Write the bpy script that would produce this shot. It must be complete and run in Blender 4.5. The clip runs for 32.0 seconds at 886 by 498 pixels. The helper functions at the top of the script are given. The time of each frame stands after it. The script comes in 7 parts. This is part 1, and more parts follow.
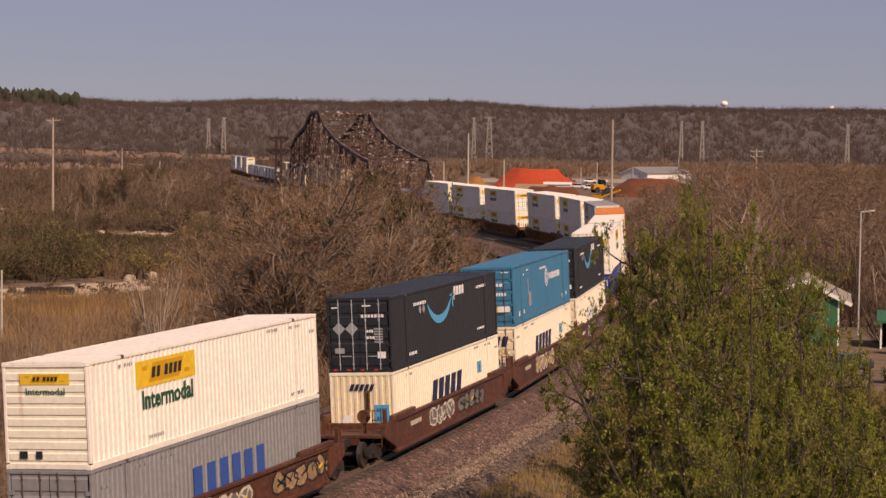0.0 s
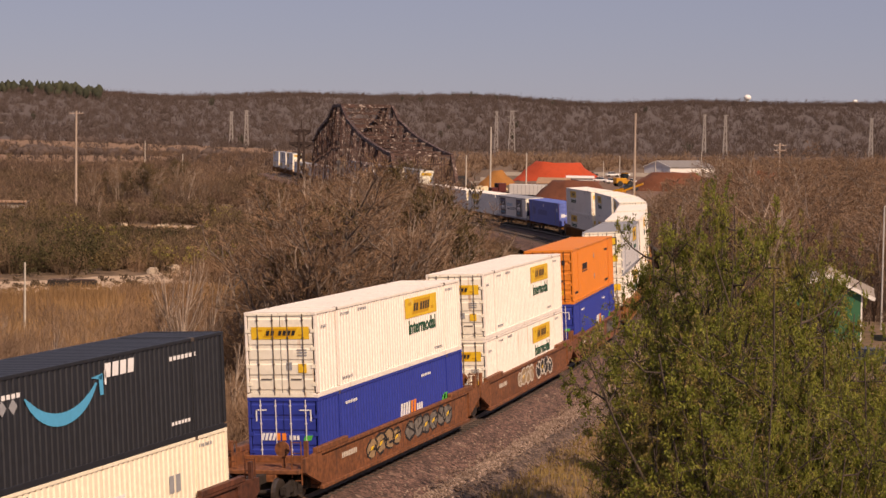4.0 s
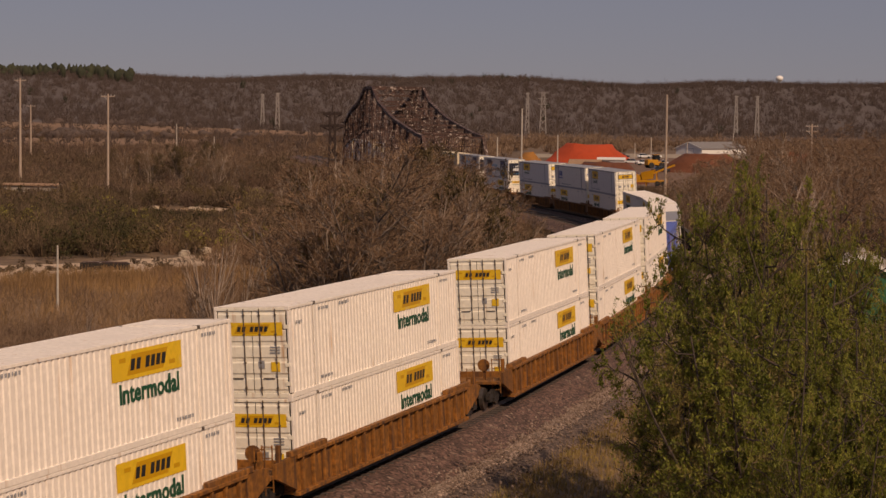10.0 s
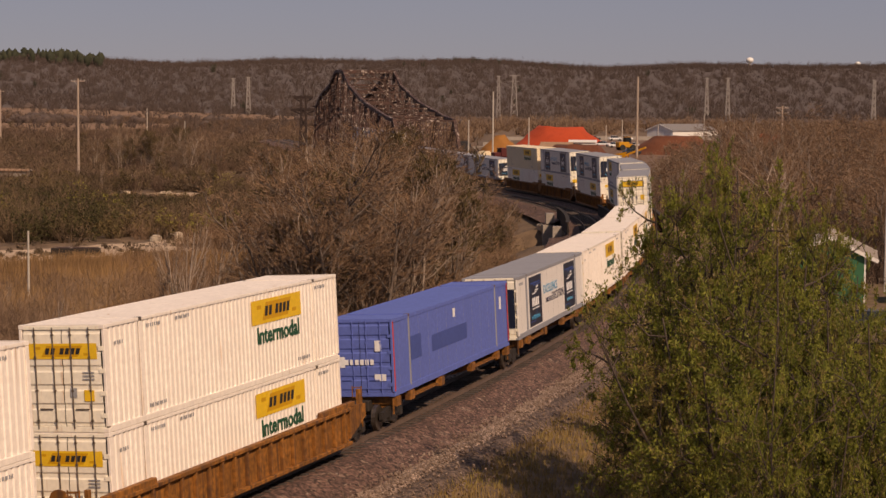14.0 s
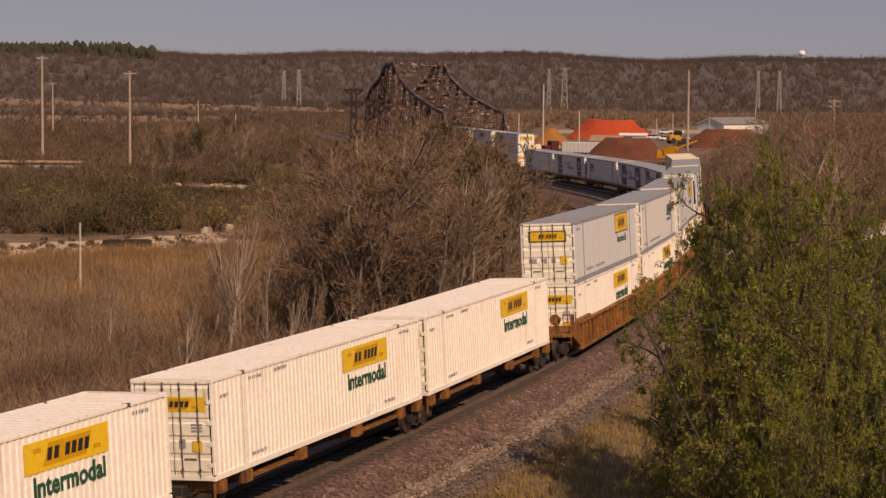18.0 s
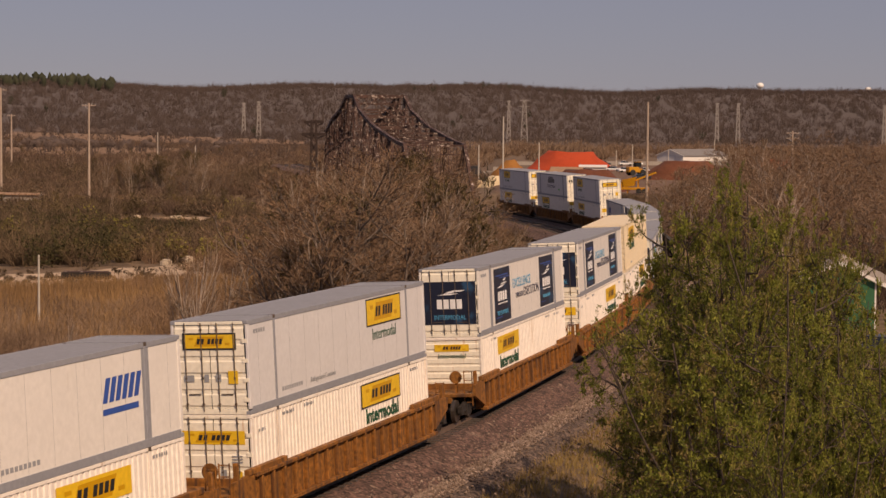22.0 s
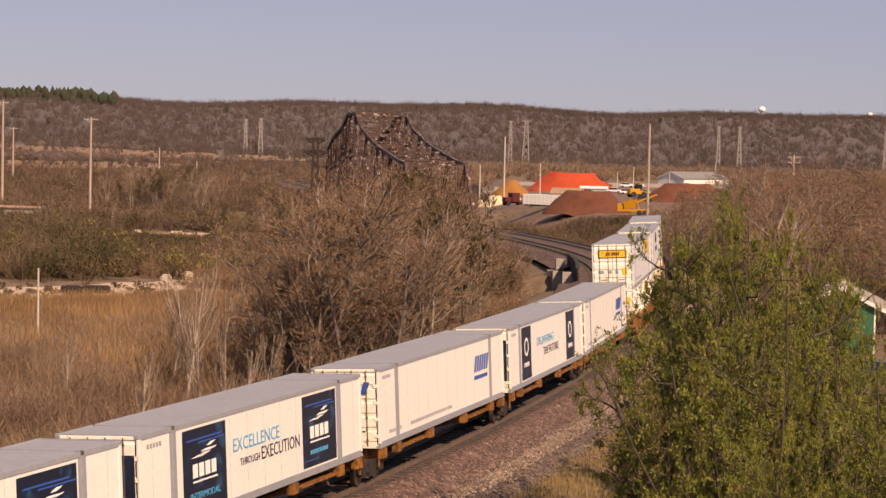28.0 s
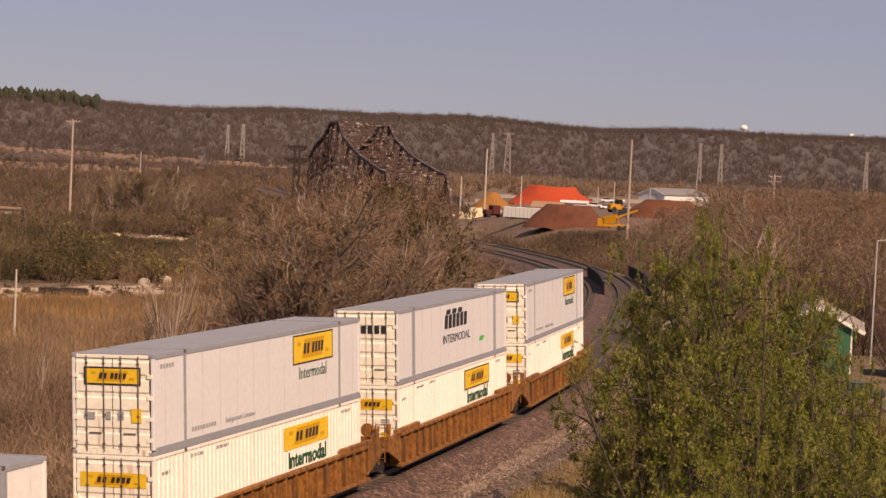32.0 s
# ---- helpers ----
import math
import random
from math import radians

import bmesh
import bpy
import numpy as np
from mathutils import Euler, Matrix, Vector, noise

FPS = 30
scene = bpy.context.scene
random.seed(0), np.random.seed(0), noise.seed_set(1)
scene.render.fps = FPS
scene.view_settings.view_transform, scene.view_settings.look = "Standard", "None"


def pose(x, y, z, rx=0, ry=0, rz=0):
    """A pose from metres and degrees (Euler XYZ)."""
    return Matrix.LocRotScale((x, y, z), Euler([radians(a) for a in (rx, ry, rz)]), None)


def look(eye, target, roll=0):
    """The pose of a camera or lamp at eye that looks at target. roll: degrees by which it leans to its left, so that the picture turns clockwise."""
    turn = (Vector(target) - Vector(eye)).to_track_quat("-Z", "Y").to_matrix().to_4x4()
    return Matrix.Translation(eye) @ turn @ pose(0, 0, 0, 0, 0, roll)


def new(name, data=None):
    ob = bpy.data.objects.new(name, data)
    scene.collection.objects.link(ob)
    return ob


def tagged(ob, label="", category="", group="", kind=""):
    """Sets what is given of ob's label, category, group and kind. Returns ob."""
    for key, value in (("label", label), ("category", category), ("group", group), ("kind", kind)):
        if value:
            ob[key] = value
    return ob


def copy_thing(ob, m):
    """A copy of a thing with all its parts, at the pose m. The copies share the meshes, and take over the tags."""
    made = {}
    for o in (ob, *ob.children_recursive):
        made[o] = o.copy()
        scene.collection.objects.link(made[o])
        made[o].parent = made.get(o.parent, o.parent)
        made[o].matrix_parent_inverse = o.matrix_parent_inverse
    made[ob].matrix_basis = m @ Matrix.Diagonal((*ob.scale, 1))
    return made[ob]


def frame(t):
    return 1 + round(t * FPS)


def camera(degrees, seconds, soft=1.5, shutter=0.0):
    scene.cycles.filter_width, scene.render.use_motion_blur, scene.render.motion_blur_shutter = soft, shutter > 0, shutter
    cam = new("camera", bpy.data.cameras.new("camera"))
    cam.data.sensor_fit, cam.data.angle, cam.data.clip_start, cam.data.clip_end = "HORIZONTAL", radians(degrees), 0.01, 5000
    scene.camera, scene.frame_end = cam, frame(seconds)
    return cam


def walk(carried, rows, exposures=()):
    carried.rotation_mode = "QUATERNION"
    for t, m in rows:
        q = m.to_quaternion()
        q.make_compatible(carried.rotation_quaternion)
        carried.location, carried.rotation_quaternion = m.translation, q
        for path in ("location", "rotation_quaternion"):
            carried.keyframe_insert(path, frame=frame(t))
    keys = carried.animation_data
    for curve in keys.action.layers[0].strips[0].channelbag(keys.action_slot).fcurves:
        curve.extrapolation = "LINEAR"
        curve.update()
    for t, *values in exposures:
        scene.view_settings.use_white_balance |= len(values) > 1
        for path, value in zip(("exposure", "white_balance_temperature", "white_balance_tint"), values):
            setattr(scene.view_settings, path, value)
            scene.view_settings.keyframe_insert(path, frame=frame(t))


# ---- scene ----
cam = camera(25.52, 32.0, soft=1.5)
EYE = 12.3  # height of the eye over the rails
# seconds, yaw, pitch, roll in degrees: held by hand on one spot
PATH = [
    (0, -1.00, -3.23, 0.80), (0.5, -0.82, -3.33, 0.87), (1, -0.64, -3.39, 1.12), (1.5, -0.79, -3.33, 1.13),
    (2, -0.74, -3.29, 1.05), (2.5, -0.63, -3.33, 0.88), (4.5, -0.27, -3.44, 0.87), (5, -0.22, -3.13, 0.78),
    (5.5, -0.14, -3.13, 0.89), (6, -0.08, -3.14, 0.59), (6.5, 0.02, -3.08, 0.50), (7, 0.33, -3.12, 0.64),
    (7.5, 0.49, -3.13, 0.78), (8, 0.54, -3.29, 0.76), (8.5, 0.63, -3.62, 0.75), (9, 0.53, -3.86, 0.51),
    (9.5, 0.50, -3.97, 0.54), (10, 0.56, -3.97, 0.72), (10.5, -0.06, -4.05, 0.61), (11, -0.09, -4.15, 0.64),
    (11.5, -0.18, -4.24, 0.93), (12, -0.26, -4.31, 0.69), (12.5, -0.35, -4.43, 0.71), (13, -0.38, -4.53, 0.70),
    (13.5, -0.45, -4.47, 0.63), (14, -0.27, -4.45, 0.46), (14.5, 0.22, -4.51, 0.36), (16.5, 1.07, -4.24, 0.17),
    (17, 1.11, -4.24, 0.42), (17.5, 1.32, -4.42, 0.56), (18, 1.19, -4.67, 0.53), (18.5, 1.05, -4.69, 0.55),
    (19, 0.96, -4.34, 0.60), (19.5, 0.80, -4.06, 0.33), (20, 0.80, -4.15, 0.52), (20.5, 1.10, -4.41, 0.49),
    (21, 0.76, -4.38, 0.32), (21.5, 0.74, -4.31, 0.55), (22, 0.03, -3.73, 0.54), (22.5, -0.10, -3.68, 0.59),
    (23, 0.12, -3.60, 0.75), (23.5, 0.15, -3.61, 0.91), (24, 0.16, -3.57, 1.36), (24.5, 0.06, -3.54, 1.35),
    (25, -0.05, -3.52, 1.08), (25.5, -0.12, -3.51, 1.22), (27.5, -0.07, -3.11, 1.72), (28, 0.04, -3.17, 1.37),
    (28.5, 0.08, -3.38, 1.32), (29, 0.39, -3.75, 1.15), (29.2, 0.99, -4.37, 0.90), (29.3, 1.09, -4.79, 0.77),
    (29.4, 1.84, -5.36, 0.65), (29.5, 1.76, -5.00, 0.52), (29.7, 1.63, -4.76, 0.60), (29.8, 1.58, -4.67, 0.65),
    (30, 1.76, -4.11, 0.73), (30.2, 2.00, -2.87, 0.82), (30.4, 2.41, -3.24, 0.91), (30.5, 2.62, -3.32, 0.95),
    (30.6, 2.68, -3.15, 1.17), (30.8, 2.41, -3.09, 1.63), (31, 1.70, -2.98, 2.08), (31.1, 1.05, -2.89, 2.10),
    (31.3, -0.18, -2.51, 2.14), (31.4, -0.93, -1.89, 2.15), (31.5, -1.01, -1.75, 2.17), (31.6, -1.16, -1.36, 2.29),
    (31.8, -0.78, -2.30, 2.53), (32, -0.55, -2.83, 2.76),
]
LIGHTNESS = [(0, -0.2), (1, 0.15), (2.5, 0.22), (4.5, -0.25), (5, -0.38), (6, -0.38), (7, -0.3), (8, -0.52), (9, -0.7), (11, -0.77), (13, -0.7), (14.5, -0.38), (17, -0.36), (19, -0.42),
             (20, -0.4), (22, -0.42), (23, -0.28), (25.5, -0.2), (27.5, 0.26), (28.5, 0.25), (30, 0.14), (32, 0.02)]
KELVIN, TINT = [(0, 8000), (3, 8100), (9, 8700), (25, 8650), (28, 8450), (32, 8500)], 24
EXPOSURES = [(t, e, float(np.interp(t, *zip(*KELVIN))), TINT) for t, e in LIGHTNESS]
walk(cam, [(t, pose(0, 0, EYE, 90 + p, 0, y) @ pose(0, 0, 0, 0, 0, r)) for t, y, p, r in PATH], EXPOSURES)

# ---- light: warm sun from behind on the right, clear hazy sky ----
SUN_AZ, SUN_EL = 32.0, 41.0  # degrees: right of straight behind; above the horizon
world = bpy.data.worlds.new("sky")
scene.world = world
world.use_nodes = True
wn = world.node_tree.nodes
sky = wn.new("ShaderNodeTexSky")
sky.sky_type = "NISHITA"
sky.sun_disc = False
sky.sun_elevation = radians(SUN_EL)
sky.sun_rotation = radians(180 - SUN_AZ)
sky.air_density, sky.dust_density, sky.ozone_density = 1.0, 0.0, 4.0
haze = wn.new("ShaderNodeMix")
haze.data_type, haze.blend_type = "RGBA", "MULTIPLY"
haze.inputs["Factor"].default_value = 1.0
haze.inputs["B"].default_value = (0.86, 0.95, 1.33, 1)
world.node_tree.links.new(sky.outputs[0], haze.inputs["A"])
veil = wn.new("ShaderNodeMix")  # thin haze evens out the sky
veil.data_type = "RGBA"
veil.inputs["Factor"].default_value = 0.6
veil.inputs["B"].default_value = (6.4, 7.8, 11.2, 1)
world.node_tree.links.new(haze.outputs["Result"], veil.inputs["A"])
world.node_tree.links.new(veil.outputs["Result"], wn["Background"].inputs[0])
wn["Background"].inputs[1].default_value = 0.048
sun_data = bpy.data.lights.new("sun", "SUN")
sun_data.energy, sun_data.angle, sun_data.color = 5.0, radians(0.6), (1.0, 0.87, 0.72)
sun = new("sun", sun_data)
sun_dir = Vector((math.sin(radians(SUN_AZ)) * math.cos(radians(SUN_EL)), -math.cos(radians(SUN_AZ)) * math.cos(radians(SUN_EL)), math.sin(radians(SUN_EL))))
sun.matrix_world = look((0, 0, 60), Vector((0, 0, 60)) - sun_dir)

# ---- the railway line: outer track, arc length s from the near end ----
KNOTS = np.arange(0, 461, 40.0)
KAPPA = np.array([-0.00066, -0.00253, -0.00253, -0.00062, -0.00476, -0.00378, 0.00038, 0.00128, -0.0003, 0.00009, -0.00003, 0.0])
SG = np.arange(-700.0, 1000.0, 1.0)
_k = np.interp(SG, KNOTS, KAPPA)
_k[SG < 0] = 0
_k[SG > 460] = 0
_h = np.concatenate([[0], np.cumsum((_k[1:] + _k[:-1]) / 2)])
_h += 0.35035 - _h[700]
_x = np.concatenate([[0], np.cumsum(np.sin(_h[:-1]))])
_y = np.concatenate([[0], np.cumsum(np.cos(_h[:-1]))])
_x += -10.983 - _x[700]
_y += 48.155 - _y[700]


def cant(s):
    return np.interp(s, [-60, 20, 120, 235, 275], [3.0, 3.2, 3.45, 3.4, 0.0])


def grade(s):
    return np.interp(s, [40, 240], [0, -0.53])


def track(s, off=0.0, z=0.0):
    """A point beside the outer track: off metres to its right, z metres over its rails, leaning with the cant."""
    a = radians(cant(s))
    o, u = off * math.cos(a) - z * math.sin(a), off * math.sin(a) + z * math.cos(a)
    h = np.interp(s, SG, _h)
    return Vector((float(np.interp(s, SG, _x) + o * math.cos(h)), float(np.interp(s, SG, _y) - o * math.sin(h)), float(u + grade(s))))


def beside(s, off, z=0.0):
    """A point off metres right of the track's centre at the height z, with no cant."""
    h = np.interp(s, SG, _h)
    return Vector((float(np.interp(s, SG, _x) + off * math.cos(h)), float(np.interp(s, SG, _y) - off * math.sin(h)), z))


def rail_pose(s, half=6.5, off=0.0):
    """The pose of a car whose middle is at s: y along the track away from the camera, x to its right."""
    a, b = track(s - half, off), track(s + half, off)
    d = (b - a).normalized()
    mid = (a + b) / 2
    yaw, pitch = math.atan2(-d.x, d.y), math.asin(d.z)
    return Matrix.Translation(mid) @ Euler((pitch, 0, yaw)).to_matrix().to_4x4() @ pose(0, 0, 0, 0, -float(cant(s)), 0)


SPEED = 17.59


def creep(s):
    """The train draws a little ahead of its even pace on the nearest stretch."""
    return s + float(np.interp(s, [-700, -60, -20, 1, 10, 19, 28], [-1.5, -1.5, -1.4, -1.3, -0.75, -0.3, 0]))


# ---- materials ----
def mat(name, color, rough=0.6, metal=0.0, grain=0.08, scale=6.0, stain=None, stain_amount=0.0, streak=False, bump=0.0, spec=0.5, big=0.5, big_scale=0.6, bump_scale=40.0, coords="Object"):
    m = bpy.data.materials.new(name)
    m.use_nodes = True
    nt = m.node_tree
    n, l = nt.nodes, nt.links
    b = n["Principled BSDF"]
    b.inputs["Roughness"].default_value, b.inputs["Metallic"].default_value = rough, metal
    b.inputs["Specular IOR Level"].default_value = spec
    tc, info = n.new("ShaderNodeTexCoord"), n.new("ShaderNodeObjectInfo")
    shift = n.new("ShaderNodeVectorMath")
    shift.operation = "MULTIPLY_ADD"
    l.new(info.outputs["Random"], shift.inputs[0])
    shift.inputs[1].default_value = (37.0, 61.0, 23.0)
    l.new(tc.outputs[coords], shift.inputs[2])

    def noise_tex(s, detail=4.0, vec=None):
        t = n.new("ShaderNodeTexNoise")
        t.inputs["Scale"].default_value, t.inputs["Detail"].default_value = s, detail
        l.new(vec or shift.outputs[0], t.inputs["Vector"])
        return t.outputs["Fac"]

    def ramp(fac, lo, hi):
        r = n.new("ShaderNodeMapRange")
        r.inputs["From Min"].default_value, r.inputs["From Max"].default_value = lo, hi
        l.new(fac, r.inputs["Value"])
        return r.outputs["Result"]

    def mixed(fac, a, c):
        x = n.new("ShaderNodeMix")
        x.data_type = "RGBA"
        l.new(fac, x.inputs["Factor"])
        for sock, v in ((x.inputs["A"], a), (x.inputs["B"], c)):
            if isinstance(v, tuple):
                sock.default_value = (*v, 1)
            else:
                l.new(v, sock)
        return x.outputs["Result"]

    dark = tuple(c * (1 - 2 * grain) for c in color)
    light = tuple(min(1, c * (1 + 1.5 * grain)) for c in color)
    col = mixed(ramp(noise_tex(scale), 0.3, 0.7), dark, light)
    dim = tuple(c * (1 - grain * 3 * big) for c in color)
    col = mixed(ramp(noise_tex(big_scale, 3.0), 0.5, 0.75), col, dim)
    if stain:
        vec = None
        if streak:
            sc = n.new("ShaderNodeVectorMath")
            sc.operation = "MULTIPLY"
            sc.inputs[1].default_value = (5.0, 5.0, 0.35)
            l.new(shift.outputs[0], sc.inputs[0])
            vec = sc.outputs[0]
        f = ramp(noise_tex(0.9 if streak else 1.6, 6.0, vec), 0.72 - 0.3 * stain_amount, 0.86 - 0.2 * stain_amount)
        col = mixed(f, col, stain)
    l.new(col, b.inputs["Base Color"])
    if bump:
        bp = n.new("ShaderNodeBump")
        bp.inputs["Strength"].default_value, bp.inputs["Distance"].default_value = bump, 0.05
        l.new(noise_tex(bump_scale, 3.0), bp.inputs["Height"])
        l.new(bp.outputs[0], b.inputs["Normal"])
    return m


def pebbled(m, size):
    """Stones of their own tone, a hand's width and less, over a material's colour."""
    n, l = m.node_tree.nodes, m.node_tree.links
    base = n["Principled BSDF"].inputs["Base Color"]
    old = base.links[0].from_socket
    tc, cells, bw, tone, mix = n.new("ShaderNodeTexCoord"), n.new("ShaderNodeTexVoronoi"), n.new("ShaderNodeRGBToBW"), n.new("ShaderNodeMapRange"), n.new("ShaderNodeMix")
    cells.inputs["Scale"].default_value = 1 / size
    l.new(tc.outputs["Object"], cells.inputs["Vector"])
    l.new(cells.outputs["Color"], bw.inputs[0])
    tone.inputs["From Min"].default_value, tone.inputs["From Max"].default_value = 0.2, 0.85
    tone.inputs["To Min"].default_value, tone.inputs["To Max"].default_value = 0.35, 1.75
    l.new(bw.outputs[0], tone.inputs["Value"])
    mix.data_type, mix.blend_type = "RGBA", "MULTIPLY"
    mix.inputs["Factor"].default_value = 1.0
    l.new(old, mix.inputs["A"])
    l.new(tone.outputs[0], mix.inputs["B"])
    l.new(mix.outputs["Result"], base)
    return m


RUST = (0.20, 0.075, 0.03)
M_WHITE = mat("white_container_paint", (0.85, 0.78, 0.70), 0.55, grain=0.05, stain=(0.5, 0.31, 0.18), stain_amount=0.3, streak=True, bump=0.05)
M_BEIGE = mat("cream_container_paint", (0.74, 0.62, 0.44), 0.55, grain=0.05, stain=(0.36, 0.22, 0.12), stain_amount=0.2, streak=True, bump=0.05)
M_REEFER = mat("pale_grey_panel_paint", (0.655, 0.645, 0.65), 0.45, grain=0.03, stain=(0.45, 0.42, 0.38), stain_amount=0.12, streak=True)
M_PANELWHITE = mat("white_panel_paint", (0.74, 0.71, 0.67), 0.45, grain=0.03, stain=(0.5, 0.44, 0.36), stain_amount=0.14, streak=True)
M_STEELGREY = mat("grey_rail_paint", (0.27, 0.28, 0.31), 0.5, grain=0.06)
M_ROOFGREY = mat("grey_roof_sheet", (0.29, 0.29, 0.305), 0.55, grain=0.06, stain=(0.17, 0.165, 0.17), stain_amount=0.25)
M_BLACK = mat("black_container_paint", (0.018, 0.02, 0.026), 0.5, grain=0.1, stain=(0.05, 0.045, 0.04), stain_amount=0.15, streak=True)
M_BLUE = mat("turquoise_container_paint", (0.03, 0.17, 0.30), 0.5, grain=0.08, stain=(0.12, 0.2, 0.26), stain_amount=0.15, streak=True)
M_ROYAL = mat("royal_blue_container_paint", (0.02, 0.04, 0.30), 0.5, grain=0.06, stain=(0.03, 0.04, 0.14), stain_amount=0.1, streak=True)
M_CORNFLOWER = mat("faded_blue_container_paint", (0.10, 0.15, 0.47), 0.55, grain=0.06, stain=(0.09, 0.12, 0.3), stain_amount=0.2, streak=True)
M_ORANGE = mat("orange_container_paint", (0.72, 0.22, 0.03), 0.5, grain=0.06, stain=(0.3, 0.1, 0.03), stain_amount=0.15, streak=True)
M_GREYBOX = mat("grey_container_paint", (0.235, 0.235, 0.25), 0.55, grain=0.08, stain=(0.15, 0.11, 0.09), stain_amount=0.15, streak=True)
M_BROWNCAR = mat("brown_car_paint", (0.20, 0.072, 0.028), 0.65, grain=0.26, stain=(0.075, 0.035, 0.022), stain_amount=0.6, streak=True, bump=0.1)
M_MAROONCAR = mat("dark_maroon_car_paint", (0.105, 0.036, 0.02), 0.6, grain=0.3, stain=(0.2, 0.085, 0.04), stain_amount=0.35, streak=True, bump=0.1)
M_OCHRECAR = mat("ochre_car_paint", (0.27, 0.105, 0.02), 0.7, grain=0.28, stain=(0.06, 0.028, 0.017), stain_amount=0.75, streak=True, bump=0.1)
M_BOGIE = mat("grimy_bogie_steel", (0.035, 0.028, 0.024), 0.7, 0.2, grain=0.2)
M_WHEEL = mat("wheel_steel", (0.16, 0.13, 0.11), 0.4, 0.8, grain=0.1)
M_DARK = mat("dark_gap_rubber", (0.02, 0.018, 0.017), 0.8, grain=0.1)
M_RODS = mat("lock_rod_steel", (0.13, 0.10, 0.08), 0.5, 0.3, grain=0.1, stain=RUST, stain_amount=0.3)
M_YELLOW = mat("yellow_sign_film", (0.80, 0.50, 0.035), 0.45, grain=0.05, stain=(0.75, 0.58, 0.25), stain_amount=0.25)
M_GOLD = mat("gold_sign_film", (0.60, 0.31, 0.012), 0.45, grain=0.04)
M_INK = mat("black_ink_film", (0.02, 0.02, 0.022), 0.5, grain=0.05)
M_GREENINK = mat("dark_green_ink_film", (0.01, 0.085, 0.045), 0.5, grain=0.05)
M_NAVY = mat("navy_film", (0.011, 0.016, 0.036), 0.4, grain=0.1, stain=(0.02, 0.09, 0.19), stain_amount=0.5)
M_NAVYINK = mat("navy_ink_film", (0.012, 0.02, 0.07), 0.45, grain=0.05)
M_BLUEINK = mat("mid_blue_ink_film", (0.03, 0.09, 0.35), 0.45, grain=0.05)
M_SKYINK = mat("light_blue_ink_film", (0.06, 0.36, 0.60), 0.45, grain=0.05)
M_WHITEINK = mat("white_ink_film", (0.8, 0.8, 0.8), 0.5, grain=0.05)
M_GREYINK = mat("grey_ink_film", (0.3, 0.31, 0.33), 0.5, grain=0.05)
M_LEAFINK = mat("bright_green_ink_film", (0.05, 0.45, 0.08), 0.5, grain=0.05)
M_REDINK = mat("red_ink_film", (0.6, 0.05, 0.03), 0.5, grain=0.05)
M_ORANGEINK = mat("orange_ink_film", (0.85, 0.25, 0.04), 0.5, grain=0.05)
M_DOORWHITE = mat("white_door_paint", (0.87, 0.82, 0.69), 0.5, grain=0.05, stain=(0.46, 0.21, 0.07), stain_amount=0.33, streak=True)
M_CREAM = mat("warm_white_container_paint", (0.84, 0.76, 0.60), 0.55, grain=0.05, stain=(0.5, 0.3, 0.15), stain_amount=0.16, streak=True, bump=0.05)
M_CREAMDOOR = mat("warm_white_door_paint", (0.80, 0.68, 0.48), 0.55, grain=0.06, stain=(0.42, 0.2, 0.07), stain_amount=0.3, streak=True)
M_PALELOCK = mat("pale_lock_rod_steel", (0.42, 0.46, 0.50), 0.5, 0.2, grain=0.08)
M_TANINK = mat("tan_ink_film", (0.33, 0.2, 0.09), 0.5, grain=0.05)
M_GREYSPRAY = mat("grey_spray_paint", (0.17, 0.15, 0.13), 0.6, grain=0.2, stain=(0.17, 0.06, 0.03), stain_amount=0.3)
M_TANSPRAY = mat("tan_spray_paint", (0.33, 0.22, 0.12), 0.6, grain=0.2, stain=(0.17, 0.06, 0.03), stain_amount=0.3)
M_WHITESPRAY = mat("white_spray_paint", (0.6, 0.54, 0.46), 0.6, grain=0.12, stain=(0.2, 0.09, 0.05), stain_amount=0.3)
M_RAIL = mat("rail_steel", (0.13, 0.085, 0.06), 0.6, 0.2, grain=0.15)
M_TIE = mat("tie_wood", (0.075, 0.06, 0.052), 0.85, grain=0.2, bump=0.3)
M_BALLAST = mat("ballast_stone", (0.114, 0.063, 0.048), 0.9, grain=0.28, scale=9.0, stain=(0.30, 0.21, 0.16), stain_amount=0.4, bump=0.9, bump_scale=9.0, coords="Object")
pebbled(M_BALLAST, 0.11)
M_STONE = mat("pale_gravel_stone", (0.27, 0.19, 0.145), 0.9, grain=0.3, scale=14.0, bump=0.9, bump_scale=14.0)
pebbled(M_STONE, 0.09)
M_BRIDGE = mat("rusty_bridge_steel", (0.072, 0.035, 0.027), 0.75, 0.1, grain=0.25, scale=1.2, stain=(0.66, 0.56, 0.49), stain_amount=0.52, big_scale=0.15)
M_CONCRETE = mat("weathered_concrete", (0.34, 0.30, 0.26), 0.85, grain=0.1, stain=(0.18, 0.15, 0.13), stain_amount=0.3, streak=True, bump=0.2)


# ---- small builders ----
def link(name, bm, material, parent=None, label="", smooth=False):
    me = bpy.data.meshes.new(name)
    bm.to_mesh(me)
    bm.free()
    if smooth:
        me.polygons.foreach_set("use_smooth", [True] * len(me.polygons))
    me.materials.append(material)
    ob = new(name, me)
    ob.parent = parent
    if label:
        ob["label"] = label
    return ob


def part(name, bm, material, parent, label="", smooth=False):
    return link(name, bm, material, parent, label, smooth)


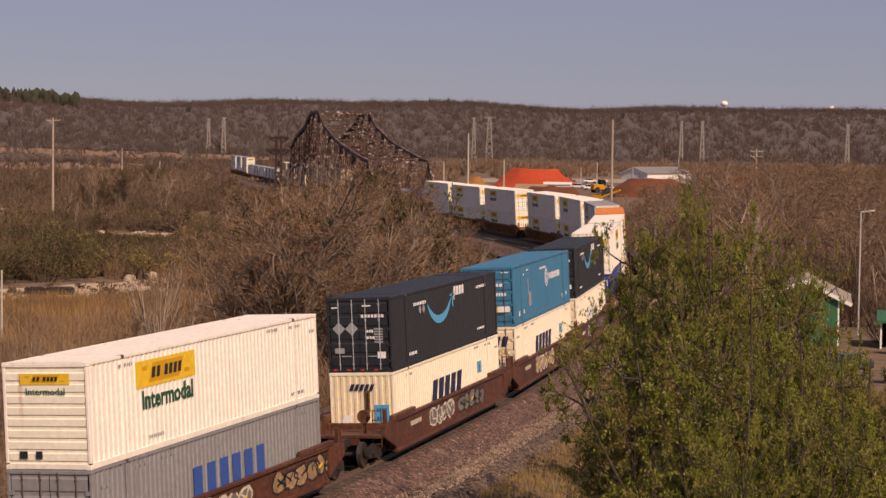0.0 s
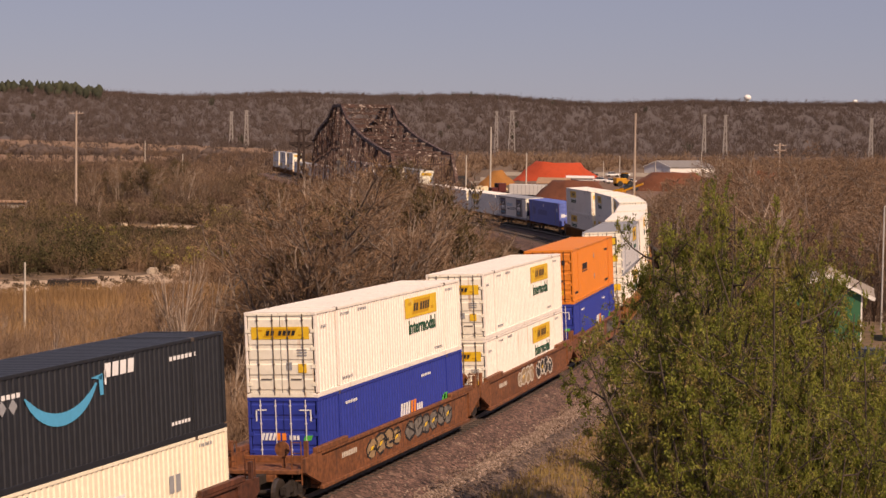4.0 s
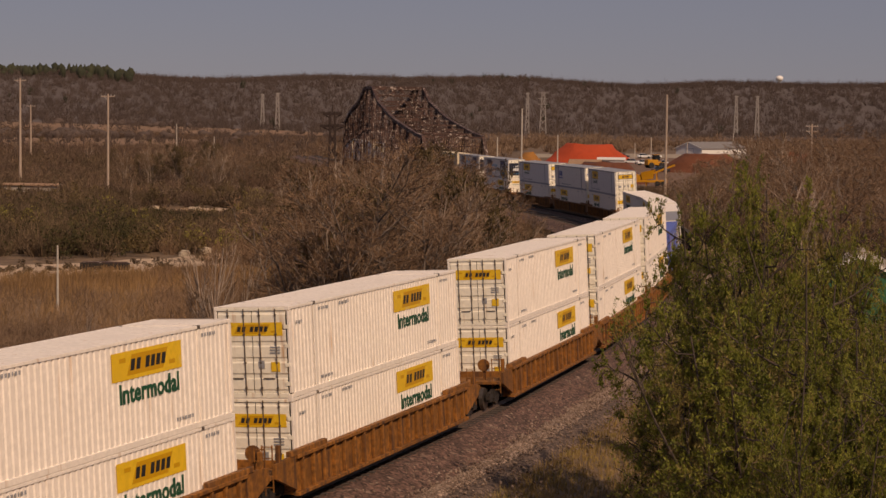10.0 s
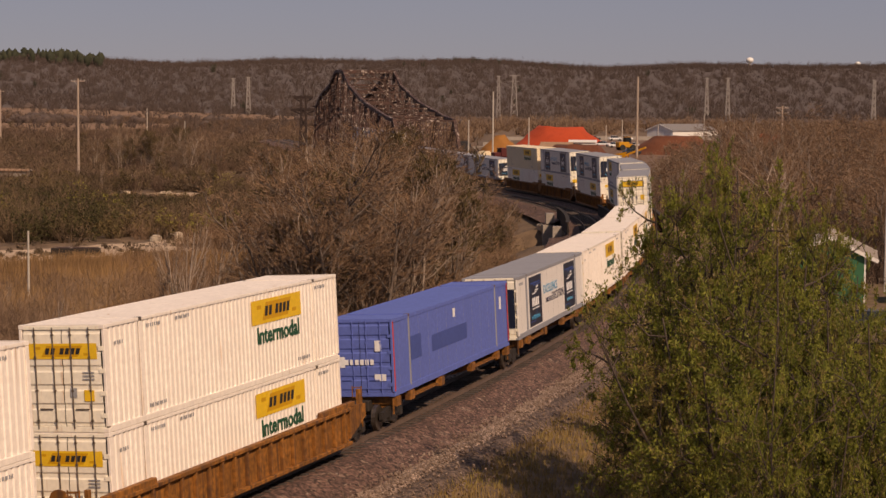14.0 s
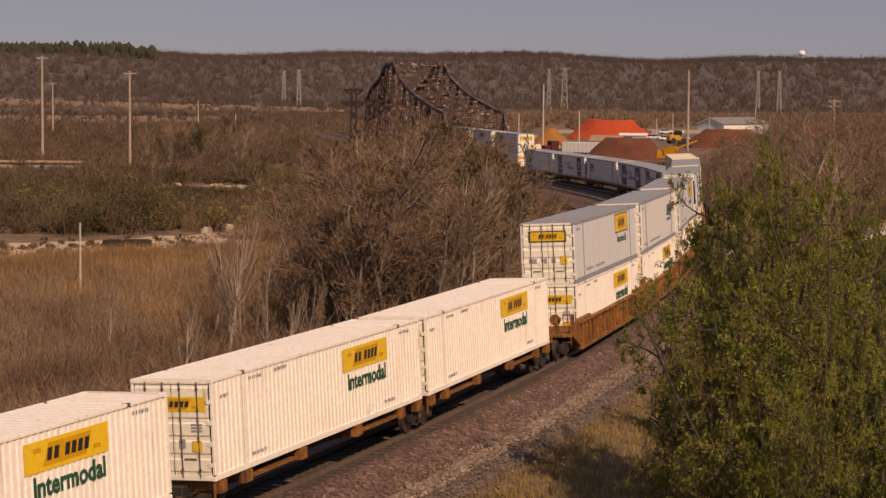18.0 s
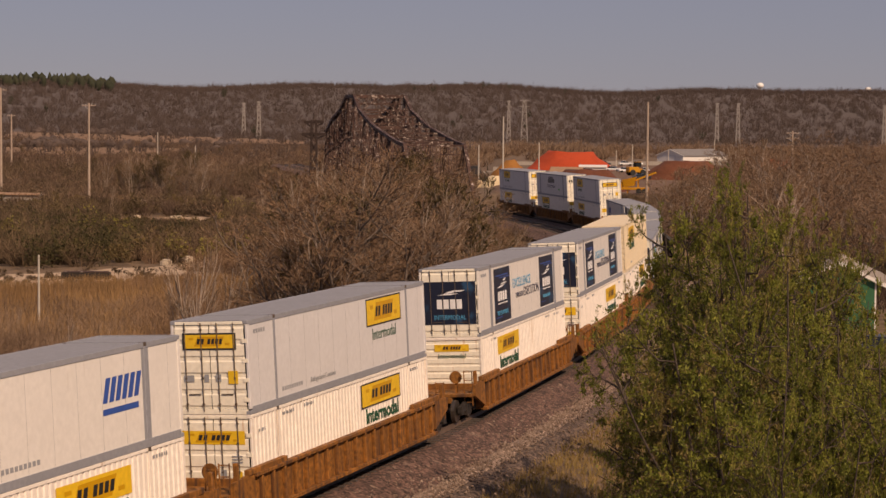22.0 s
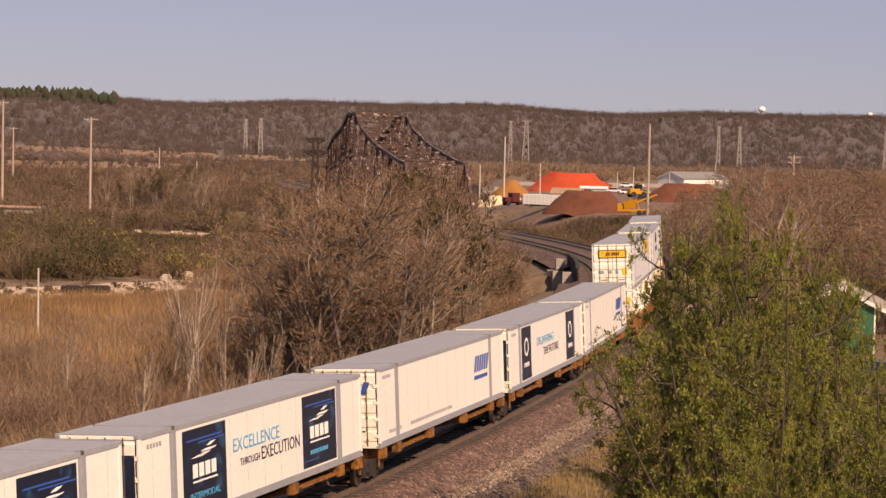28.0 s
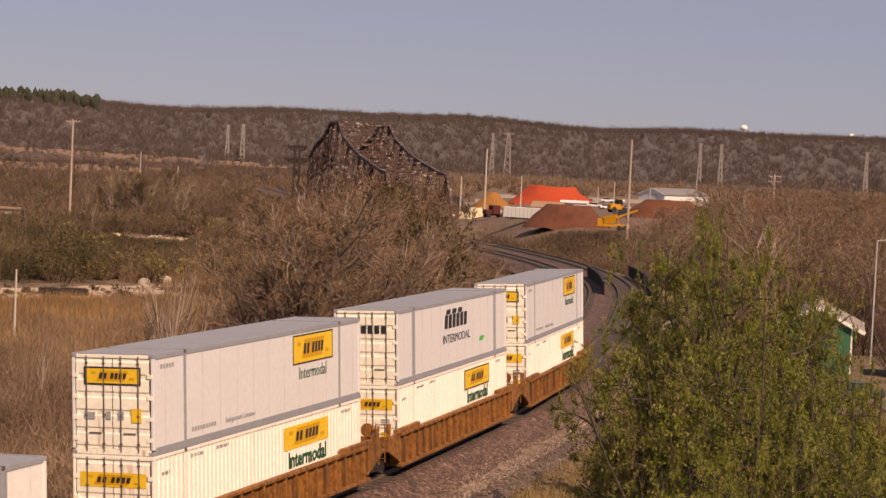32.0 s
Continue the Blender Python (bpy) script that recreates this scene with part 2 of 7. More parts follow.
def thing(name, label, category, group="", kind="", at=None):
    ob = tagged(new(name), label, category, group, kind)
    ob.empty_display_size = 0.2
    if at is not None:
        ob.matrix_world = at
    return ob


def box(bm, x0, x1, y0, y1, z0, z1):
    v = [bm.verts.new(c) for c in ((x0, y0, z0), (x1, y0, z0), (x1, y1, z0), (x0, y1, z0), (x0, y0, z1), (x1, y0, z1), (x1, y1, z1), (x0, y1, z1))]
    for f in ((3, 2, 1, 0), (4, 5, 6, 7), (0, 1, 5, 4), (1, 2, 6, 5), (2, 3, 7, 6), (3, 0, 4, 7)):
        bm.faces.new([v[i] for i in f])
    return bm


def boxes(*items):
    bm = bmesh.new()
    for b in items:
        box(bm, *b)
    return bm


def bevelled(width, *items):
    bm = boxes(*items)
    bmesh.ops.bevel(bm, geom=list(bm.edges), offset=width, segments=1, affect="EDGES", profile=0.5)
    return bm


def beam(bm, a, b, w, h=None, up=(0, 0, 1)):
    """A square bar from a to b."""
    a, b = Vector(a), Vector(b)
    d = (b - a).normalized()
    u = Vector(up)
    if abs(d.dot(u)) > 0.95:
        u = Vector((1, 0, 0))
    r = d.cross(u).normalized()
    u = r.cross(d)
    h = h or w
    ring = [[bm.verts.new(p + r * i * w / 2 + u * j * h / 2) for i, j in ((-1, -1), (1, -1), (1, 1), (-1, 1))] for p in (a, b)]
    for i in range(4):
        bm.faces.new((ring[0][i], ring[0][(i + 1) % 4], ring[1][(i + 1) % 4], ring[1][i]))
    bm.faces.new(ring[0][::-1])
    bm.faces.new(ring[1])
    return bm


def tube(bm, a, b, r0, r1=None, n=8):
    """A round tapered bar from a to b."""
    r1 = r0 if r1 is None else r1
    a, b = Vector(a), Vector(b)
    d = (b - a).normalized()
    u = Vector((1, 0, 0)) if abs(d.x) < 0.9 else Vector((0, 1, 0))
    r = d.cross(u).normalized()
    u = r.cross(d)
    ring = [[bm.verts.new(p + (r * math.cos(i * math.tau / n) + u * math.sin(i * math.tau / n)) * q) for i in range(n)] for p, q in ((a, r0), (b, r1))]
    for i in range(n):
        bm.faces.new((ring[0][i], ring[0][(i + 1) % n], ring[1][(i + 1) % n], ring[1][i]))
    bm.faces.new(ring[0][::-1])
    bm.faces.new(ring[1])
    return bm


def plate(bm, pts, normal, thick):
    """A flat polygon given a thickness along normal."""
    nrm = Vector(normal) * thick
    lo = [bm.verts.new(p) for p in pts]
    hi = [bm.verts.new(Vector(p) + nrm) for p in pts]
    bm.faces.new(hi)
    bm.faces.new(lo[::-1])
    k = len(pts)
    for i in range(k):
        bm.faces.new((lo[i], lo[(i + 1) % k], hi[(i + 1) % k], hi[i]))
    return bm


def raw(name, verts, faces, material, parent=None):
    me = bpy.data.meshes.new(name)
    me.from_pydata(verts, [], faces)
    me.materials.append(material)
    ob = new(name, me)
    ob.parent = parent
    return ob


FONT_CACHE = {}


def lettering(words, height, shear=0.0, bold=0.0):
    """A bmesh of words in the built-in font, in the x-y plane, its left foot at the origin; returns it with its width."""
    key = (words, height, shear, bold)
    if key not in FONT_CACHE:
        cu = bpy.data.curves.new("letters", "FONT")
        cu.body, cu.size, cu.shear, cu.extrude, cu.offset, cu.resolution_u = words, height / 0.72, shear, 0.004, bold, 2
        ob = bpy.data.objects.new("letters", cu)
        scene.collection.objects.link(ob)
        me = bpy.data.meshes.new_from_object(ob.evaluated_get(bpy.context.evaluated_depsgraph_get()))
        scene.collection.objects.unlink(ob)
        bpy.data.objects.remove(ob)
        FONT_CACHE[key] = me
    bm = bmesh.new()
    bm.from_mesh(FONT_CACHE[key])
    return bm, max((v.co.x for v in bm.verts), default=0)


# ---- the train ----
CL, CW, CH = 16.15, 2.59, 2.896  # a 53-foot container
TRAIN = []  # (thing, where its middle is at the start, lift)


def on_side(side, y, z, x=1.277):
    """Turns drawing axes (right, up, out) into a place on a container's long side; side is 1 or -1."""
    return Matrix(((0, 0, side, side * x), (side, 0, 0, y), (0, 1, 0, z), (0, 0, 0, 1)))


def on_end(x, z, y=CL / 2 + 0.002):
    return Matrix(((1, 0, 0, x), (0, 0, -1, -y), (0, 1, 0, z), (0, 0, 0, 1)))


def on_nose(x, z, y=CL / 2 + 0.002):
    return Matrix(((-1, 0, 0, x), (0, 0, 1, y), (0, 1, 0, z), (0, 0, 0, 1)))


def film(name, rects, m, material, parent, label="", out=0.0, thick=0.005):
    """Flat films on a wall: each rect is (u0, u1, v0, v1, lean)."""
    bm = bmesh.new()
    for u0, u1, v0, v1, *lean in rects:
        k = lean[0] if lean else 0
        plate(bm, [(u0, v0, out), (u1, v0, out), (u1 + k, v1, out), (u0 + k, v1, out)], (0, 0, 1), thick)
    bm.transform(m)
    bmesh.ops.recalc_face_normals(bm, faces=bm.faces)
    ob = part(name, bm, material, parent, label)
    if len(rects) > 1:
        ob["kind"] = "stuff"
    return ob


def words(name, text, height, m, material, parent, label="", shear=0.0, bold=0.0, width=None):
    bm, w = lettering(text, height, shear, bold)
    if width:
        bmesh.ops.scale(bm, vec=(width / w, 1, 1), verts=bm.verts)
    bm.transform(m @ Matrix.Translation((0, 0, 0.006)))
    bmesh.ops.recalc_face_normals(bm, faces=bm.faces)
    ob = part(name, bm, material, parent, label)
    ob["kind"] = "stuff"
    return ob


def block_row(n, u0, u1, v0, v1, lean=0.0, gap=0.3):
    """A row of n blocks that stands in for a mark."""
    w = (u1 - u0) / n
    return [(u0 + i * w, u0 + (i + 1 - gap) * w, v0, v1, lean) for i in range(n)]


def ribbed(y0, y1, z0, z1, side, pitch=0.28, x=1.272, depth=0.034):
    """A corrugated long wall."""
    pts = []
    n = max(1, round((y1 - y0) / pitch))
    p = (y1 - y0) / n
    for i in range(n):
        a = y0 + i * p
        pts += [(x, a), (x, a + 0.44 * p), (x - depth, a + 0.56 * p), (x - depth, a + 0.88 * p)]
    pts.append((x, y1))
    bm = bmesh.new()
    lo = [bm.verts.new((side * q, w, z0)) for q, w in pts]
    hi = [bm.verts.new((side * q, w, z1)) for q, w in pts]
    for i in range(len(pts) - 1):
        f = (lo[i], lo[i + 1], hi[i + 1], hi[i])
        bm.faces.new(f if side > 0 else f[::-1])
    return bm


def container(label, paint, roof=None, rails=None, doors=None, smooth=False, locks=M_RODS, nose_ribs=True, bands=False, group="containers on the train"):
    """A 53-foot container with its doors at -y; the middle of its floor is the origin."""
    roof, rails, doors = roof or paint, rails or paint, doors or paint
    c = thing("shipping_container", label, "container", group)
    h, w = CL / 2, CW / 2
    for side in (1, -1):
        if smooth:
            bm = boxes((min(side * 1.21, side * 1.272), max(side * 1.21, side * 1.272), -h + 0.1, h - 0.1, 0.2, CH - 0.14))
        else:
            bm = ribbed(-h + 0.1, h - 0.1, 0.16, CH - 0.09, side)
        part("side_wall", bm, paint, c)
        lo, hi = (0.24, 0.16) if smooth else (0.17, 0.1)
        x0, x1 = sorted((side * (w - 0.09), side * w))
        part("bottom_rail", bevelled(0.008, (x0, x1, -h + 0.15, h - 0.15, 0.005, lo)), rails, c)
        part("top_rail", bevelled(0.008, (x0, x1, -h + 0.15, h - 0.15, CH - hi, CH - 0.005)), rails, c)
        for e in (-1, 1):
            y0, y1 = sorted((e * (h - 0.15), e * h))
            part("corner_post", bevelled(0.012, (x0, x1, y0, y1, 0.17, CH - 0.13)), rails if not smooth else paint, c)
            # lifting post at the forty-foot place
            ya, yb = e * 6.06 - 0.07, e * 6.06 + 0.07
            xo = sorted((side * 1.255, side * (w + 0.003)))
            part("lift_post", bevelled(0.01, (*xo, ya, yb, 0.17, CH - 0.1)), M_STEELGREY if smooth else paint, c)
            if bands:
                part("lift_band", boxes((*sorted((side * 1.270, side * 1.276)), e * 6.06 - 0.2, e * 6.06 + 0.2, 0.24, CH - 0.16)), M_STEELGREY, c)
            for z in (0.0, CH - 0.12):
                xc = sorted((side * (w - 0.16), side * (w + 0.006)))
                part("corner_casting", bevelled(0.012, (*xc, *sorted((e * (h - 0.17), e * (h + 0.004))), z, z + 0.12)), rails, c)
                if z:
                    part("lift_casting", bevelled(0.012, (*xc, e * 6.06 - 0.09, e * 6.06 + 0.09, z, z + 0.12)), M_RODS, c)
        if smooth:
            seams = [(i * 1.22 - 7.3, i * 1.22 - 7.292, 0.26, CH - 0.18) for i in range(13)]
            film("panel_seam", seams, on_side(side, 0, 0, 1.2725), M_GREYINK, c, thick=0.002)
    part("floor", boxes((-w + 0.1, w - 0.1, -h + 0.1, h - 0.1, 0.06, 0.16)), M_BOGIE, c)
    bm = boxes((-w + 0.05, w - 0.05, -h + 0.05, h - 0.05, CH - 0.05, CH - 0.02))
    if not smooth:
        bm.free()
        bm = bmesh.new()
        row = []
        for i in range(40):
            y = -h + 0.12 + i * 0.398
            row += [(y, -0.03), (y + 0.06, -0.008), (y + 0.26, -0.008), (y + 0.32, -0.03)]
        lo = [bm.verts.new((-w + 0.06, y, CH + z)) for y, z in row]
        hi = [bm.verts.new((w - 0.06, y, CH + z)) for y, z in row]
        for i in range(len(row) - 1):
            bm.faces.new((lo[i], hi[i], hi[i + 1], lo[i + 1]))
    part("roof", bm, roof, c)
    for e in (-1, 1):
        for k in (0.06, 2.0):
            y = e * (h - k)
            part("roof_bow", boxes((-w + 0.1, w - 0.1, y - 0.05, y + 0.05, CH - 0.028, CH + 0.002)), rails, c)
    # nose wall
    bm = bmesh.new()
    if nose_ribs == "upright":
        prof = [(-w + 0.1, 0.035)]
        for i in range(9):
            x = -w + 0.18 + i * 0.26
            prof += [(x, 0.035), (x + 0.02, 0.008), (x + 0.13, 0.008), (x + 0.15, 0.035)]
        prof.append((w - 0.1, 0.035))
        lo = [bm.verts.new((x, h - q, 0.1)) for x, q in prof[::-1]]
        hi = [bm.verts.new((x, h - q, CH - 0.1)) for x, q in prof[::-1]]
    else:
        prof = [(0.1, 0.035)]
        for i in range(8 if nose_ribs else 0):
            z = 0.22 + i * 0.31
            prof += [(z, 0.035), (z + 0.03, 0.008), (z + 0.21, 0.008), (z + 0.24, 0.035)]
        prof.append((CH - 0.1, 0.035))
        hi = [bm.verts.new((w - 0.1, h - q, z)) for z, q in prof]
        lo = [bm.verts.new((-w + 0.1, h - q, z)) for z, q in prof]
    for i in range(len(prof) - 1):
        bm.faces.new((lo[i], lo[i + 1], hi[i + 1], hi[i]))
    part("front_wall", bm, doors if not smooth else paint, c)
    for z0, z1, nm in ((CH - 0.13, CH - 0.03, "header"), (0.01, 0.16, "sill")):
        part(nm, bevelled(0.01, (-w + 0.1, w - 0.1, h - 0.1, h, z0, z1)), rails if not smooth else paint, c)
        part(nm, bevelled(0.01, (-w + 0.1, w - 0.1, -h, -h + 0.1, z0, z1)), doors, c)
    # doors
    for d in (-1, 1):
        xa, xb = sorted((d * 0.012, d * (w - 0.13)))
        bm = bmesh.new()
        prof = [(0.17, 0.03)]
        for z in (0.24, 0.75, 1.26, 1.77, 2.28):
            prof += [(z, 0.03), (z + 0.05, 0.004), (z + 0.36, 0.004), (z + 0.41, 0.03)]
        prof.append((CH - 0.14, 0.03))
        lo = [bm.verts.new((xa, -h + q, z)) for z, q in prof]
        hi = [bm.verts.new((xb, -h + q, z)) for z, q in prof]
        for i in range(len(prof) - 1):
            bm.faces.new((lo[i], hi[i], hi[i + 1], lo[i + 1]))
        door = part("door", bm, doors, c)
        for x in (0.27, 0.82):
            bm = tube(bmesh.new(), (d * x, -h - 0.012, 0.1), (d * x, -h - 0.012, CH - 0.07), 0.018, n=6)
            for z in (0.3, 1.1, 2.0, 2.6):
                box(bm, d * x - 0.035, d * x + 0.035, -h - 0.03, -h + 0.03, z, z + 0.05)
            part("lock_rod", bm, locks, door)
        part("lock_handle", boxes((d * 0.545 - 0.2, d * 0.545 + 0.2, -h - 0.03, -h - 0.005, 0.62, 0.65)), locks, door)
        xh = sorted((d * (w - 0.2), d * (w - 0.02)))
        tagged(part("hinge_set", boxes(*((*xh, -h - 0.015, -h + 0.03, z, z + 0.12) for z in (0.4, 1.0, 1.6, 2.2))), doors, door), kind="stuff")
    part("door_gasket", boxes((-0.012, 0.012, -h + 0.03, -h + 0.05, 0.17, CH - 0.14)), M_DARK, c)
    return c


def hauler_sign(c, m, w, h, framed, name="sign_panel"):
    """A yellow scroll-shaped board with a row of dark blocks for the mark."""
    p = film(name, [(0, w, 0, h)], m, M_YELLOW, c, "yellow sign with a dark mark")
    if framed:
        t = 0.05
        film("sign_frame", [(-t, w + t, -t, 0), (-t, w + t, h, h + t), (-t, 0, 0, h), (w, w + t, 0, h)], m, M_INK, p, out=0.002, thick=0.007)
    # a darker gold scroll shape, and a row of plain dark blocks on it
    film("sign_scroll", [(0.2 * w, 0.72 * w, 0.14 * h, 0.86 * h, 0.08 * w)], m, M_GOLD, p, out=0.005, thick=0.001)
    film("sign_curl", [(0.1 * w, 0.19 * w, 0.62 * h, 0.78 * h), (0.81 * w, 0.9 * w, 0.22 * h, 0.38 * h)], m, M_GOLD, p, out=0.005, thick=0.001)
    lw = 0.52 * w / 7.4
    rects = [(0.25 * w + q * lw, 0.25 * w + (q + 0.78) * lw, 0.3 * h, 0.7 * h, 0.02 * w) for q in (0, 1.15, 3.0, 4.1, 5.2, 6.3)]
    film("sign_mark", rects, m, M_INK, p, out=0.007, thick=0.002)


def small_print(c, side, seed):
    """Unreadable small print near the ends of a long side."""
    r = random.Random(seed)
    rects = []
    for y, z, n in ((-5.7, CH - 0.33, 7), (-5.7, 0.34, 8), (6.25, CH - 0.35, 6), (4.6, 0.36, 7), (-7.5, CH - 0.6, 4), (-3.9, CH - 0.3, 6)):
        u = 0.0
        for i in range(n):
            w = r.uniform(0.05, 0.11)
            rects.append((u, u + w, z, z + 0.1))
            u += w + 0.06
        rects[-n:] = [(y * side + a, y * side + b, p, q) for a, b, p, q in rects[-n:]]
    film("small_print", rects, on_side(side, 0, 0, 1.2735), M_GREYINK, c, thick=0.003)


def white_box(label, paint=M_WHITE, framed=False, door_sign=True, seed=1, doors=M_DOORWHITE):
    c = container(label, paint, doors=doors)
    for side in (1, -1):
        # the sign stands towards the nose
        y = 1.5 if side > 0 else 5.0
        hauler_sign(c, on_side(side, y - side * 0.3, 1.84), 3.8, 0.76, framed)
        words("green_lettering", "Intermodal", 0.52, on_side(side, y, 1.24), M_GREENINK, c, "dark green lettering", bold=0.02, width=3.3)
        small_print(c, side, seed + side)
    if door_sign:
        hauler_sign(c, on_end(-1.05, 1.98), 2.1, 0.42, False, "door_sign")
        film("placard", [(0.62, 0.92, 0.85, 1.15)], on_end(0, 0), M_YELLOW, c, "small yellow placard", out=0.012)
        film("data_print", [(0.6, 0.95, 1.42 + i * 0.09, 1.46 + i * 0.09) for i in range(3)] + [(0.2, 0.4, 0.95, 1.2)], on_end(0, 0), M_GREYINK, c, out=0.012)
    hauler_sign(c, on_nose(0.75, 2.3), 1.5, 0.3, False, "nose_sign")
    words("green_lettering", "Intermodal", 0.2, on_nose(0.6, 2.02), M_GREENINK, c, width=1.2)
    film("vent", [(-0.85, -0.6, 0.3, 0.5), (-0.35, -0.15, 0.3, 0.5)], on_nose(0, 0), M_INK, c, out=0.02)
    return c


def reefer_box(label, kind, seed=1):
    c = container(label, M_REEFER if kind in ("hauler", "prime") else M_PANELWHITE, roof=M_ROOFGREY, rails=M_STEELGREY, doors=M_DOORWHITE, smooth=True, nose_ribs=False, bands=kind != "hauler")
    for side in (1, -1):
        s = side
        if kind == "hauler":
            y = 3.0 if s > 0 else 5.5
            hauler_sign(c, on_side(s, 2.0 if s > 0 else 5.4, 1.75), 3.4, 0.88, True)
            words("dark_lettering", "Intermodal", 0.42, on_side(s, (2.0 if s > 0 else 5.4) + s * 0.45, 1.2), M_GREENINK, c, "dark green lettering", width=2.4)
            words("small_lettering", "Refrigerated Container", 0.17, on_side(s, -3.3 * s, 0.42), M_GREYINK, c)
            film("small_print", block_row(9, -5.6, -3.9, 0.42, 0.55), on_side(s, 0, 0, 1.2735), M_GREYINK, c)
        if kind == "panther":
            for u, word in ((-5.5, "INTERMODAL"), (2.97, "")):
                uu = u if s > 0 else -u
                p = film("navy_panel", [(0, 2.8, 0.3, CH - 0.25)], on_side(s, uu, 0), M_NAVY, c, "navy blue advertising panel")
                film("white_mark", block_row(4, 0.6, 2.2, 1.22, 1.62, 0, 0.22) + [(0.5, 1.2, 1.8, 1.86, 0.45), (1.1, 1.9, 1.93, 1.99, 0.3), (1.5, 1.8, 2.06, 2.16, 0.3), (1.0, 1.5, 1.84, 1.9, 0.3), (0.6, 2.2, 1.08, 1.13)], on_side(s, uu, 0), M_WHITEINK, p, out=0.006)
                film("sky_streak", [(0.2, 2.4, 2.3, 2.35, 0.1), (0.9, 2.7, 2.2, 2.24, 0.1), (0.1, 1.2, 0.5, 0.53, 0.1)], on_side(s, uu, 0), M_BLUEINK, p, out=0.006)
                if word:
                    words("sky_lettering", word, 0.2, on_side(s, uu + s * 0.4, 0.6, 1.283), M_SKYINK, p, width=1.95)
                else:
                    film("small_print", block_row(8, 0.6, 2.1, 0.7, 0.84), on_side(s, uu, 0), M_SKYINK, p, out=0.006)
            words("sky_lettering", "EXCELLENCE", 0.42, on_side(s, -2.25 * s, 1.6), M_SKYINK, c, "light blue lettering", width=3.4)
            words("navy_lettering", "THROUGH", 0.24, on_side(s, -1.75 * s, 1.12), M_NAVYINK, c, width=1.4)
            words("navy_lettering", "EXECUTION", 0.42, on_side(s, -0.25 * s, 1.1), M_NAVYINK, c, "navy lettering", width=2.95)
        if kind == "future":
            for u in (-5.7, 4.1):
                uu = u if s > 0 else -u
                p = film("navy_panel", [(0, 1.9, 0.28, CH - 0.22)], on_side(s, uu, 0), M_NAVY, c, "navy blue advertising panel")
                ring = bmesh.new()
                for i in range(20):
                    a, b = i * math.tau / 20, (i + 1) * math.tau / 20
                    plate(ring, [(0.95 + q * math.cos(t), 1.75 + q * math.sin(t), 0.006) for q, t in ((0.3, a), (0.42, a), (0.42, b), (0.3, b))], (0, 0, 1), 0.004)
                ring.transform(on_side(s, uu, 0))
                bmesh.ops.recalc_face_normals(ring, faces=ring.faces)
                part("ring_mark", ring, M_WHITEINK, p)
                film("white_mark", block_row(5, 0.45, 1.5, 0.85, 1.05), on_side(s, uu, 0), M_WHITEINK, p, out=0.006)
            words("sky_lettering", "DELIVERING", 0.38, on_side(s, -2.6 * s, 1.6), M_SKYINK, c, "light blue lettering", width=3.7)
            words("navy_lettering", "THE FUTURE", 0.38, on_side(s, -1.2 * s, 1.05), M_NAVYINK, c, "navy lettering", width=3.4)
        if kind == "blue_line":
            y = 3.7 if s > 0 else 5.9
            film("blue_mark", block_row(6, 0, 2.0, 1.5, 2.15, 0.22), on_side(s, y, 0), M_BLUEINK, c, "slanting blue mark", out=0.002)
            film("blue_bar", [(0, 1.9, 1.18, 1.34)], on_side(s, y, 0), M_BLUEINK, c, out=0.002)
            film("small_print", block_row(26, -4.6, 0.6, 0.42, 0.55), on_side(s, 0, 0, 1.2735), M_GREYINK, c)
            film("small_print", block_row(8, -7.0, -5.6, 0.42, 0.55), on_side(s, 0, 0, 1.2735), M_GREYINK, c)
        if kind == "prime":
            film("dark_mark", block_row(6, -1.8, 1.6, 1.72, 2.28, 0.06, 0.22), on_side(s, 0, 0), M_INK, c, "dark mark", out=0.002)
            film("dark_mark", block_row(3, -1.6, 1.0, 2.3, 2.5, 0.1), on_side(s, 0, 0), M_INK, c, out=0.002)
            words("violet_lettering", "INTERMODAL", 0.36, on_side(s, -2.1 * s, 1.12), M_NAVYINK, c, "dark violet lettering", width=4.1)
            film("leaf_mark", [(3.4, 4.1, 0.85, 1.05, 0.2)], on_side(s, 0, 0), M_LEAFINK, c, out=0.002)
        if kind != "prime":
            film("small_print", block_row(5, -7.6, -6.7, CH - 0.45, CH - 0.32), on_side(s, 0, 0, 1.2735), M_GREYINK, c)
    if kind == "hauler":
        hauler_sign(c, on_end(-0.85, 2.05, CL / 2 + 0.004), 1.7, 0.42, True, "door_sign")
        film("placard", [(0.6, 0.92, 0.95, 1.35)], on_end(0, 0), M_YELLOW, c, "small yellow placard", out=0.012)
        film("vent", [(-0.9, -0.55, 1.02, 1.22), (-0.2, -0.35 + 0.3, 1.02, 1.25), (0.18, 0.36, 1.02, 1.25)], on_end(0, 0), M_GREYINK, c, out=0.012)
    if kind in ("panther", "future"):
        p = film("navy_panel", [(-1.15, 1.15, 0.55, CH - 0.55)], on_end(0, 0), M_NAVY, c, "navy blue advertising panel", out=0.01)
        film("white_mark", block_row(4, -0.55, 0.6, 1.2, 1.6, 0, 0.2) + [(-0.5, 0.05, 1.78, 1.85, 0.35), (0.0, 0.5, 1.92, 1.98, 0.2), (-0.2, 0.1, 1.86, 1.94, 0.2)], on_end(0, 0), M_WHITEINK, p, out=0.017)
        if kind == "panther":
            words("sky_lettering", "INTERMODAL", 0.2, on_end(-0.7, 0.75, CL / 2 + 0.014), M_SKYINK, p, width=1.4)
    if kind == "blue_line":
        film("blue_mark", block_row(6, -1.0, 0.9, 1.95, 2.4, 0.15), on_end(0, 0), M_BLUEINK, c, out=0.012)
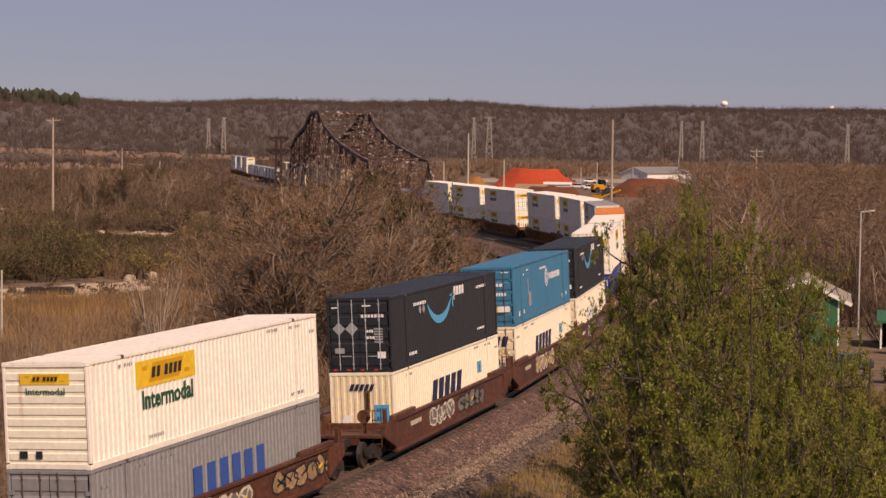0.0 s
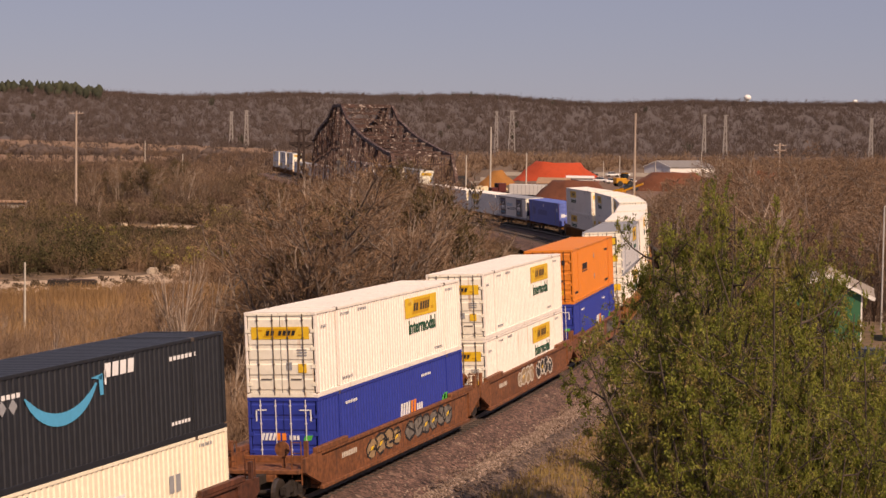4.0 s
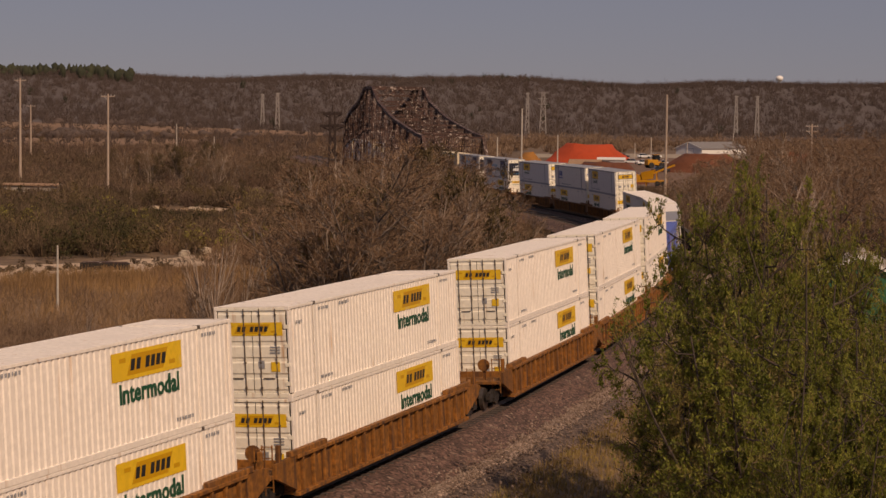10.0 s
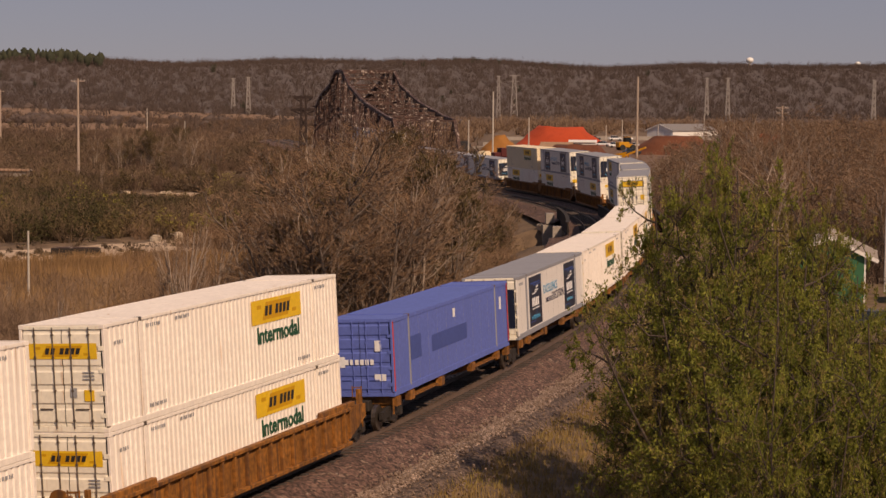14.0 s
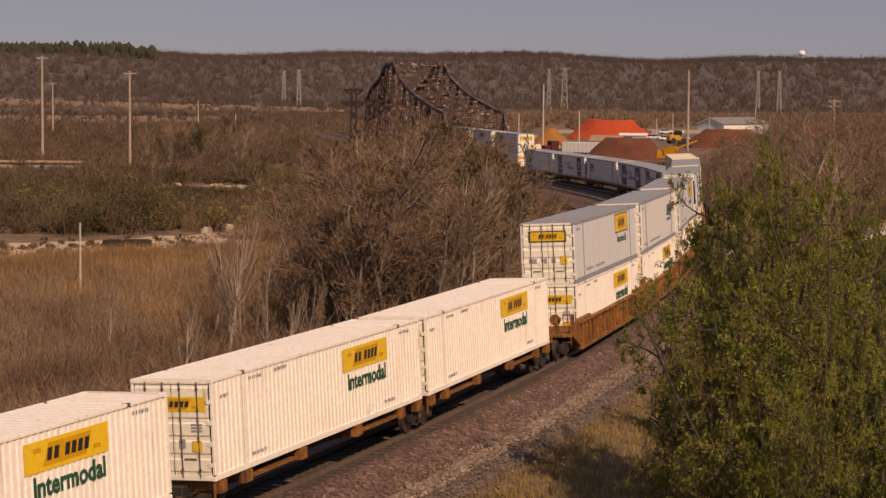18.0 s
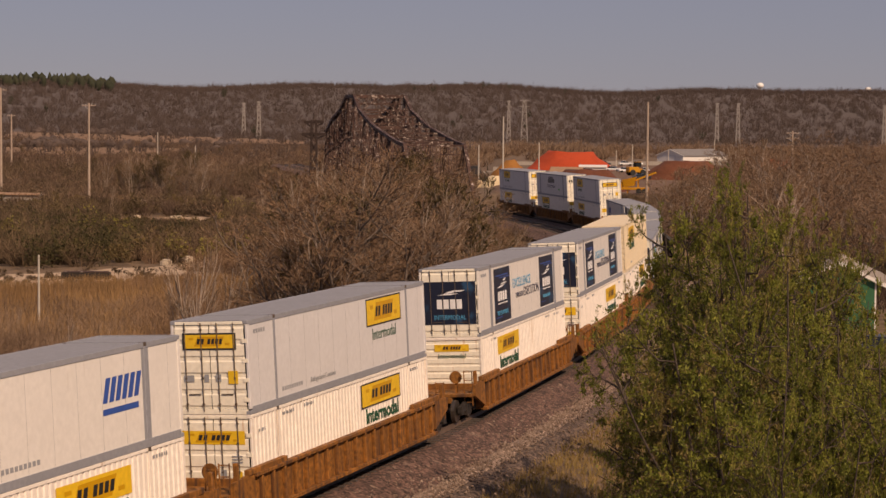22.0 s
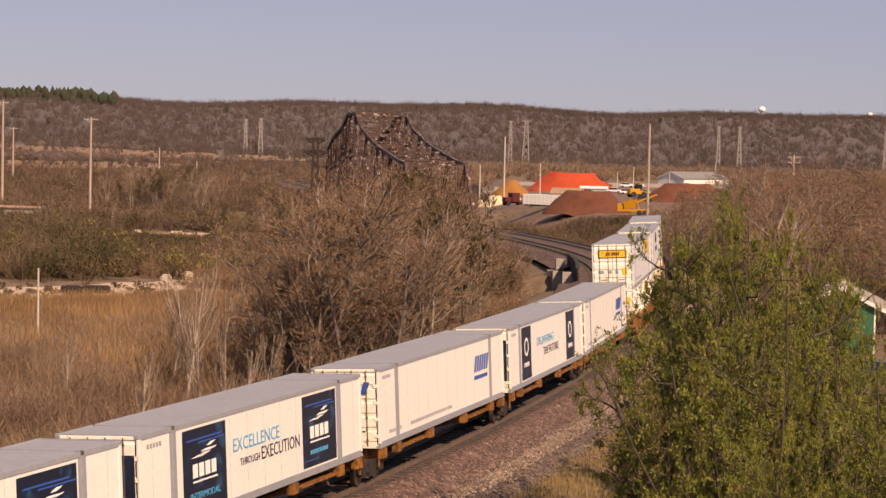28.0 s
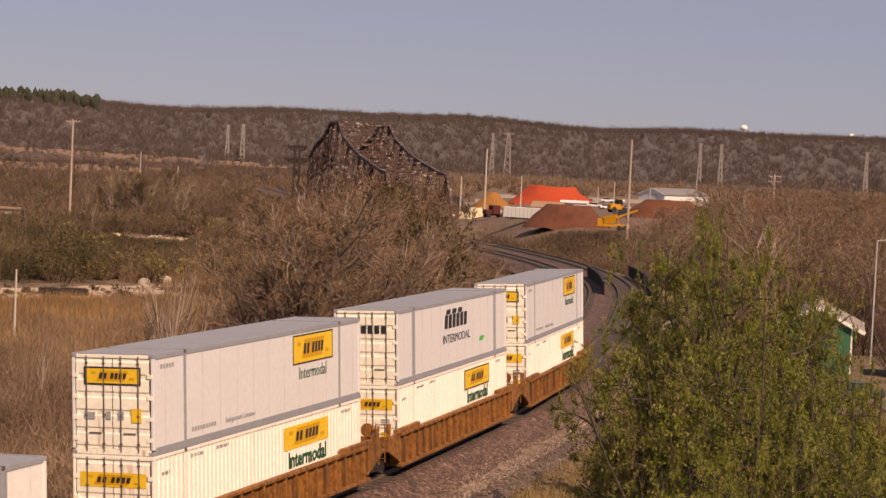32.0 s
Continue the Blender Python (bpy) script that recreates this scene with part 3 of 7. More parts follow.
    if kind == "prime":
        film("dark_mark", block_row(7, -1.0, 0.9, 2.0, 2.3), on_end(0, 0), M_INK, c, out=0.012)
    return c


def truck_line_box(label, seed, faded=False):
    c = container(label, M_CREAM, doors=M_CREAMDOOR, nose_ribs="upright")
    ink = M_WHITEINK if faded else M_NAVYINK
    for s in (1, -1):
        film("slanted_mark", block_row(5, -2.3, 2.3, 1.1, 1.95, 0.28, 0.25),
             on_side(s, -0.6 * s, 0), ink, c, "slanting navy mark", out=0.001)
        film("blue_panel", block_row(2, 4.3, 5.1, 1.5, 2.0), on_side(s, 0, 0), M_SKYINK if not faded else M_GREYINK, c, out=0.001)
        small_print(c, s, seed + s)
    film("slanted_mark", block_row(5, -0.5, 0.5, 2.2, 2.45, 0.1), on_nose(0, 0), M_NAVYINK, c, out=0.02)
    film("blue_panel", [(0.52, 1.1, 0.95, 1.65)], on_nose(0, 0), M_SKYINK, c, out=0.02)
    film("panel_print", block_row(4, 0.6, 1.02, 1.38, 1.52) + block_row(4, 0.6, 1.02, 1.08, 1.2), on_nose(0, 0), M_BLUEINK, c, out=0.026)
    film("rusty_slot", [(0.12, 0.34, 1.35, 2.2)], on_nose(0, 0), M_BROWNCAR, c, "rusty slot plate", out=0.02)
    film("dark_slot", [(0.18, 0.28, 1.45, 2.1)], on_nose(0, 0), M_DARK, c, out=0.026)
    film("torn_sticker", [(-0.85, -0.5, 0.95, 1.25, 0.12)], on_nose(0, 0), M_WHITEINK, c, out=0.02)
    film("slanted_mark", block_row(5, -0.95, 0.95, 1.95, 2.45, 0.12), on_end(0, 0), M_NAVYINK, c, out=0.012)
    words("brown_lettering", "INTERMODAL", 0.22, on_end(-0.85, 1.55, CL / 2 + 0.008), M_TANINK, c, width=1.85)
    film("small_print", block_row(7, -0.2, 0.95, 1.0, 1.2), on_end(0, 0), M_GREYINK, c, out=0.012)
    return c


def smile_box(label, seed):
    c = container(label, M_BLACK, locks=M_PALELOCK)
    for s in (1, -1):
        diamonds(c, on_side(s, 0, 0), [(-4.1 * s, 2.1, 0.2), (-3.6 * s, 2.1, 0.2)])
        bm = bmesh.new()
        n = 18
        for i in range(n):
            a, b = radians(205 + 130 * i / n), radians(205 + 130 * (i + 1) / n)
            wa, wb = 0.04 + 0.3 * math.sin(math.pi * i / n) ** 0.7, 0.04 + 0.3 * math.sin(math.pi * (i + 1) / n) ** 0.7
            if i == n - 1:
                wb = 0.06
            plate(bm, [(1.55 * math.cos(a), 2.55 + 1.55 * math.sin(a), 0.001), (1.55 * math.cos(b), 2.55 + 1.55 * math.sin(b), 0.001), ((1.55 - wb) * math.cos(b), 2.55 + (1.55 - wb) * math.sin(b), 0.001), ((1.55 - wa) * math.cos(a), 2.55 + (1.55 - wa) * math.sin(a), 0.001)], (0, 0, 1), 0.005)
        plate(bm, [(1.15, 2.05, 0.001), (1.65, 2.12, 0.001), (1.62, 1.95, 0.001)], (0, 0, 1), 0.005)
        plate(bm, [(1.52, 1.55, 0.001), (1.66, 1.55, 0.001), (1.65, 2.1, 0.001), (1.48, 2.05, 0.001)], (0, 0, 1), 0.005)
        bm.transform(on_side(s, -1.3 * s, 0.32) @ Matrix.Diagonal((1.28, 1, 1, 1)))
        bmesh.ops.recalc_face_normals(bm, faces=bm.faces)
        part("arc_mark", bm, M_SKYINK, c, "light blue curved arrow")
        film("white_mark", block_row(4, 0.9, 2.6, 2.3, 2.68, 0.05, 0.25) + [(0.9, 1.0, 2.12, 2.5)], on_side(s, 0, 0), M_WHITEINK, c, out=0.001)
        film("white_print", block_row(8, -5.0, -3.2, 2.3, 2.42) + block_row(7, 4.6, 6.3, 2.35, 2.47) + block_row(6, -5.8, -4.7, 0.4, 0.52) + block_row(6, 4.6, 5.8, 0.5, 0.6), on_side(s, 0, 0), M_WHITEINK, c, out=0.001)
    film("white_print", block_row(7, 0.1, 1.05, 2.12, 2.24) + block_row(3, 0.3, 0.6, 1.55, 1.65) + block_row(3, 0.3, 0.65, 1.3, 1.4) + [(0.72, 1.05, 0.55, 0.8), (0.15, 0.5, 2.55, 2.6), (-1.1, -0.8, 2.5, 2.54)], on_end(0, 0), M_WHITEINK, c, out=0.012)
    diamonds(c, on_end(0, 0), [(-0.82, 1.7, 0.26), (-0.3, 1.7, 0.26)], 0.012)
    film("grey_print", [(0.6, 0.95, 1.15 + i * 0.1, 1.21 + i * 0.1) for i in range(6)] + [(-1.0, -0.62, 0.75, 0.95)], on_end(0, 0), M_GREYINK, c, out=0.012)
    film("red_reflector", block_row(4, -1.1, 1.1, 0.08, 0.13, 0, 0.7), on_end(0, 0), M_REDINK, c, out=0.004)
    return c


def diamonds(c, m, spots, out=0.001):
    bm = bmesh.new()
    for u, v, r in spots:
        plate(bm, [(u, v - r, out), (u + r, v, out), (u, v + r, out), (u - r, v, out)], (0, 0, 1), 0.005)
    bm.transform(m)
    bmesh.ops.recalc_face_normals(bm, faces=bm.faces)
    tagged(part("grey_diamond", bm, M_GREYINK, c), kind="stuff")


def turquoise_box(label):
    c = container(label, M_BLUE)
    for s in (1, -1):
        ring = bmesh.new()
        for k, r in ((6, 0.5), (6, 0.28)):
            for i in range(k):
                a, b = i * math.tau / k + 0.52, (i + 1) * math.tau / k + 0.52
                plate(ring, [(q * math.cos(t), 1.85 + q * math.sin(t), 0.001) for q, t in ((r - 0.1, a), (r, a), (r, b), (r - 0.1, b))], (0, 0, 1), 0.005)
        ring.transform(on_side(s, 0.9 * s, 0))
        bmesh.ops.recalc_face_normals(ring, faces=ring.faces)
        part("hexagon_mark", ring, M_WHITEINK, c, "white hexagon mark")
        film("white_mark", block_row(10, 1.6, 5.0, 1.7, 2.02), on_side(s, 0, 0), M_WHITEINK, c, out=0.001)
        film("white_print", block_row(8, -1.0, 0.9, 2.35, 2.45) + [(-6.9, -6.6, 0.4, 0.65), (-5.6, -5.4, 0.45, 0.65), (5.4, 5.6, 0.45, 0.65), (6.7, 7.0, 0.5, 0.7), (-5.5, -5.3, 2.3, 2.4), (-4.6, -4.1, 2.5, 2.57)], on_side(s, 0, 0), M_WHITEINK, c, out=0.001)
        film("grey_patch", [(-4.2, -3.5, 0.7, 1.4), (-4.35, -4.15, 1.3, 2.1)], on_side(s, 0, 0), M_GREYINK, c, "worn grey repair patch", out=0.0005, thick=0.003)
    film("white_print", block_row(9, -0.95, 0.8, 1.95, 2.1) + block_row(3, -0.95, -0.5, 1.5, 1.65) + block_row(6, 0.15, 0.95, 1.5, 1.65) + [(0.7, 1.05, 2.6, 2.65)], on_end(0, 0), M_WHITEINK, c, out=0.012)
    film("placard", [(0.12, 0.5, 0.72, 1.0)], on_end(0, 0), M_YELLOW, c, out=0.012)
    film("white_placard", [(0.5, 1.08, 0.72, 1.0)], on_end(0, 0), M_WHITEINK, c, out=0.012)
    return c


def royal_box(label):
    c = container(label, M_ROYAL, locks=M_REEFER)
    for s in (1, -1):
        film("white_mark", block_row(4, 0.2, 1.35, 1.1, 1.6, 0.12), on_side(s, 0, 0), M_WHITEINK, c, out=0.001)
        film("orange_mark", block_row(2, 1.4, 2.1, 1.1, 1.6, 0.08), on_side(s, 0, 0), M_ORANGEINK, c, out=0.001)
        film("white_mark", block_row(3, 2.15, 2.9, 1.15, 1.4), on_side(s, 0, 0), M_WHITEINK, c, out=0.001)
        film("leaf_mark", [(5.2, 5.6, 1.0, 1.35, 0.2), (5.5, 5.9, 1.15, 1.4, 0.1)], on_side(s, 0, 0), M_LEAFINK, c, "green leaf mark", out=0.001)
        film("white_print", block_row(7, -5.5, -4.3, 2.35, 2.45) + block_row(6, 2.8, 4.0, 2.35, 2.44) + [(-6.8, -6.55, 0.5, 0.7), (6.7, 6.95, 0.6, 0.85)], on_side(s, 0, 0), M_WHITEINK, c, out=0.001)
    film("white_mark", block_row(4, -0.85, -0.3, 1.45, 1.7, 0.08) + block_row(3, 0.2, 0.6, 1.47, 1.62) + [(-1.0, -0.95, 2.1, 2.5), (-1.0, -0.6, 2.46, 2.5), (0.98, 1.03, 2.1, 2.5), (0.6, 1.0, 2.46, 2.5)] + block_row(4, 0.5, 0.95, 0.8, 0.88), on_end(0, 0), M_WHITEINK, c, out=0.012)
    film("orange_mark", block_row(2, -0.28, 0.15, 1.45, 1.7), on_end(0, 0), M_ORANGEINK, c, out=0.012)
    film("leaf_mark", [(0.7, 0.98, 1.45, 1.62, 0.08)], on_end(0, 0), M_LEAFINK, c, out=0.012)
    return c


def orange_box(label):
    c = container(label, M_ORANGE, locks=M_DARK)
    for s in (1, -1):
        film("black_mark", block_row(9, -4.5, -2.7, 1.62, 1.95) + [(-4.6, -2.6, 1.5, 1.56)], on_side(s, 0, 0), M_INK, c, "black mark", out=0.001)
        bm = bmesh.new()
        for v in (1.0, 2.15):
            plate(bm, [(0.0, v - 0.2, 0.001), (0.16, v, 0.001), (0.0, v + 0.2, 0.001), (-0.16, v, 0.001)], (0, 0, 1), 0.005)
        bm.transform(on_side(s, 0, 0))
        bmesh.ops.recalc_face_normals(bm, faces=bm.faces)
        part("grey_diamond", bm, M_GREYINK, c)
        film("black_print", block_row(7, 4.4, 5.7, 2.2, 2.32) + block_row(7, -7.4, -6.3, 0.5, 0.62) + block_row(8, 4.2, 5.6, 0.42, 0.55), on_side(s, 0, 0), M_INK, c, out=0.001)
    film("black_mark", block_row(8, -0.95, 0.95, 2.1, 2.35) + block_row(3, 0.2, 0.8, 1.2, 1.3) + block_row(3, 0.2, 0.7, 0.9, 1.0), on_end(0, 0), M_INK, c, out=0.012)
    film("placard", [(0.3, 0.75, 0.5, 0.75)], on_end(0, 0), M_YELLOW, c, out=0.012)
    return c


def faded_blue_box(label):
    c = container(label, M_CORNFLOWER, smooth=True, rails=M_CORNFLOWER, roof=M_CORNFLOWER, doors=M_CORNFLOWER, locks=M_CORNFLOWER)
    for s in (1, -1):
        film("painted_over_patch", [(-3.2, 1.6, 1.1, 1.75), (-5.9, -4.6, 1.1, 2.0)], on_side(s, 0, 0), M_PATCH, c, "painted-over darker blue patch", out=0.001)
        film("white_print", [(-0.3, 0.0, 2.15, 2.5), (6.7, 7.0, 1.75, 2.3)], on_side(s, 0, 0), M_WHITEINK, c, out=0.001)
        film("red_edge", [(-8.02, -7.9, 0.2, 2.8), (7.9, 8.02, 0.2, 2.8)], on_side(s, 0, 0, 1.296), M_REDINK, c, "red corner edge")
    film("white_print", [(-1.05, -0.6, 1.1, 1.5), (0.6, 0.85, 1.7, 2.1), (0.55, 1.0, 0.6, 0.85)] + block_row(6, -0.6, 0.6, 1.2, 1.4), on_end(0, 0), M_WHITEINK, c, out=0.012)
    return c


M_PATCH = mat("blue_touch_up_paint", (0.05, 0.085, 0.30), 0.5, grain=0.06)


def grey_box(label):
    c = container(label, M_GREYBOX)
    for s in (1, -1):
        film("blue_mark", block_row(6, -1.9, 3.6, 0.7, 2.0, 0.0, 0.35), on_side(s, 0, 0), M_BLUEINK, c, "large blue mark", out=0.001)
        small_print(c, s, 77 + s)
    return c


# -- freight cars --
def bogie(car, y):
    bm = bmesh.new()
    for s in (-1, 1):
        x = s * 0.98
        box(bm, x - 0.07, x + 0.07, y - 1.15, y + 1.15, 0.42, 0.62)
        box(bm, x - 0.09, x + 0.09, y - 0.35, y + 0.35, 0.25, 0.78)
        for e in (-1, 1):
            box(bm, x - 0.1, x + 0.1, y + e * 0.9 - 0.17, y + e * 0.9 + 0.17, 0.32, 0.66)
            beam(bm, (x, y + e * 0.25, 0.74), (x, y + e * 1.0, 0.6), 0.12)
    box(bm, -0.95, 0.95, y - 0.22, y + 0.22, 0.45, 0.7)
    box(bm, -0.2, 0.2, y - 0.2, y + 0.2, 0.7, 0.9)
    b = part("bogie", bm, M_BOGIE, car, "grimy two-axle bogie")
    for e in (-1, 1):
        for s in (-1, 1):
            w = tube(bmesh.new(), (s * 0.69, y + e * 0.9, 0.46), (s * 0.82, y + e * 0.9, 0.46), 0.46, n=18)
            tube(w, (s * 0.67, y + e * 0.9, 0.46), (s * 0.69, y + e * 0.9, 0.46), 0.49, n=18)
            part("wheel", w, M_WHEEL, b)
        part("axle", tube(bmesh.new(), (-1.05, y + e * 0.9, 0.46), (1.05, y + e * 0.9, 0.46), 0.08, n=8), M_BOGIE, b)


def well_car(label, paint, first, last, graffiti=None, seed=0):
    """One well of a double-stack car; the middle of the well at rail height is the origin."""
    car = thing("well_car", label, "freight car", "cars of the train")
    h = 8.35
    for s in (1, -1):
        x0, x1 = sorted((s * 1.335, s * 1.375))
        part("side_sheet", boxes((x0, x1, -h, h, 0.3, 1.42)), paint, car)
        xc = sorted((s * 1.31, s * (1.47 if graffiti else 1.53)))
        part("top_chord", bevelled(0.015, (*xc, -h, h, 1.40, 1.52)), paint, car)
        part("bottom_chord", bevelled(0.015, (*xc, -h, h, 0.22, 0.35)), paint, car)
        me = None
        n = 0 if graffiti == "plain" else 19
        xr = sorted((s * 1.374, s * 1.5))
        for i in range(n):
            y = -h + 0.5 + i * (2 * h - 1.0) / (n - 1)
            if me is None:
                ob = part("rib", bevelled(0.012, (*xr, -0.06, 0.06, 0.35, 1.40)), paint, car)
                me = ob.data
            else:
                ob = new("rib", me)
                ob.parent = car
            ob.location = (0, y, 0)
        for e in (-1, 1):
            ya, yb = sorted((e * 5.9, e * (h + 0.45)))
            part("raised_end", bevelled(0.02, (*sorted((s * 1.30, s * 1.49)), ya, yb, 1.5, 1.68)), paint, car)
            bm = bmesh.new()
            pts = [(s * 1.45, e * h, 0.42), (s * 1.45, e * (h + 1.5), 1.0), (s * 1.45, e * (h + 1.5), 1.45), (s * 1.45, e * h, 1.55)]
            plate(bm, pts, (-s, 0, 0), 0.12)
            bmesh.ops.recalc_face_normals(bm, faces=bm.faces)
            part("end_gusset", bm, paint, car)
            part("stake_post", bevelled(0.015, (*sorted((s * 1.28, s * 1.42)), *sorted((e * (h + 1.05), e * (h + 1.2))), 0.95, 2.0)), paint, car)
        if graffiti == "plain":
            r = random.Random(seed * 2 + (s > 0))
            spray(car, s, r)
    part("well_floor", boxes((-1.3, 1.3, -h, h, 0.26, 0.35)), paint, car)
    for e in (-1, 1):
        y0, y1 = sorted((e * h, e * (h + 0.14)))
        part("end_bulkhead", bevelled(0.015, (-1.33, 1.33, y0, y1, 0.4, 1.35)), paint, car)
        y0, y1 = sorted((e * (h + 0.14), e * (h + 1.75)))
        part("end_platform", bevelled(0.02, (-1.33, 1.33, y0, y1, 0.98, 1.12), (-0.5, 0.5, y0, y1, 0.72, 0.98)), paint, car)
        outer = (e < 0 and first) or (e > 0 and last)
        if outer:
            c = bmesh.new()
            y0, y1 = sorted((e * (h + 1.75), e * (h + 2.35)))
            box(c, -0.16, 0.16, y0, y1, 0.72, 1.0)
            y0, y1 = sorted((e * (h + 2.35), e * (h + 2.75)))
            box(c, -0.2, 0.2, y0, y1, 0.66, 1.05)
            part("coupler", c, M_BOGIE, car)
        for s in (-1, 1):
            bm = bmesh.new()
            x, y = s * 1.15, e * (h + 1.5)
            for dx in (-0.17, 0.17):
                beam(bm, (x + dx, y, 0.6), (x + dx, y, 2.05), 0.035)
            for z in (0.75, 1.05, 1.35, 1.65, 2.0):
                beam(bm, (x - 0.17, y, z), (x + 0.17, y, z), 0.03)
            part("ladder", bm, paint, car)
    bm = tube(bmesh.new(), (0.55, -h - 1.2, 1.75), (0.55, -h - 1.27, 1.75), 0.26, n=14)
    beam(bm, (0.55, -h - 1.15, 1.1), (0.55, -h - 1.15, 1.8), 0.1)
    part("hand_brake", bm, paint, car, "hand brake wheel on its stand")
    bogie(car, -(h + 1.25))
    if last:
        bogie(car, h + 1.25)
    return car


def spray(car, side, r):
    """Sprayed marks on a smooth car side: swollen shapes with bold outlines, no letters."""
    u = r.uniform(-4.2, -2.6)
    styles = [(M_GREYSPRAY, M_INK), (M_TANSPRAY, M_WHITESPRAY), (M_INK, M_WHITESPRAY), (M_TANSPRAY, M_INK), (M_GREYSPRAY, M_WHITESPRAY)]
    r.shuffle(styles)
    m = on_side(side, 0, 0, 1.376)
    for fill, line in styles[:2]:
        back, front, dots = bmesh.new(), bmesh.new(), bmesh.new()
        n = r.randint(4, 6)
        for i in range(n):
            w = r.uniform(0.75, 1.1)
            z0, z1 = r.uniform(0.5, 0.58), r.uniform(1.18, 1.38)
            k = 9
            ring = []
            for a in range(k):
                t = a * math.tau / k + 0.3
                q = r.uniform(0.85, 1.15)
                ring.append((u + w / 2 + w * 0.56 * q * math.cos(t), (z0 + z1) / 2 + min(0.5, (z1 - z0) / 2 * q) * math.sin(t)))
            ring = [(a, min(1.39, max(0.48, b))) for a, b in ring]
            plate(back, [(a, b, 0.001 + 0.0004 * i) for a, b in ring], (0, 0, 1), 0.001)
            strokes = list(zip(ring, ring[1:] + ring[:1]))
            strokes = [q for q in strokes if r.random() < 0.85]
            c = (u + w / 2, (z0 + z1) / 2)
            for b in range(2):
                p = ring[r.randrange(k)]
                strokes.append((p, (c[0] + r.uniform(-0.15, 0.15), c[1] + r.uniform(-0.15, 0.15))))
            for p, q in strokes:
                d = Vector((q[0] - p[0], q[1] - p[1], 0))
                if d.length < 0.05:
                    continue
                v = Vector((-d.y, d.x, 0)).normalized() * r.uniform(0.035, 0.06)
                e = d.normalized() * 0.02
                a, b = Vector((*p, 0.006)) - e, Vector((*q, 0.006)) + e
                plate(front, [a - v, b - v * r.uniform(0.5, 1.1), b + v, a + v * r.uniform(0.5, 1.1)], (0, 0, 1), 0.001)
            if r.random() < 0.4:
                plate(dots, [(c[0] - 0.2, c[1] - 0.1, 0.009), (c[0] + 0.1, c[1] - 0.05, 0.009), (c[0] + 0.2, c[1] + 0.08, 0.009), (c[0] - 0.08, c[1] + 0.04, 0.009)], (0, 0, 1), 0.001)
            u += w * r.uniform(0.85, 1.05)
        for nm, bm, ink in (("sprayed_fill", back, fill), ("sprayed_outline", front, line), ("sprayed_fleck", dots, M_YELLOW)):
            if not bm.verts:
                bm.free()
                continue
            bm.transform(m)
            bmesh.ops.recalc_face_normals(bm, faces=bm.faces)
            tagged(part(nm, bm, ink, car, "sprayed marks"), kind="stuff")
        u += r.uniform(0.5, 1.6)
    film("number_print", block_row(9, -6.3, -4.8, 0.95, 1.13), on_side(side, 0, 0, 1.376), M_WHITESPRAY, car)


def spine_car(label, paint, first, last):
    """One unit of a skeleton car; the middle of its beam at rail height is the origin."""
    car = thing("spine_car", label, "freight car", "cars of the train")
    h = 8.3
    part("spine_beam", bevelled(0.03, (-0.32, 0.32, -h, h, 0.62, 1.02)), M_BOGIE, car)
    for y in (-7.7, -6.06, -2.2, 2.2, 6.06, 7.7):
        wide = abs(y) > 5
        bm = bmesh.new()
        box(bm, -1.28, 1.28, y - 0.14, y + 0.14, 0.92 if not wide else 0.85, 1.12)
        for s in (-1, 1):
            box(bm, *sorted((s * 1.1, s * 1.33)), y - 0.24, y + 0.24, 0.78, 1.13)
            beam(bm, (s * 0.3, y, 0.66), (s * 1.15, y, 0.9), 0.12)
        part("cross_arm", bm, paint, car, "ochre cross arm")
    for s in (-1, 1):
        for e in (2.6, -5.8):
            part("walkway", boxes((*sorted((s * 0.9, s * 1.3)), e, e + 3.2, 0.86, 0.92)), paint, car)
        part("side_pipe", tube(bmesh.new(), (s * 0.55, -h, 0.8), (s * 0.55, h, 0.8), 0.05, n=6), M_BOGIE, car)
        bm = bmesh.new()
        for e in (-1, 1):
            beam(bm, (s * 1.2, e * 8.0, 0.5), (s * 1.2, e * 8.0, 1.7), 0.05)
        part("grab_iron", bm, paint, car)
    for e in (-1, 1):
        if (e < 0 and first) or (e > 0 and last):
            c = boxes((-0.18, 0.18, *sorted((e * h, e * (h + 1.2))), 0.68, 1.02))
            part("coupler", c, M_BOGIE, car)
    bogie(car, -h + (0.6 if first else 0))
    if last:
        bogie(car, h - 0.6)
    return car


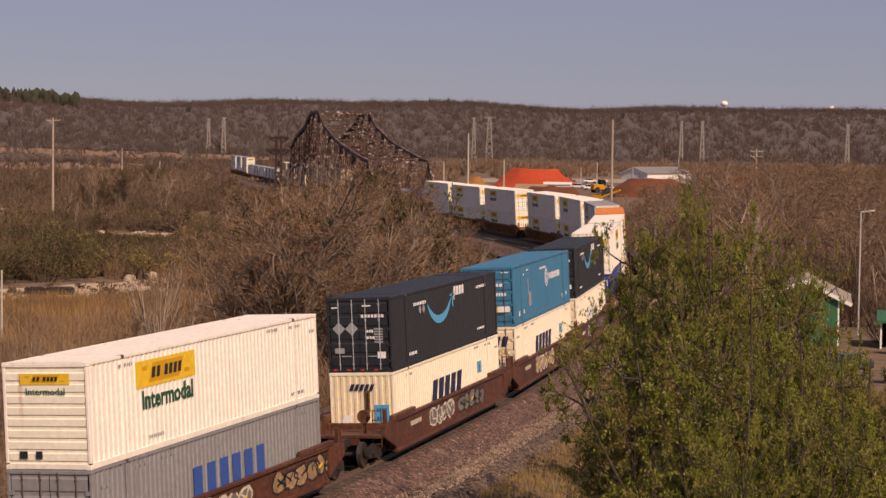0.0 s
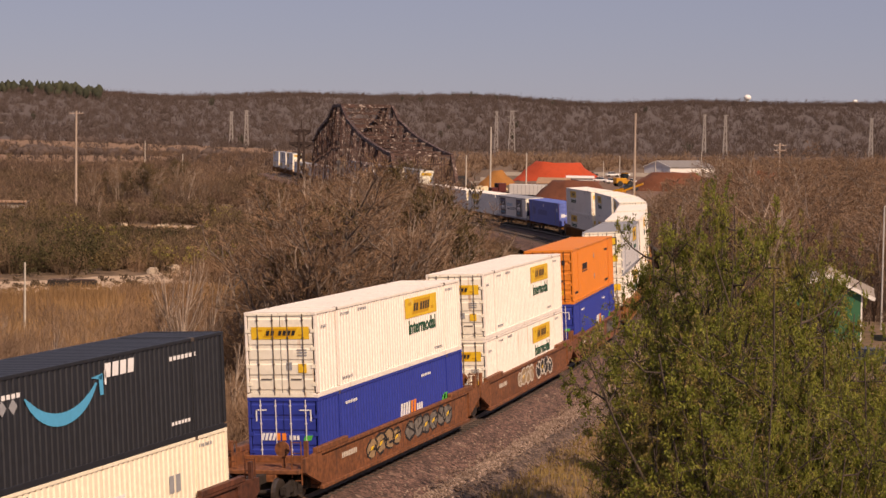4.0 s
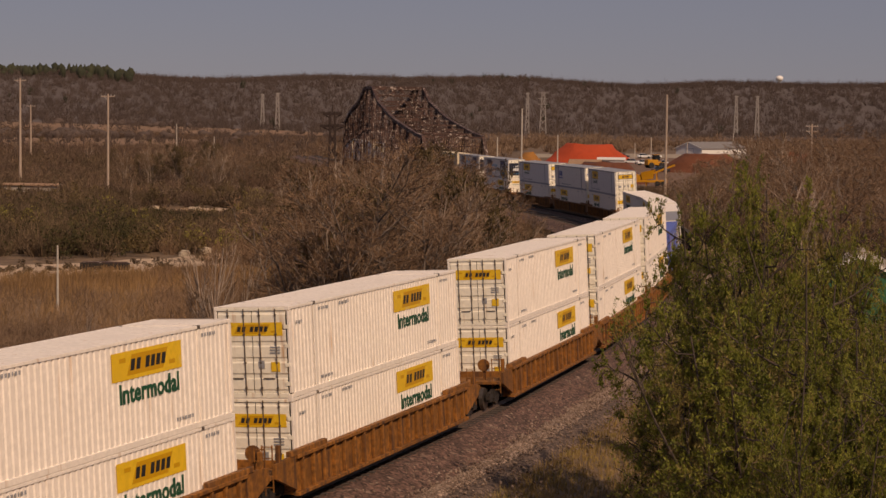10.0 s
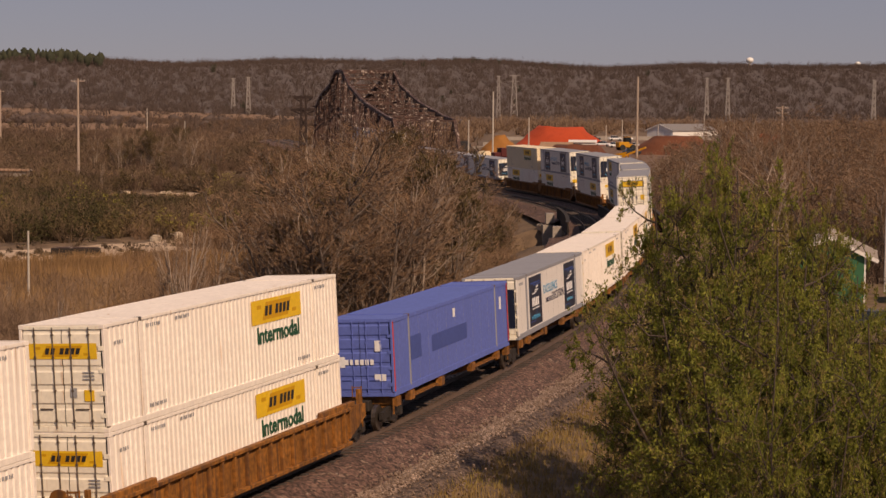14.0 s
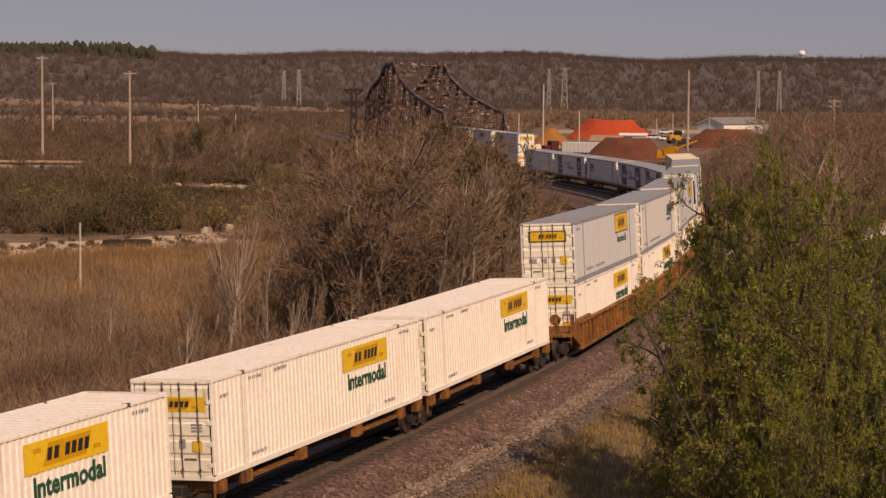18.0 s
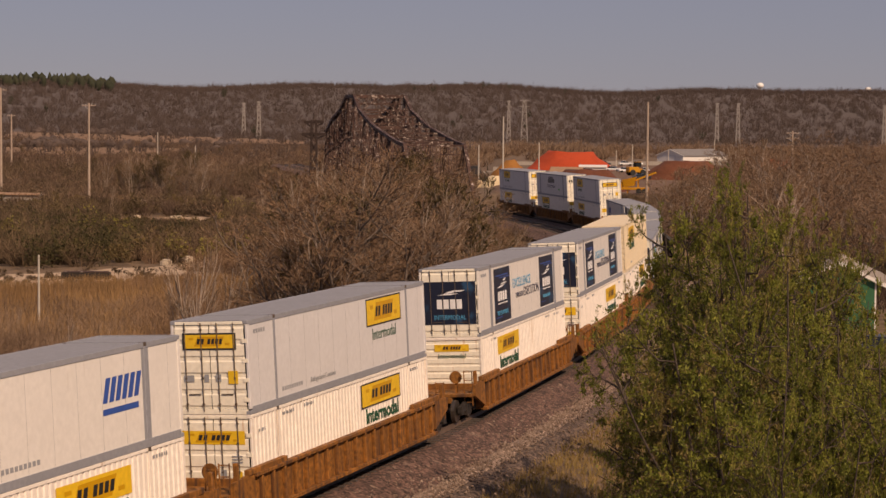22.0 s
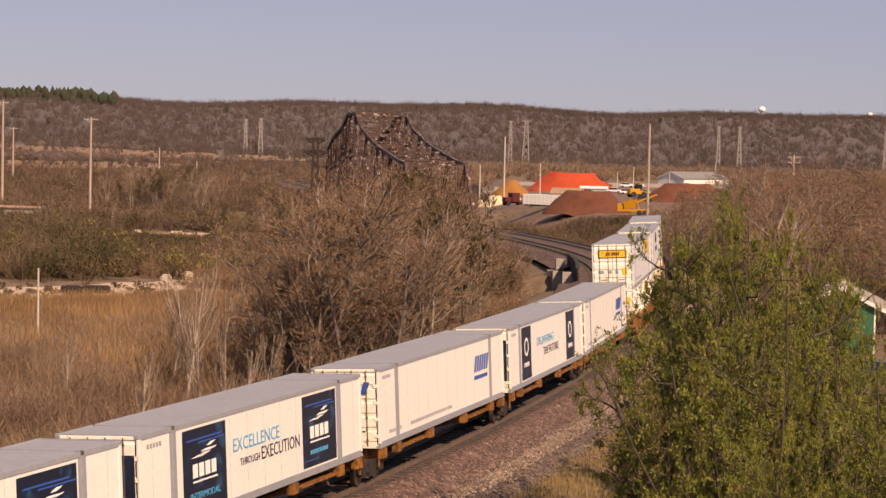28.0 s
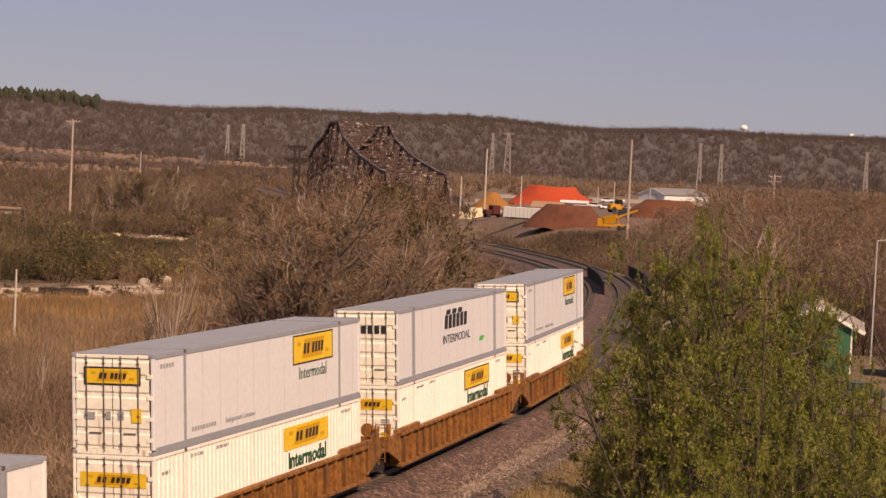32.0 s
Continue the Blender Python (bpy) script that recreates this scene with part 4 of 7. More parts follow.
def place_train():
    """Each row: where the near end is at the start, then the upper and the lower container; a minus turns one round."""
    makers = {
        "W": lambda: white_box("white corrugated container with yellow signs, rust streaked", seed=3),
        "V": lambda: white_box("white corrugated container with black-framed yellow signs", framed=True, seed=9),
        "B": lambda: white_box("cream corrugated container with yellow signs", M_BEIGE, seed=5, doors=M_BEIGE),
        "R": lambda: reefer_box("pale grey smooth refrigerated container with framed yellow signs", "hauler"),
        "K": lambda: reefer_box("white smooth refrigerated container with navy advertising panels", "panther"),
        "F": lambda: reefer_box("white smooth refrigerated container with two navy panels", "future"),
        "M": lambda: reefer_box("pale grey smooth refrigerated container with a slanting blue mark", "blue_line"),
        "P": lambda: reefer_box("pale grey refrigerated container with dark and violet marks", "prime"),
        "S": lambda: truck_line_box("white corrugated container with a slanting navy mark", 21),
        "T": lambda: truck_line_box("white corrugated container with a faded mark", 31, True),
        "A": lambda: smile_box("black corrugated container with a light blue curved arrow", 41),
        "C": lambda: turquoise_box("turquoise corrugated container with a white hexagon mark"),
        "U": lambda: royal_box("royal blue corrugated container with white and orange marks"),
        "O": lambda: orange_box("orange corrugated container with black marks"),
        "D": lambda: faded_blue_box("faded blue smooth container with red edges and painted-over marks"),
        "G": lambda: grey_box("grey corrugated container with a large blue mark"),
    }
    made = {}

    def get(key):
        if key not in made:
            made[key] = makers[key]()
            return made[key]
        return copy_thing(made[key], Matrix())

    def load(key, mid, lift):
        turned = key.startswith("-")
        c = get(key.lstrip("-"))
        TRAIN.append((c, mid, lift, turned))

    wells = [(-37.0, "W", "W", 1), (-15.05, "W", "W", 0), (5.05, "-W", "G", 2), (28.4, "A", "-S", 1), (48.2, "C", "S", 0), (66.7, "A", "T", 2), (88.9, "W", "U", 1), (108.7, "W", "W", 0), (128.3, "O", "U", 2),
             (151.0, "R", "W", 1), (170.7, "W", "W", 0), (189.9, "W", "W", 2), (212.8, "W", "W", 1), (231.7, "W", "W", 0), (250.8, "W", "W", 2),
             (361.8, "R", "W", 1), (379.8, "M", "W", 0), (399.3, "R", "V", 2), (422.4, "K", "-W", 1), (442.6, "K", "W", 0), (460.6, "-B", "W", 2),
             (570.9, "R", "W", 1), (590.7, "P", "V", 0), (611.1, "R", "W", 2)]
    cars = {}
    for i, (s, top, low, end) in enumerate(wells):
        mid = s + CL / 2
        load(top, mid, 0.36 + CH)
        load(low, mid, 0.36)
        brown = i < 9
        key = (end, brown, i if brown else (13 <= i <= 14))
        if brown:
            car = well_car(("rust-brown well car with smooth sprayed sides", "rust-brown well car with bold sprayed marks", "rust-brown well car with faded sprayed marks")[i % 3], M_MAROONCAR if i < 6 else M_BROWNCAR, end == 1, end == 2, "plain", i)
        elif (end,) in cars:
            car = copy_thing(cars[(end,)], Matrix())
        else:
            car = cars[(end,)] = well_car("ochre well car with ribbed sides, rust stained", M_OCHRECAR, end == 1, end == 2)
        TRAIN.append((car, mid, 0.0, False))
    spines = [(271.6, "D", 1), (289.6, "K", 0), (306.2, "W", 0), (324.0, "W", 0), (340.3, "W", 2), (482.0, "K", 1), (498.3, "K", 0), (515.6, "M", 0), (532.8, "F", 0), (549.9, "M", 2)]
    for s, key, end in spines:
        mid = s + CL / 2
        load(key, mid, 1.15)
        if ("s", end) in cars:
            car = copy_thing(cars[("s", end)], Matrix())
        else:
            car = cars[("s", end)] = spine_car("dark skeleton car with ochre cross arms", M_OCHRECAR, end == 1, end == 2)
        TRAIN.append((car, mid, 0.0, False))


place_train()


def motions():
    turn = pose(0, 0, 0, 0, 0, 180)
    for ob, mid, lift, turned in TRAIN:
        rows = []
        for t in range(0, 33):
            m = rail_pose(creep(mid - SPEED * t)) @ Matrix.Translation((0, 0, lift))
            rows.append((t, m @ turn if turned else m))
        walk(ob, rows)


# ---- the land ----
def smooth(a, b, v):
    t = np.clip((v - a) / (b - a), 0, 1)
    return t * t * (3 - 2 * t)


TS = np.arange(-150, 560, 2.0)
TX, TY, TH = np.interp(TS, SG, _x), np.interp(TS, SG, _y), np.interp(TS, SG, _h)


def along(x, y):
    """The nearest place s on the outer track and the distance to its right, for arrays."""
    x, y = np.atleast_1d(np.asarray(x, float)), np.atleast_1d(np.asarray(y, float))
    s, d = np.empty(x.shape), np.empty(x.shape)
    for i in range(0, len(x), 4000):
        dx, dy = x[i:i + 4000, None] - TX, y[i:i + 4000, None] - TY
        k = np.argmin(dx * dx + dy * dy, axis=1)
        r = np.arange(len(k))
        s[i:i + 4000] = TS[k]
        d[i:i + 4000] = dx[r, k] * np.cos(TH[k]) - dy[r, k] * np.sin(TH[k])
    return s, d


GULLY = (148.0, 168.0)  # where the line crosses a creek on girders
RIVER = (284.0, 401.0)  # where it crosses the river on the old truss


def land(x, y):
    """Height of the ground, for arrays."""
    x, y = np.atleast_1d(np.asarray(x, float)), np.atleast_1d(np.asarray(y, float))
    s, d = along(x, y)
    low = -5.0 + 0.4 * np.sin(x * 0.021 + 1.3) * np.sin(y * 0.017) + 0.15 * np.sin(x * 0.13) * np.cos(y * 0.11)
    # the yard beyond the curve, and the ground right of the line
    low = low + 3.5 * smooth(8, 26, x) * smooth(300, 360, y) * (1 - smooth(900, 1100, y))
    low = low + 2.0 * smooth(0, 8, d) * (1 - smooth(110, 150, y))
    # hills far off
    r = np.hypot(x, y)
    ridge = 54.5 + 5 * np.sin(x * 0.0041 + 0.8) + 3.5 * np.sin(x * 0.011 + 2.0) + 2 * np.sin(x * 0.023)
    low = low + ridge * smooth(1450, 2650, r) + 9 * smooth(900, 1500, r) * smooth(60, -420, x)
    # embankment
    top = -1.12 + np.clip(d, -9.5, 1.5) * 0.057 + np.interp(s, [40, 240], [0, -0.53])
    right = np.interp(d, [5.8, 16], [1, 0])
    left = np.interp(d, [-17, -9.2], [0, 1])
    bank = np.where(d > 0, right, left) * (1 - smooth(520, 545, s))
    for a, b in (GULLY, RIVER):
        bank = bank * (1 - smooth(a - 2, a + 1, s) * (1 - smooth(b - 1, b + 2, s)))
    water = smooth(286, 292, s) * (1 - smooth(395, 401, s)) * (1 - smooth(25, 40, np.abs(d)))
    z = low * (1 - bank) + top * bank - 2.5 * water
    creek = smooth(GULLY[0] + 2, GULLY[0] + 6, s) * (1 - smooth(GULLY[1] - 6, GULLY[1] - 2, s)) * (1 - smooth(14, 30, np.abs(d)))
    return z - 1.2 * creek


def land_at(x, y):
    return float(land(x, y)[0])


def ground_material():
    m = mat("dry_grass_ground", (0.16, 0.105, 0.065), 0.95, grain=0.22, scale=0.55, stain=(0.27, 0.17, 0.085), stain_amount=0.55, bump=0.6, bump_scale=3.0, big=0.9, big_scale=0.03)
    n, l = m.node_tree.nodes, m.node_tree.links
    old = n["Principled BSDF"].inputs["Base Color"].links[0].from_socket
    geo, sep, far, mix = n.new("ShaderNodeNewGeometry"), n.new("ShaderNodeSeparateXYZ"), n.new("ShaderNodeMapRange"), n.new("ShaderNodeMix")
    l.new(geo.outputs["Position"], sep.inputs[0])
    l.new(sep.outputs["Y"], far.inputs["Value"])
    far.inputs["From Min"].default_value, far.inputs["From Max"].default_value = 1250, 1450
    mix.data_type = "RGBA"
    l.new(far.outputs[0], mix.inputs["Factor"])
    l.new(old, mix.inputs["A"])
    mix.inputs["B"].default_value = (0.100, 0.077, 0.068, 1)  # leaf litter under the far woods, with distant haze put into its colour
    l.new(mix.outputs["Result"], n["Principled BSDF"].inputs["Base Color"])
    return m


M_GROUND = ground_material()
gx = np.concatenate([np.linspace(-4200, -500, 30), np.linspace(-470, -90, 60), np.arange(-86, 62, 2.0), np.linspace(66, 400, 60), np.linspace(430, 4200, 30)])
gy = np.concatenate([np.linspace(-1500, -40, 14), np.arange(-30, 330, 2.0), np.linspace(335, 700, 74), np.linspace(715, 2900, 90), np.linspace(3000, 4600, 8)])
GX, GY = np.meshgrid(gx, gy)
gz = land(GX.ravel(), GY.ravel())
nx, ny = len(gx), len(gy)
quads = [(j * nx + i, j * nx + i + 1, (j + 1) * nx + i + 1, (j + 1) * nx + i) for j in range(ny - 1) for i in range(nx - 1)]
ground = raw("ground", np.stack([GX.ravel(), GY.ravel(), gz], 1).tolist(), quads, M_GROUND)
ground.data.polygons.foreach_set("use_smooth", [True] * len(ground.data.polygons))
tagged(ground, "dry brown scrub land with low hills behind", "ground", kind="structure")


def draped(name, pts, material, label, lift=0.12, step=2.0, category="ground", kind="structure"):
    """A patch that follows the ground: rows of (left edge, right edge) points."""
    verts, faces = [], []
    rows = []
    for (a, b), (c, e) in zip(pts, pts[1:]):
        n = max(1, int((Vector(c) - Vector(a)).length / step))
        for i in range(n):
            t = i / n
            rows.append((Vector(a).lerp(Vector(c), t), Vector(b).lerp(Vector(e), t)))
    rows.append((Vector(pts[-1][0]), Vector(pts[-1][1])))
    k = 7
    for i, (a, b) in enumerate(rows):
        for j in range(k):
            w = j / (k - 1)
            p = a.lerp(b, w)
            edge = (w in (0, 1)) * 0.6
            p = p + Vector((noise.noise((p.x * 0.2, p.y * 0.2, 3)), noise.noise((p.x * 0.2, p.y * 0.2, 9)))) * edge * 3
            verts.append((p.x, p.y, land_at(p.x, p.y) + lift + 0.05 * noise.noise((p.x, p.y, 0))))
    for i in range(len(rows) - 1):
        for j in range(k - 1):
            faces.append((i * k + j, i * k + j + 1, (i + 1) * k + j + 1, (i + 1) * k + j))
    ob = raw(name, verts, faces, material)
    return tagged(ob, label, category, kind=kind)


M_SAND = mat("pale_sandy_track", (0.50, 0.37, 0.26), 0.95, grain=0.12, scale=0.9, stain=(0.30, 0.2, 0.12), stain_amount=0.45, bump=0.4, bump_scale=4.0)
draped("sandy_track", [((-76, 172), (-80, 203)), ((-44, 194), (-49, 213)), ((-35, 200), (-39, 221)), ((-29, 210), (-32, 229)), ((-23, 236), (-26, 253)), ((-14, 258), (-16, 272))], M_SAND, "pale sandy track through dry grass", category="track")
draped("sandy_clearing", [((-58, 330), (-60, 338)), ((-44, 330), (-47, 342)), ((-37, 335), (-38, 344))], M_SAND, "pale bare sandy clearing", category="clearing")
draped("sandy_clearing", [((-27, 246), (-29, 262)), ((-22, 250), (-24, 266)), ((-17, 256), (-18, 268))], M_SAND, "pale bare sandy patch beside the track", category="clearing")
M_TAN = mat("tan_dry_field", (0.24, 0.145, 0.085), 0.95, grain=0.12, scale=0.12, stain=(0.2, 0.12, 0.07), stain_amount=0.4, bump=0.3, bump_scale=1.0)
draped("tan_field", [((-300, 900), (-330, 1010)), ((-190, 880), (-210, 1050)), ((-130, 960), (-140, 1060))], M_TAN, "tan dry grass field", lift=0.5, step=20, category="field")
draped("tan_field", [((-330, 1180), (-360, 1350)), ((-200, 1190), (-215, 1400)), ((-110, 1250), (-120, 1380)), ((-70, 1290), (-74, 1350))], M_TAN, "tan dry grass field on a slope", lift=0.6, step=20, category="field")
M_YARD = mat("bare_yard_soil", (0.17, 0.10, 0.065), 0.95, grain=0.15, scale=0.3, stain=(0.32, 0.22, 0.15), stain_amount=0.4, bump=0.3)
draped("yard", [((13, 372), (60, 372)), ((12, 440), (75, 440)), ((12, 560), (110, 560)), ((14, 700), (130, 700))], M_YARD, "bare soil of a gravel yard", lift=0.15, step=12, category="yard")

# -- ballast bed: swept along the line, a fine skin --
def swept(name, profile, s0, s1, step, material, label, category, skip=None):
    """profile: (off, z) pairs over the outer track's canted plane."""
    verts, faces = [], []
    ss = np.arange(s0, s1 + 0.01, step)
    k = len(profile)
    for s in ss:
        for o, z in profile:
            p = track(float(s), o, z - max(0.0, o - 1.6) * math.sin(radians(cant(s))))
            jit = 0.05 * noise.noise((p.x * 1.7, p.y * 1.7, 0.3))
            verts.append((p.x, p.y, p.z + jit))
    for i in range(len(ss) - 1):
        for j in range(k - 1):
            faces.append((i * k + j, i * k + j + 1, (i + 1) * k + j + 1, (i + 1) * k + j))
    return tagged(raw(name, verts, faces, material), label, category, kind="structure")


BED = [(-8.6, -0.62), (-7.4, -0.5), (-6.6, -0.22), (-5.5, -0.2), (-4.3, -0.2), (-3.1, -0.2), (-2.1, -0.28), (-1.4, -0.2), (0, -0.2), (1.4, -0.2), (1.75, -0.25), (2.6, -0.62), (3.1, -0.78)]
swept("ballast", BED, -60, GULLY[0], 1.5, M_BALLAST, "purplish grey stone ballast", "ballast")
swept("ballast", BED, GULLY[1], 274, 1.5, M_BALLAST, "purplish grey stone ballast", "ballast")
swept("ballast", BED, 407, 540, 3, M_BALLAST, "purplish grey stone ballast", "ballast")
swept("stone_strip", [(3.0, -0.8), (3.25, -0.72), (3.6, -0.74), (3.9, -0.86)], -60, 120, 0.8, M_STONE, "pale strip of loose stones beside the ballast", "gravel")
M_PATH = mat("dark_service_gravel", (0.11, 0.074, 0.057), 0.95, grain=0.2, scale=5, bump=0.6, bump_scale=12, stain=(0.24, 0.17, 0.1), stain_amount=0.4)
pebbled(M_PATH, 0.1)
swept("service_path", [(3.8, -0.84), (4.2, -0.86), (4.6, -0.9), (5.2, -1.3)], -60, 135, 1.5, M_PATH, "dark gravel service path", "path")

# -- rails and ties --
def rails(off, s0, s1, label):
    line = thing("rail_line", label, "railway track", "tracks of the line", "structure")
    for r in (-0.75, 0.75):
        verts, faces = [], []
        ss = np.arange(s0, s1 + 0.1, 2.0)
        prof = [(-0.065, -0.17), (0.065, -0.17), (0.035, -0.03), (0.037, 0.0), (-0.037, 0.0), (-0.035, -0.03)]
        for s in ss:
            for o, z in prof:
                verts.append(tuple(track(float(s), off + r + o, z)))
        k = len(prof)
        for i in range(len(ss) - 1):
            for j in range(k):
                faces.append((i * k + j, i * k + (j + 1) % k, (i + 1) * k + (j + 1) % k, (i + 1) * k + j))
        raw("rail", verts, faces, M_RAIL, line)
    verts, faces = [], []
    for s in np.arange(s0, s1, 0.6):
        b = len(verts)
        for dz in (-0.22, -0.165):
            for o, e in ((-1.3, -0.11), (1.3, -0.11), (1.3, 0.11), (-1.3, 0.11)):
                verts.append(tuple(track(float(s) + e, off + o, dz)))
        for f in ((4, 5, 6, 7), (0, 1, 5, 4), (1, 2, 6, 5), (2, 3, 7, 6), (3, 0, 4, 7)):
            faces.append(tuple(b + i for i in f))
    tagged(raw("ties", verts, faces, M_TIE, line), kind="stuff")


rails(0.0, -60, 540, "curved railway track with worn steel rails")
rails(-4.3, -60, 540, "curved railway track beside the train")

# -- girder bridge over the creek --
M_GIRDER = mat("black_steel_and_shade", (0.024, 0.018, 0.015), 0.9, 0.0, grain=0.2, stain=(0.12, 0.07, 0.05), stain_amount=0.25, streak=True)


def girder_bridge():
    b = thing("girder_bridge", "black plate girder bridge carrying two tracks", "bridge", kind="")
    a0, a1 = GULLY[0] - 4, GULLY[1] + 4
    for off in (-6.75, -2.15, 2.45):
        n = 7
        for i in range(n):
            s, e = a0 + (a1 - a0) * i / n, a0 + (a1 - a0) * (i + 1) / n
            bm = bmesh.new()
            p = [track(s, off, -1.0), track(e, off, -1.0), track(e, off, 0.95), track(s, off, 0.95)]
            side = (track(s, off + 0.1, 0) - track(s, off, 0))
            plate(bm, p, side, 1.0)
            beam(bm, track(s, off + 0.05, 0.97), track(e, off + 0.05, 0.97), 0.4, 0.06)
            beam(bm, track(s, off + 0.05, -1.0), track(e, off + 0.05, -1.0), 0.4, 0.06)
            part("girder_panel", bm, M_GIRDER, b)
            part("stiffener", beam(bmesh.new(), track(s, off + 0.05, -1.0), track(s, off + 0.05, 0.95), 0.26, 0.1), M_GIRDER, b)
    for s in np.arange(a0 + 1, a1, 2.4):
        part("floor_beam", beam(bmesh.new(), track(float(s), -6.7, -0.55), track(float(s), 2.5, -0.55), 0.3, 0.5), M_GIRDER, b)
    verts, faces = [], []
    ss = np.linspace(a0, a1, 12)
    for s in ss:
        for o in (-6.6, 2.3):
            for z in (-0.3, -0.22):
                verts.append(tuple(track(float(s), o, z)))
    for i in range(len(ss) - 1):
        q = i * 4
        faces += [(q + 1, q + 3, q + 7, q + 5), (q, q + 4, q + 6, q + 2)]
    raw("deck", verts, faces, M_BALLAST, b)
    for s in (GULLY[0] - 1.5, GULLY[1] + 1.5):
        e = 1 if s < 158 else -1
        bm = bmesh.new()
        pts = [beside(s - 1.6, -8.6, -7), beside(s - 1.6, 4.4, -7), beside(s + 1.6, 4.4, -7), beside(s + 1.6, -8.6, -7)]
        plate(bm, pts, (0, 0, 1), 6.0 - 0.5)
        part("abutment", bm, M_CONCRETE, b, "pale stone abutment")
        bm = bmesh.new()
        plate(bm, [beside(s - 0.7, -8.2, -2), beside(s - 0.7, -7.3, -2), beside(s + 0.7, -7.3, -2), beside(s + 0.7, -8.2, -2)], (0, 0, 1), 1.7)
        part("parapet_block", bm, M_CONCRETE, b)


girder_bridge()
M_WATER = mat("muddy_water", (0.06, 0.055, 0.045), 0.12, grain=0.1)
river = raw("river", [tuple(beside(290, -36, -6.9)), tuple(beside(290, 36, -6.9)), tuple(beside(397, 36, -6.9)), tuple(beside(397, -36, -6.9))], [(0, 1, 2, 3)], M_WATER)
tagged(river, "muddy river under the truss bridge", "river", kind="structure")
# ---- the old swing truss bridge ----
def truss_bridge():
    b = thing("truss_bridge", "old rust-brown steel swing truss bridge with a peaked centre", "bridge")
    s0, n, step = 276.0, 20, 8.25

    def top(i):
        if i <= 10:
            return float(np.interp(i / 10, [0, 0.19, 0.56, 0.8, 0.9, 1], [8.4, 9.2, 11.8, 14.9, 17.7, 17.8]))
        return float(np.interp((n - i) / 10, [0, 0.1, 0.3, 0.7, 0.9, 1], [8.6, 10.4, 12.8, 15.2, 17.7, 17.8]))

    def pt(i, off, z):
        p = beside(s0 + step * min(i, 10) + 4.3 * max(0, i - 10), off, 0)
        return Vector((p.x, p.y, z - 0.53))

    def member(name, a, c, w, h=None, lattice=False):
        bm = bmesh.new()
        if lattice:
            d = (c - a)
            k = max(2, int(d.length / 1.3))
            side = d.cross(Vector((0, 0, 1)))
            side = side.normalized() * w / 2 if side.length > 0.1 else Vector((w / 2, 0, 0))
            beam(bm, a + side, c + side, 0.13)
            beam(bm, a - side, c - side, 0.13)
            for j in range(k):
                p, q = a + d * (j / k), a + d * ((j + 1) / k)
                beam(bm, p + side * (1 if j % 2 else -1), q + side * (-1 if j % 2 else 1), 0.07)
        else:
            beam(bm, a, c, w, h)
        part(name, bm, M_BRIDGE, b)

    for off in (3.0, -7.2):
        for i in range(n):
            member("bottom_chord", pt(i, off, 0.2), pt(i + 1, off, 0.2), 0.45, 0.6)
            if 0 < i < n - 1:
                member("top_chord", pt(i, off, top(i)), pt(i + 1, off, top(i + 1)), 0.55, 0.6)
            up = i < n // 2
            if i == 0:
                member("end_post", pt(0, off, 0.2), pt(1, off, top(1)), 0.55, 0.6)
            elif i == n - 1:
                member("end_post", pt(n, off, 0.2), pt(n - 1, off, top(n - 1)), 0.55, 0.6)
            else:
                a, c = (pt(i + 1, off, 0.2), pt(i, off, top(i))) if i % 2 else (pt(i, off, 0.2), pt(i + 1, off, top(i + 1)))
                member("diagonal", a, c, 0.45, 0.3, True)
            if top(i) > 11 and 0 < i < n:
                mid = top(i) * 0.52
                member("sub_strut", pt(i, off, mid), pt(i + 1, off, min(mid, top(i + 1) * 0.52)), 0.2)
                a, c = (pt(i, off, mid), pt(i + 1, off, top(i + 1))) if up else (pt(i, off, top(i)), pt(i + 1, off, mid))
                member("sub_diagonal", a, c, 0.3, 0.2, True)
        for i in range(1, n):
            member("post", pt(i, off, 0.2), pt(i, off, top(i)), 0.5, 0.4, i not in (9, 10, 11))
    for i in range(0, n + 1):
        member("floor_beam", pt(i, -7.2, -0.1), pt(i, 3.0, -0.1), 0.4, 0.9)
        if 1 <= i <= n - 1:
            member("top_strut", pt(i, -7.2, top(i)), pt(i, 3.0, top(i)), *((0.5, 0.6) if i in (9, 10, 11) else (0.2, 0.25)))
            drop = 1.5
            if i in (1, 9, 11, n - 1):
                member("sway_strut", pt(i, -7.2, top(i) - drop), pt(i, 3.0, top(i) - drop), 0.22)
                for j in range(6):
                    o, q = -7.2 + j * 1.7, -7.2 + (j + 1) * 1.7
                    member("sway_lace", pt(i, o, top(i) - (drop if j % 2 else 0)), pt(i, q, top(i) - (0 if j % 2 else drop)), 0.14)
            if i < n - 1 and i in (1, 2, 9, 10):
                member("top_lateral", pt(i, -7.2, top(i)), pt(i + 1, 3.0, top(i + 1)), 0.12)
                member("top_lateral", pt(i, 3.0, top(i)), pt(i + 1, -7.2, top(i + 1)), 0.12)
    for i, z in ((8, 11.6), (9, 13.6), (11, 13.6)):
        member("portal_strut", pt(i, -7.2, z), pt(i, 3.0, z), 0.35, 0.45)
        member("portal_brace", pt(i, -7.2, z), pt(i, -2.1, top(i)), 0.22)
        member("portal_brace", pt(i, 3.0, z), pt(i, -2.1, top(i)), 0.22)
    for off in (-5.1, -3.5, -0.8, 0.8):
        for i in range(n):
            member("stringer", pt(i, off, -0.35), pt(i + 1, off, -0.35), 0.25, 0.4)
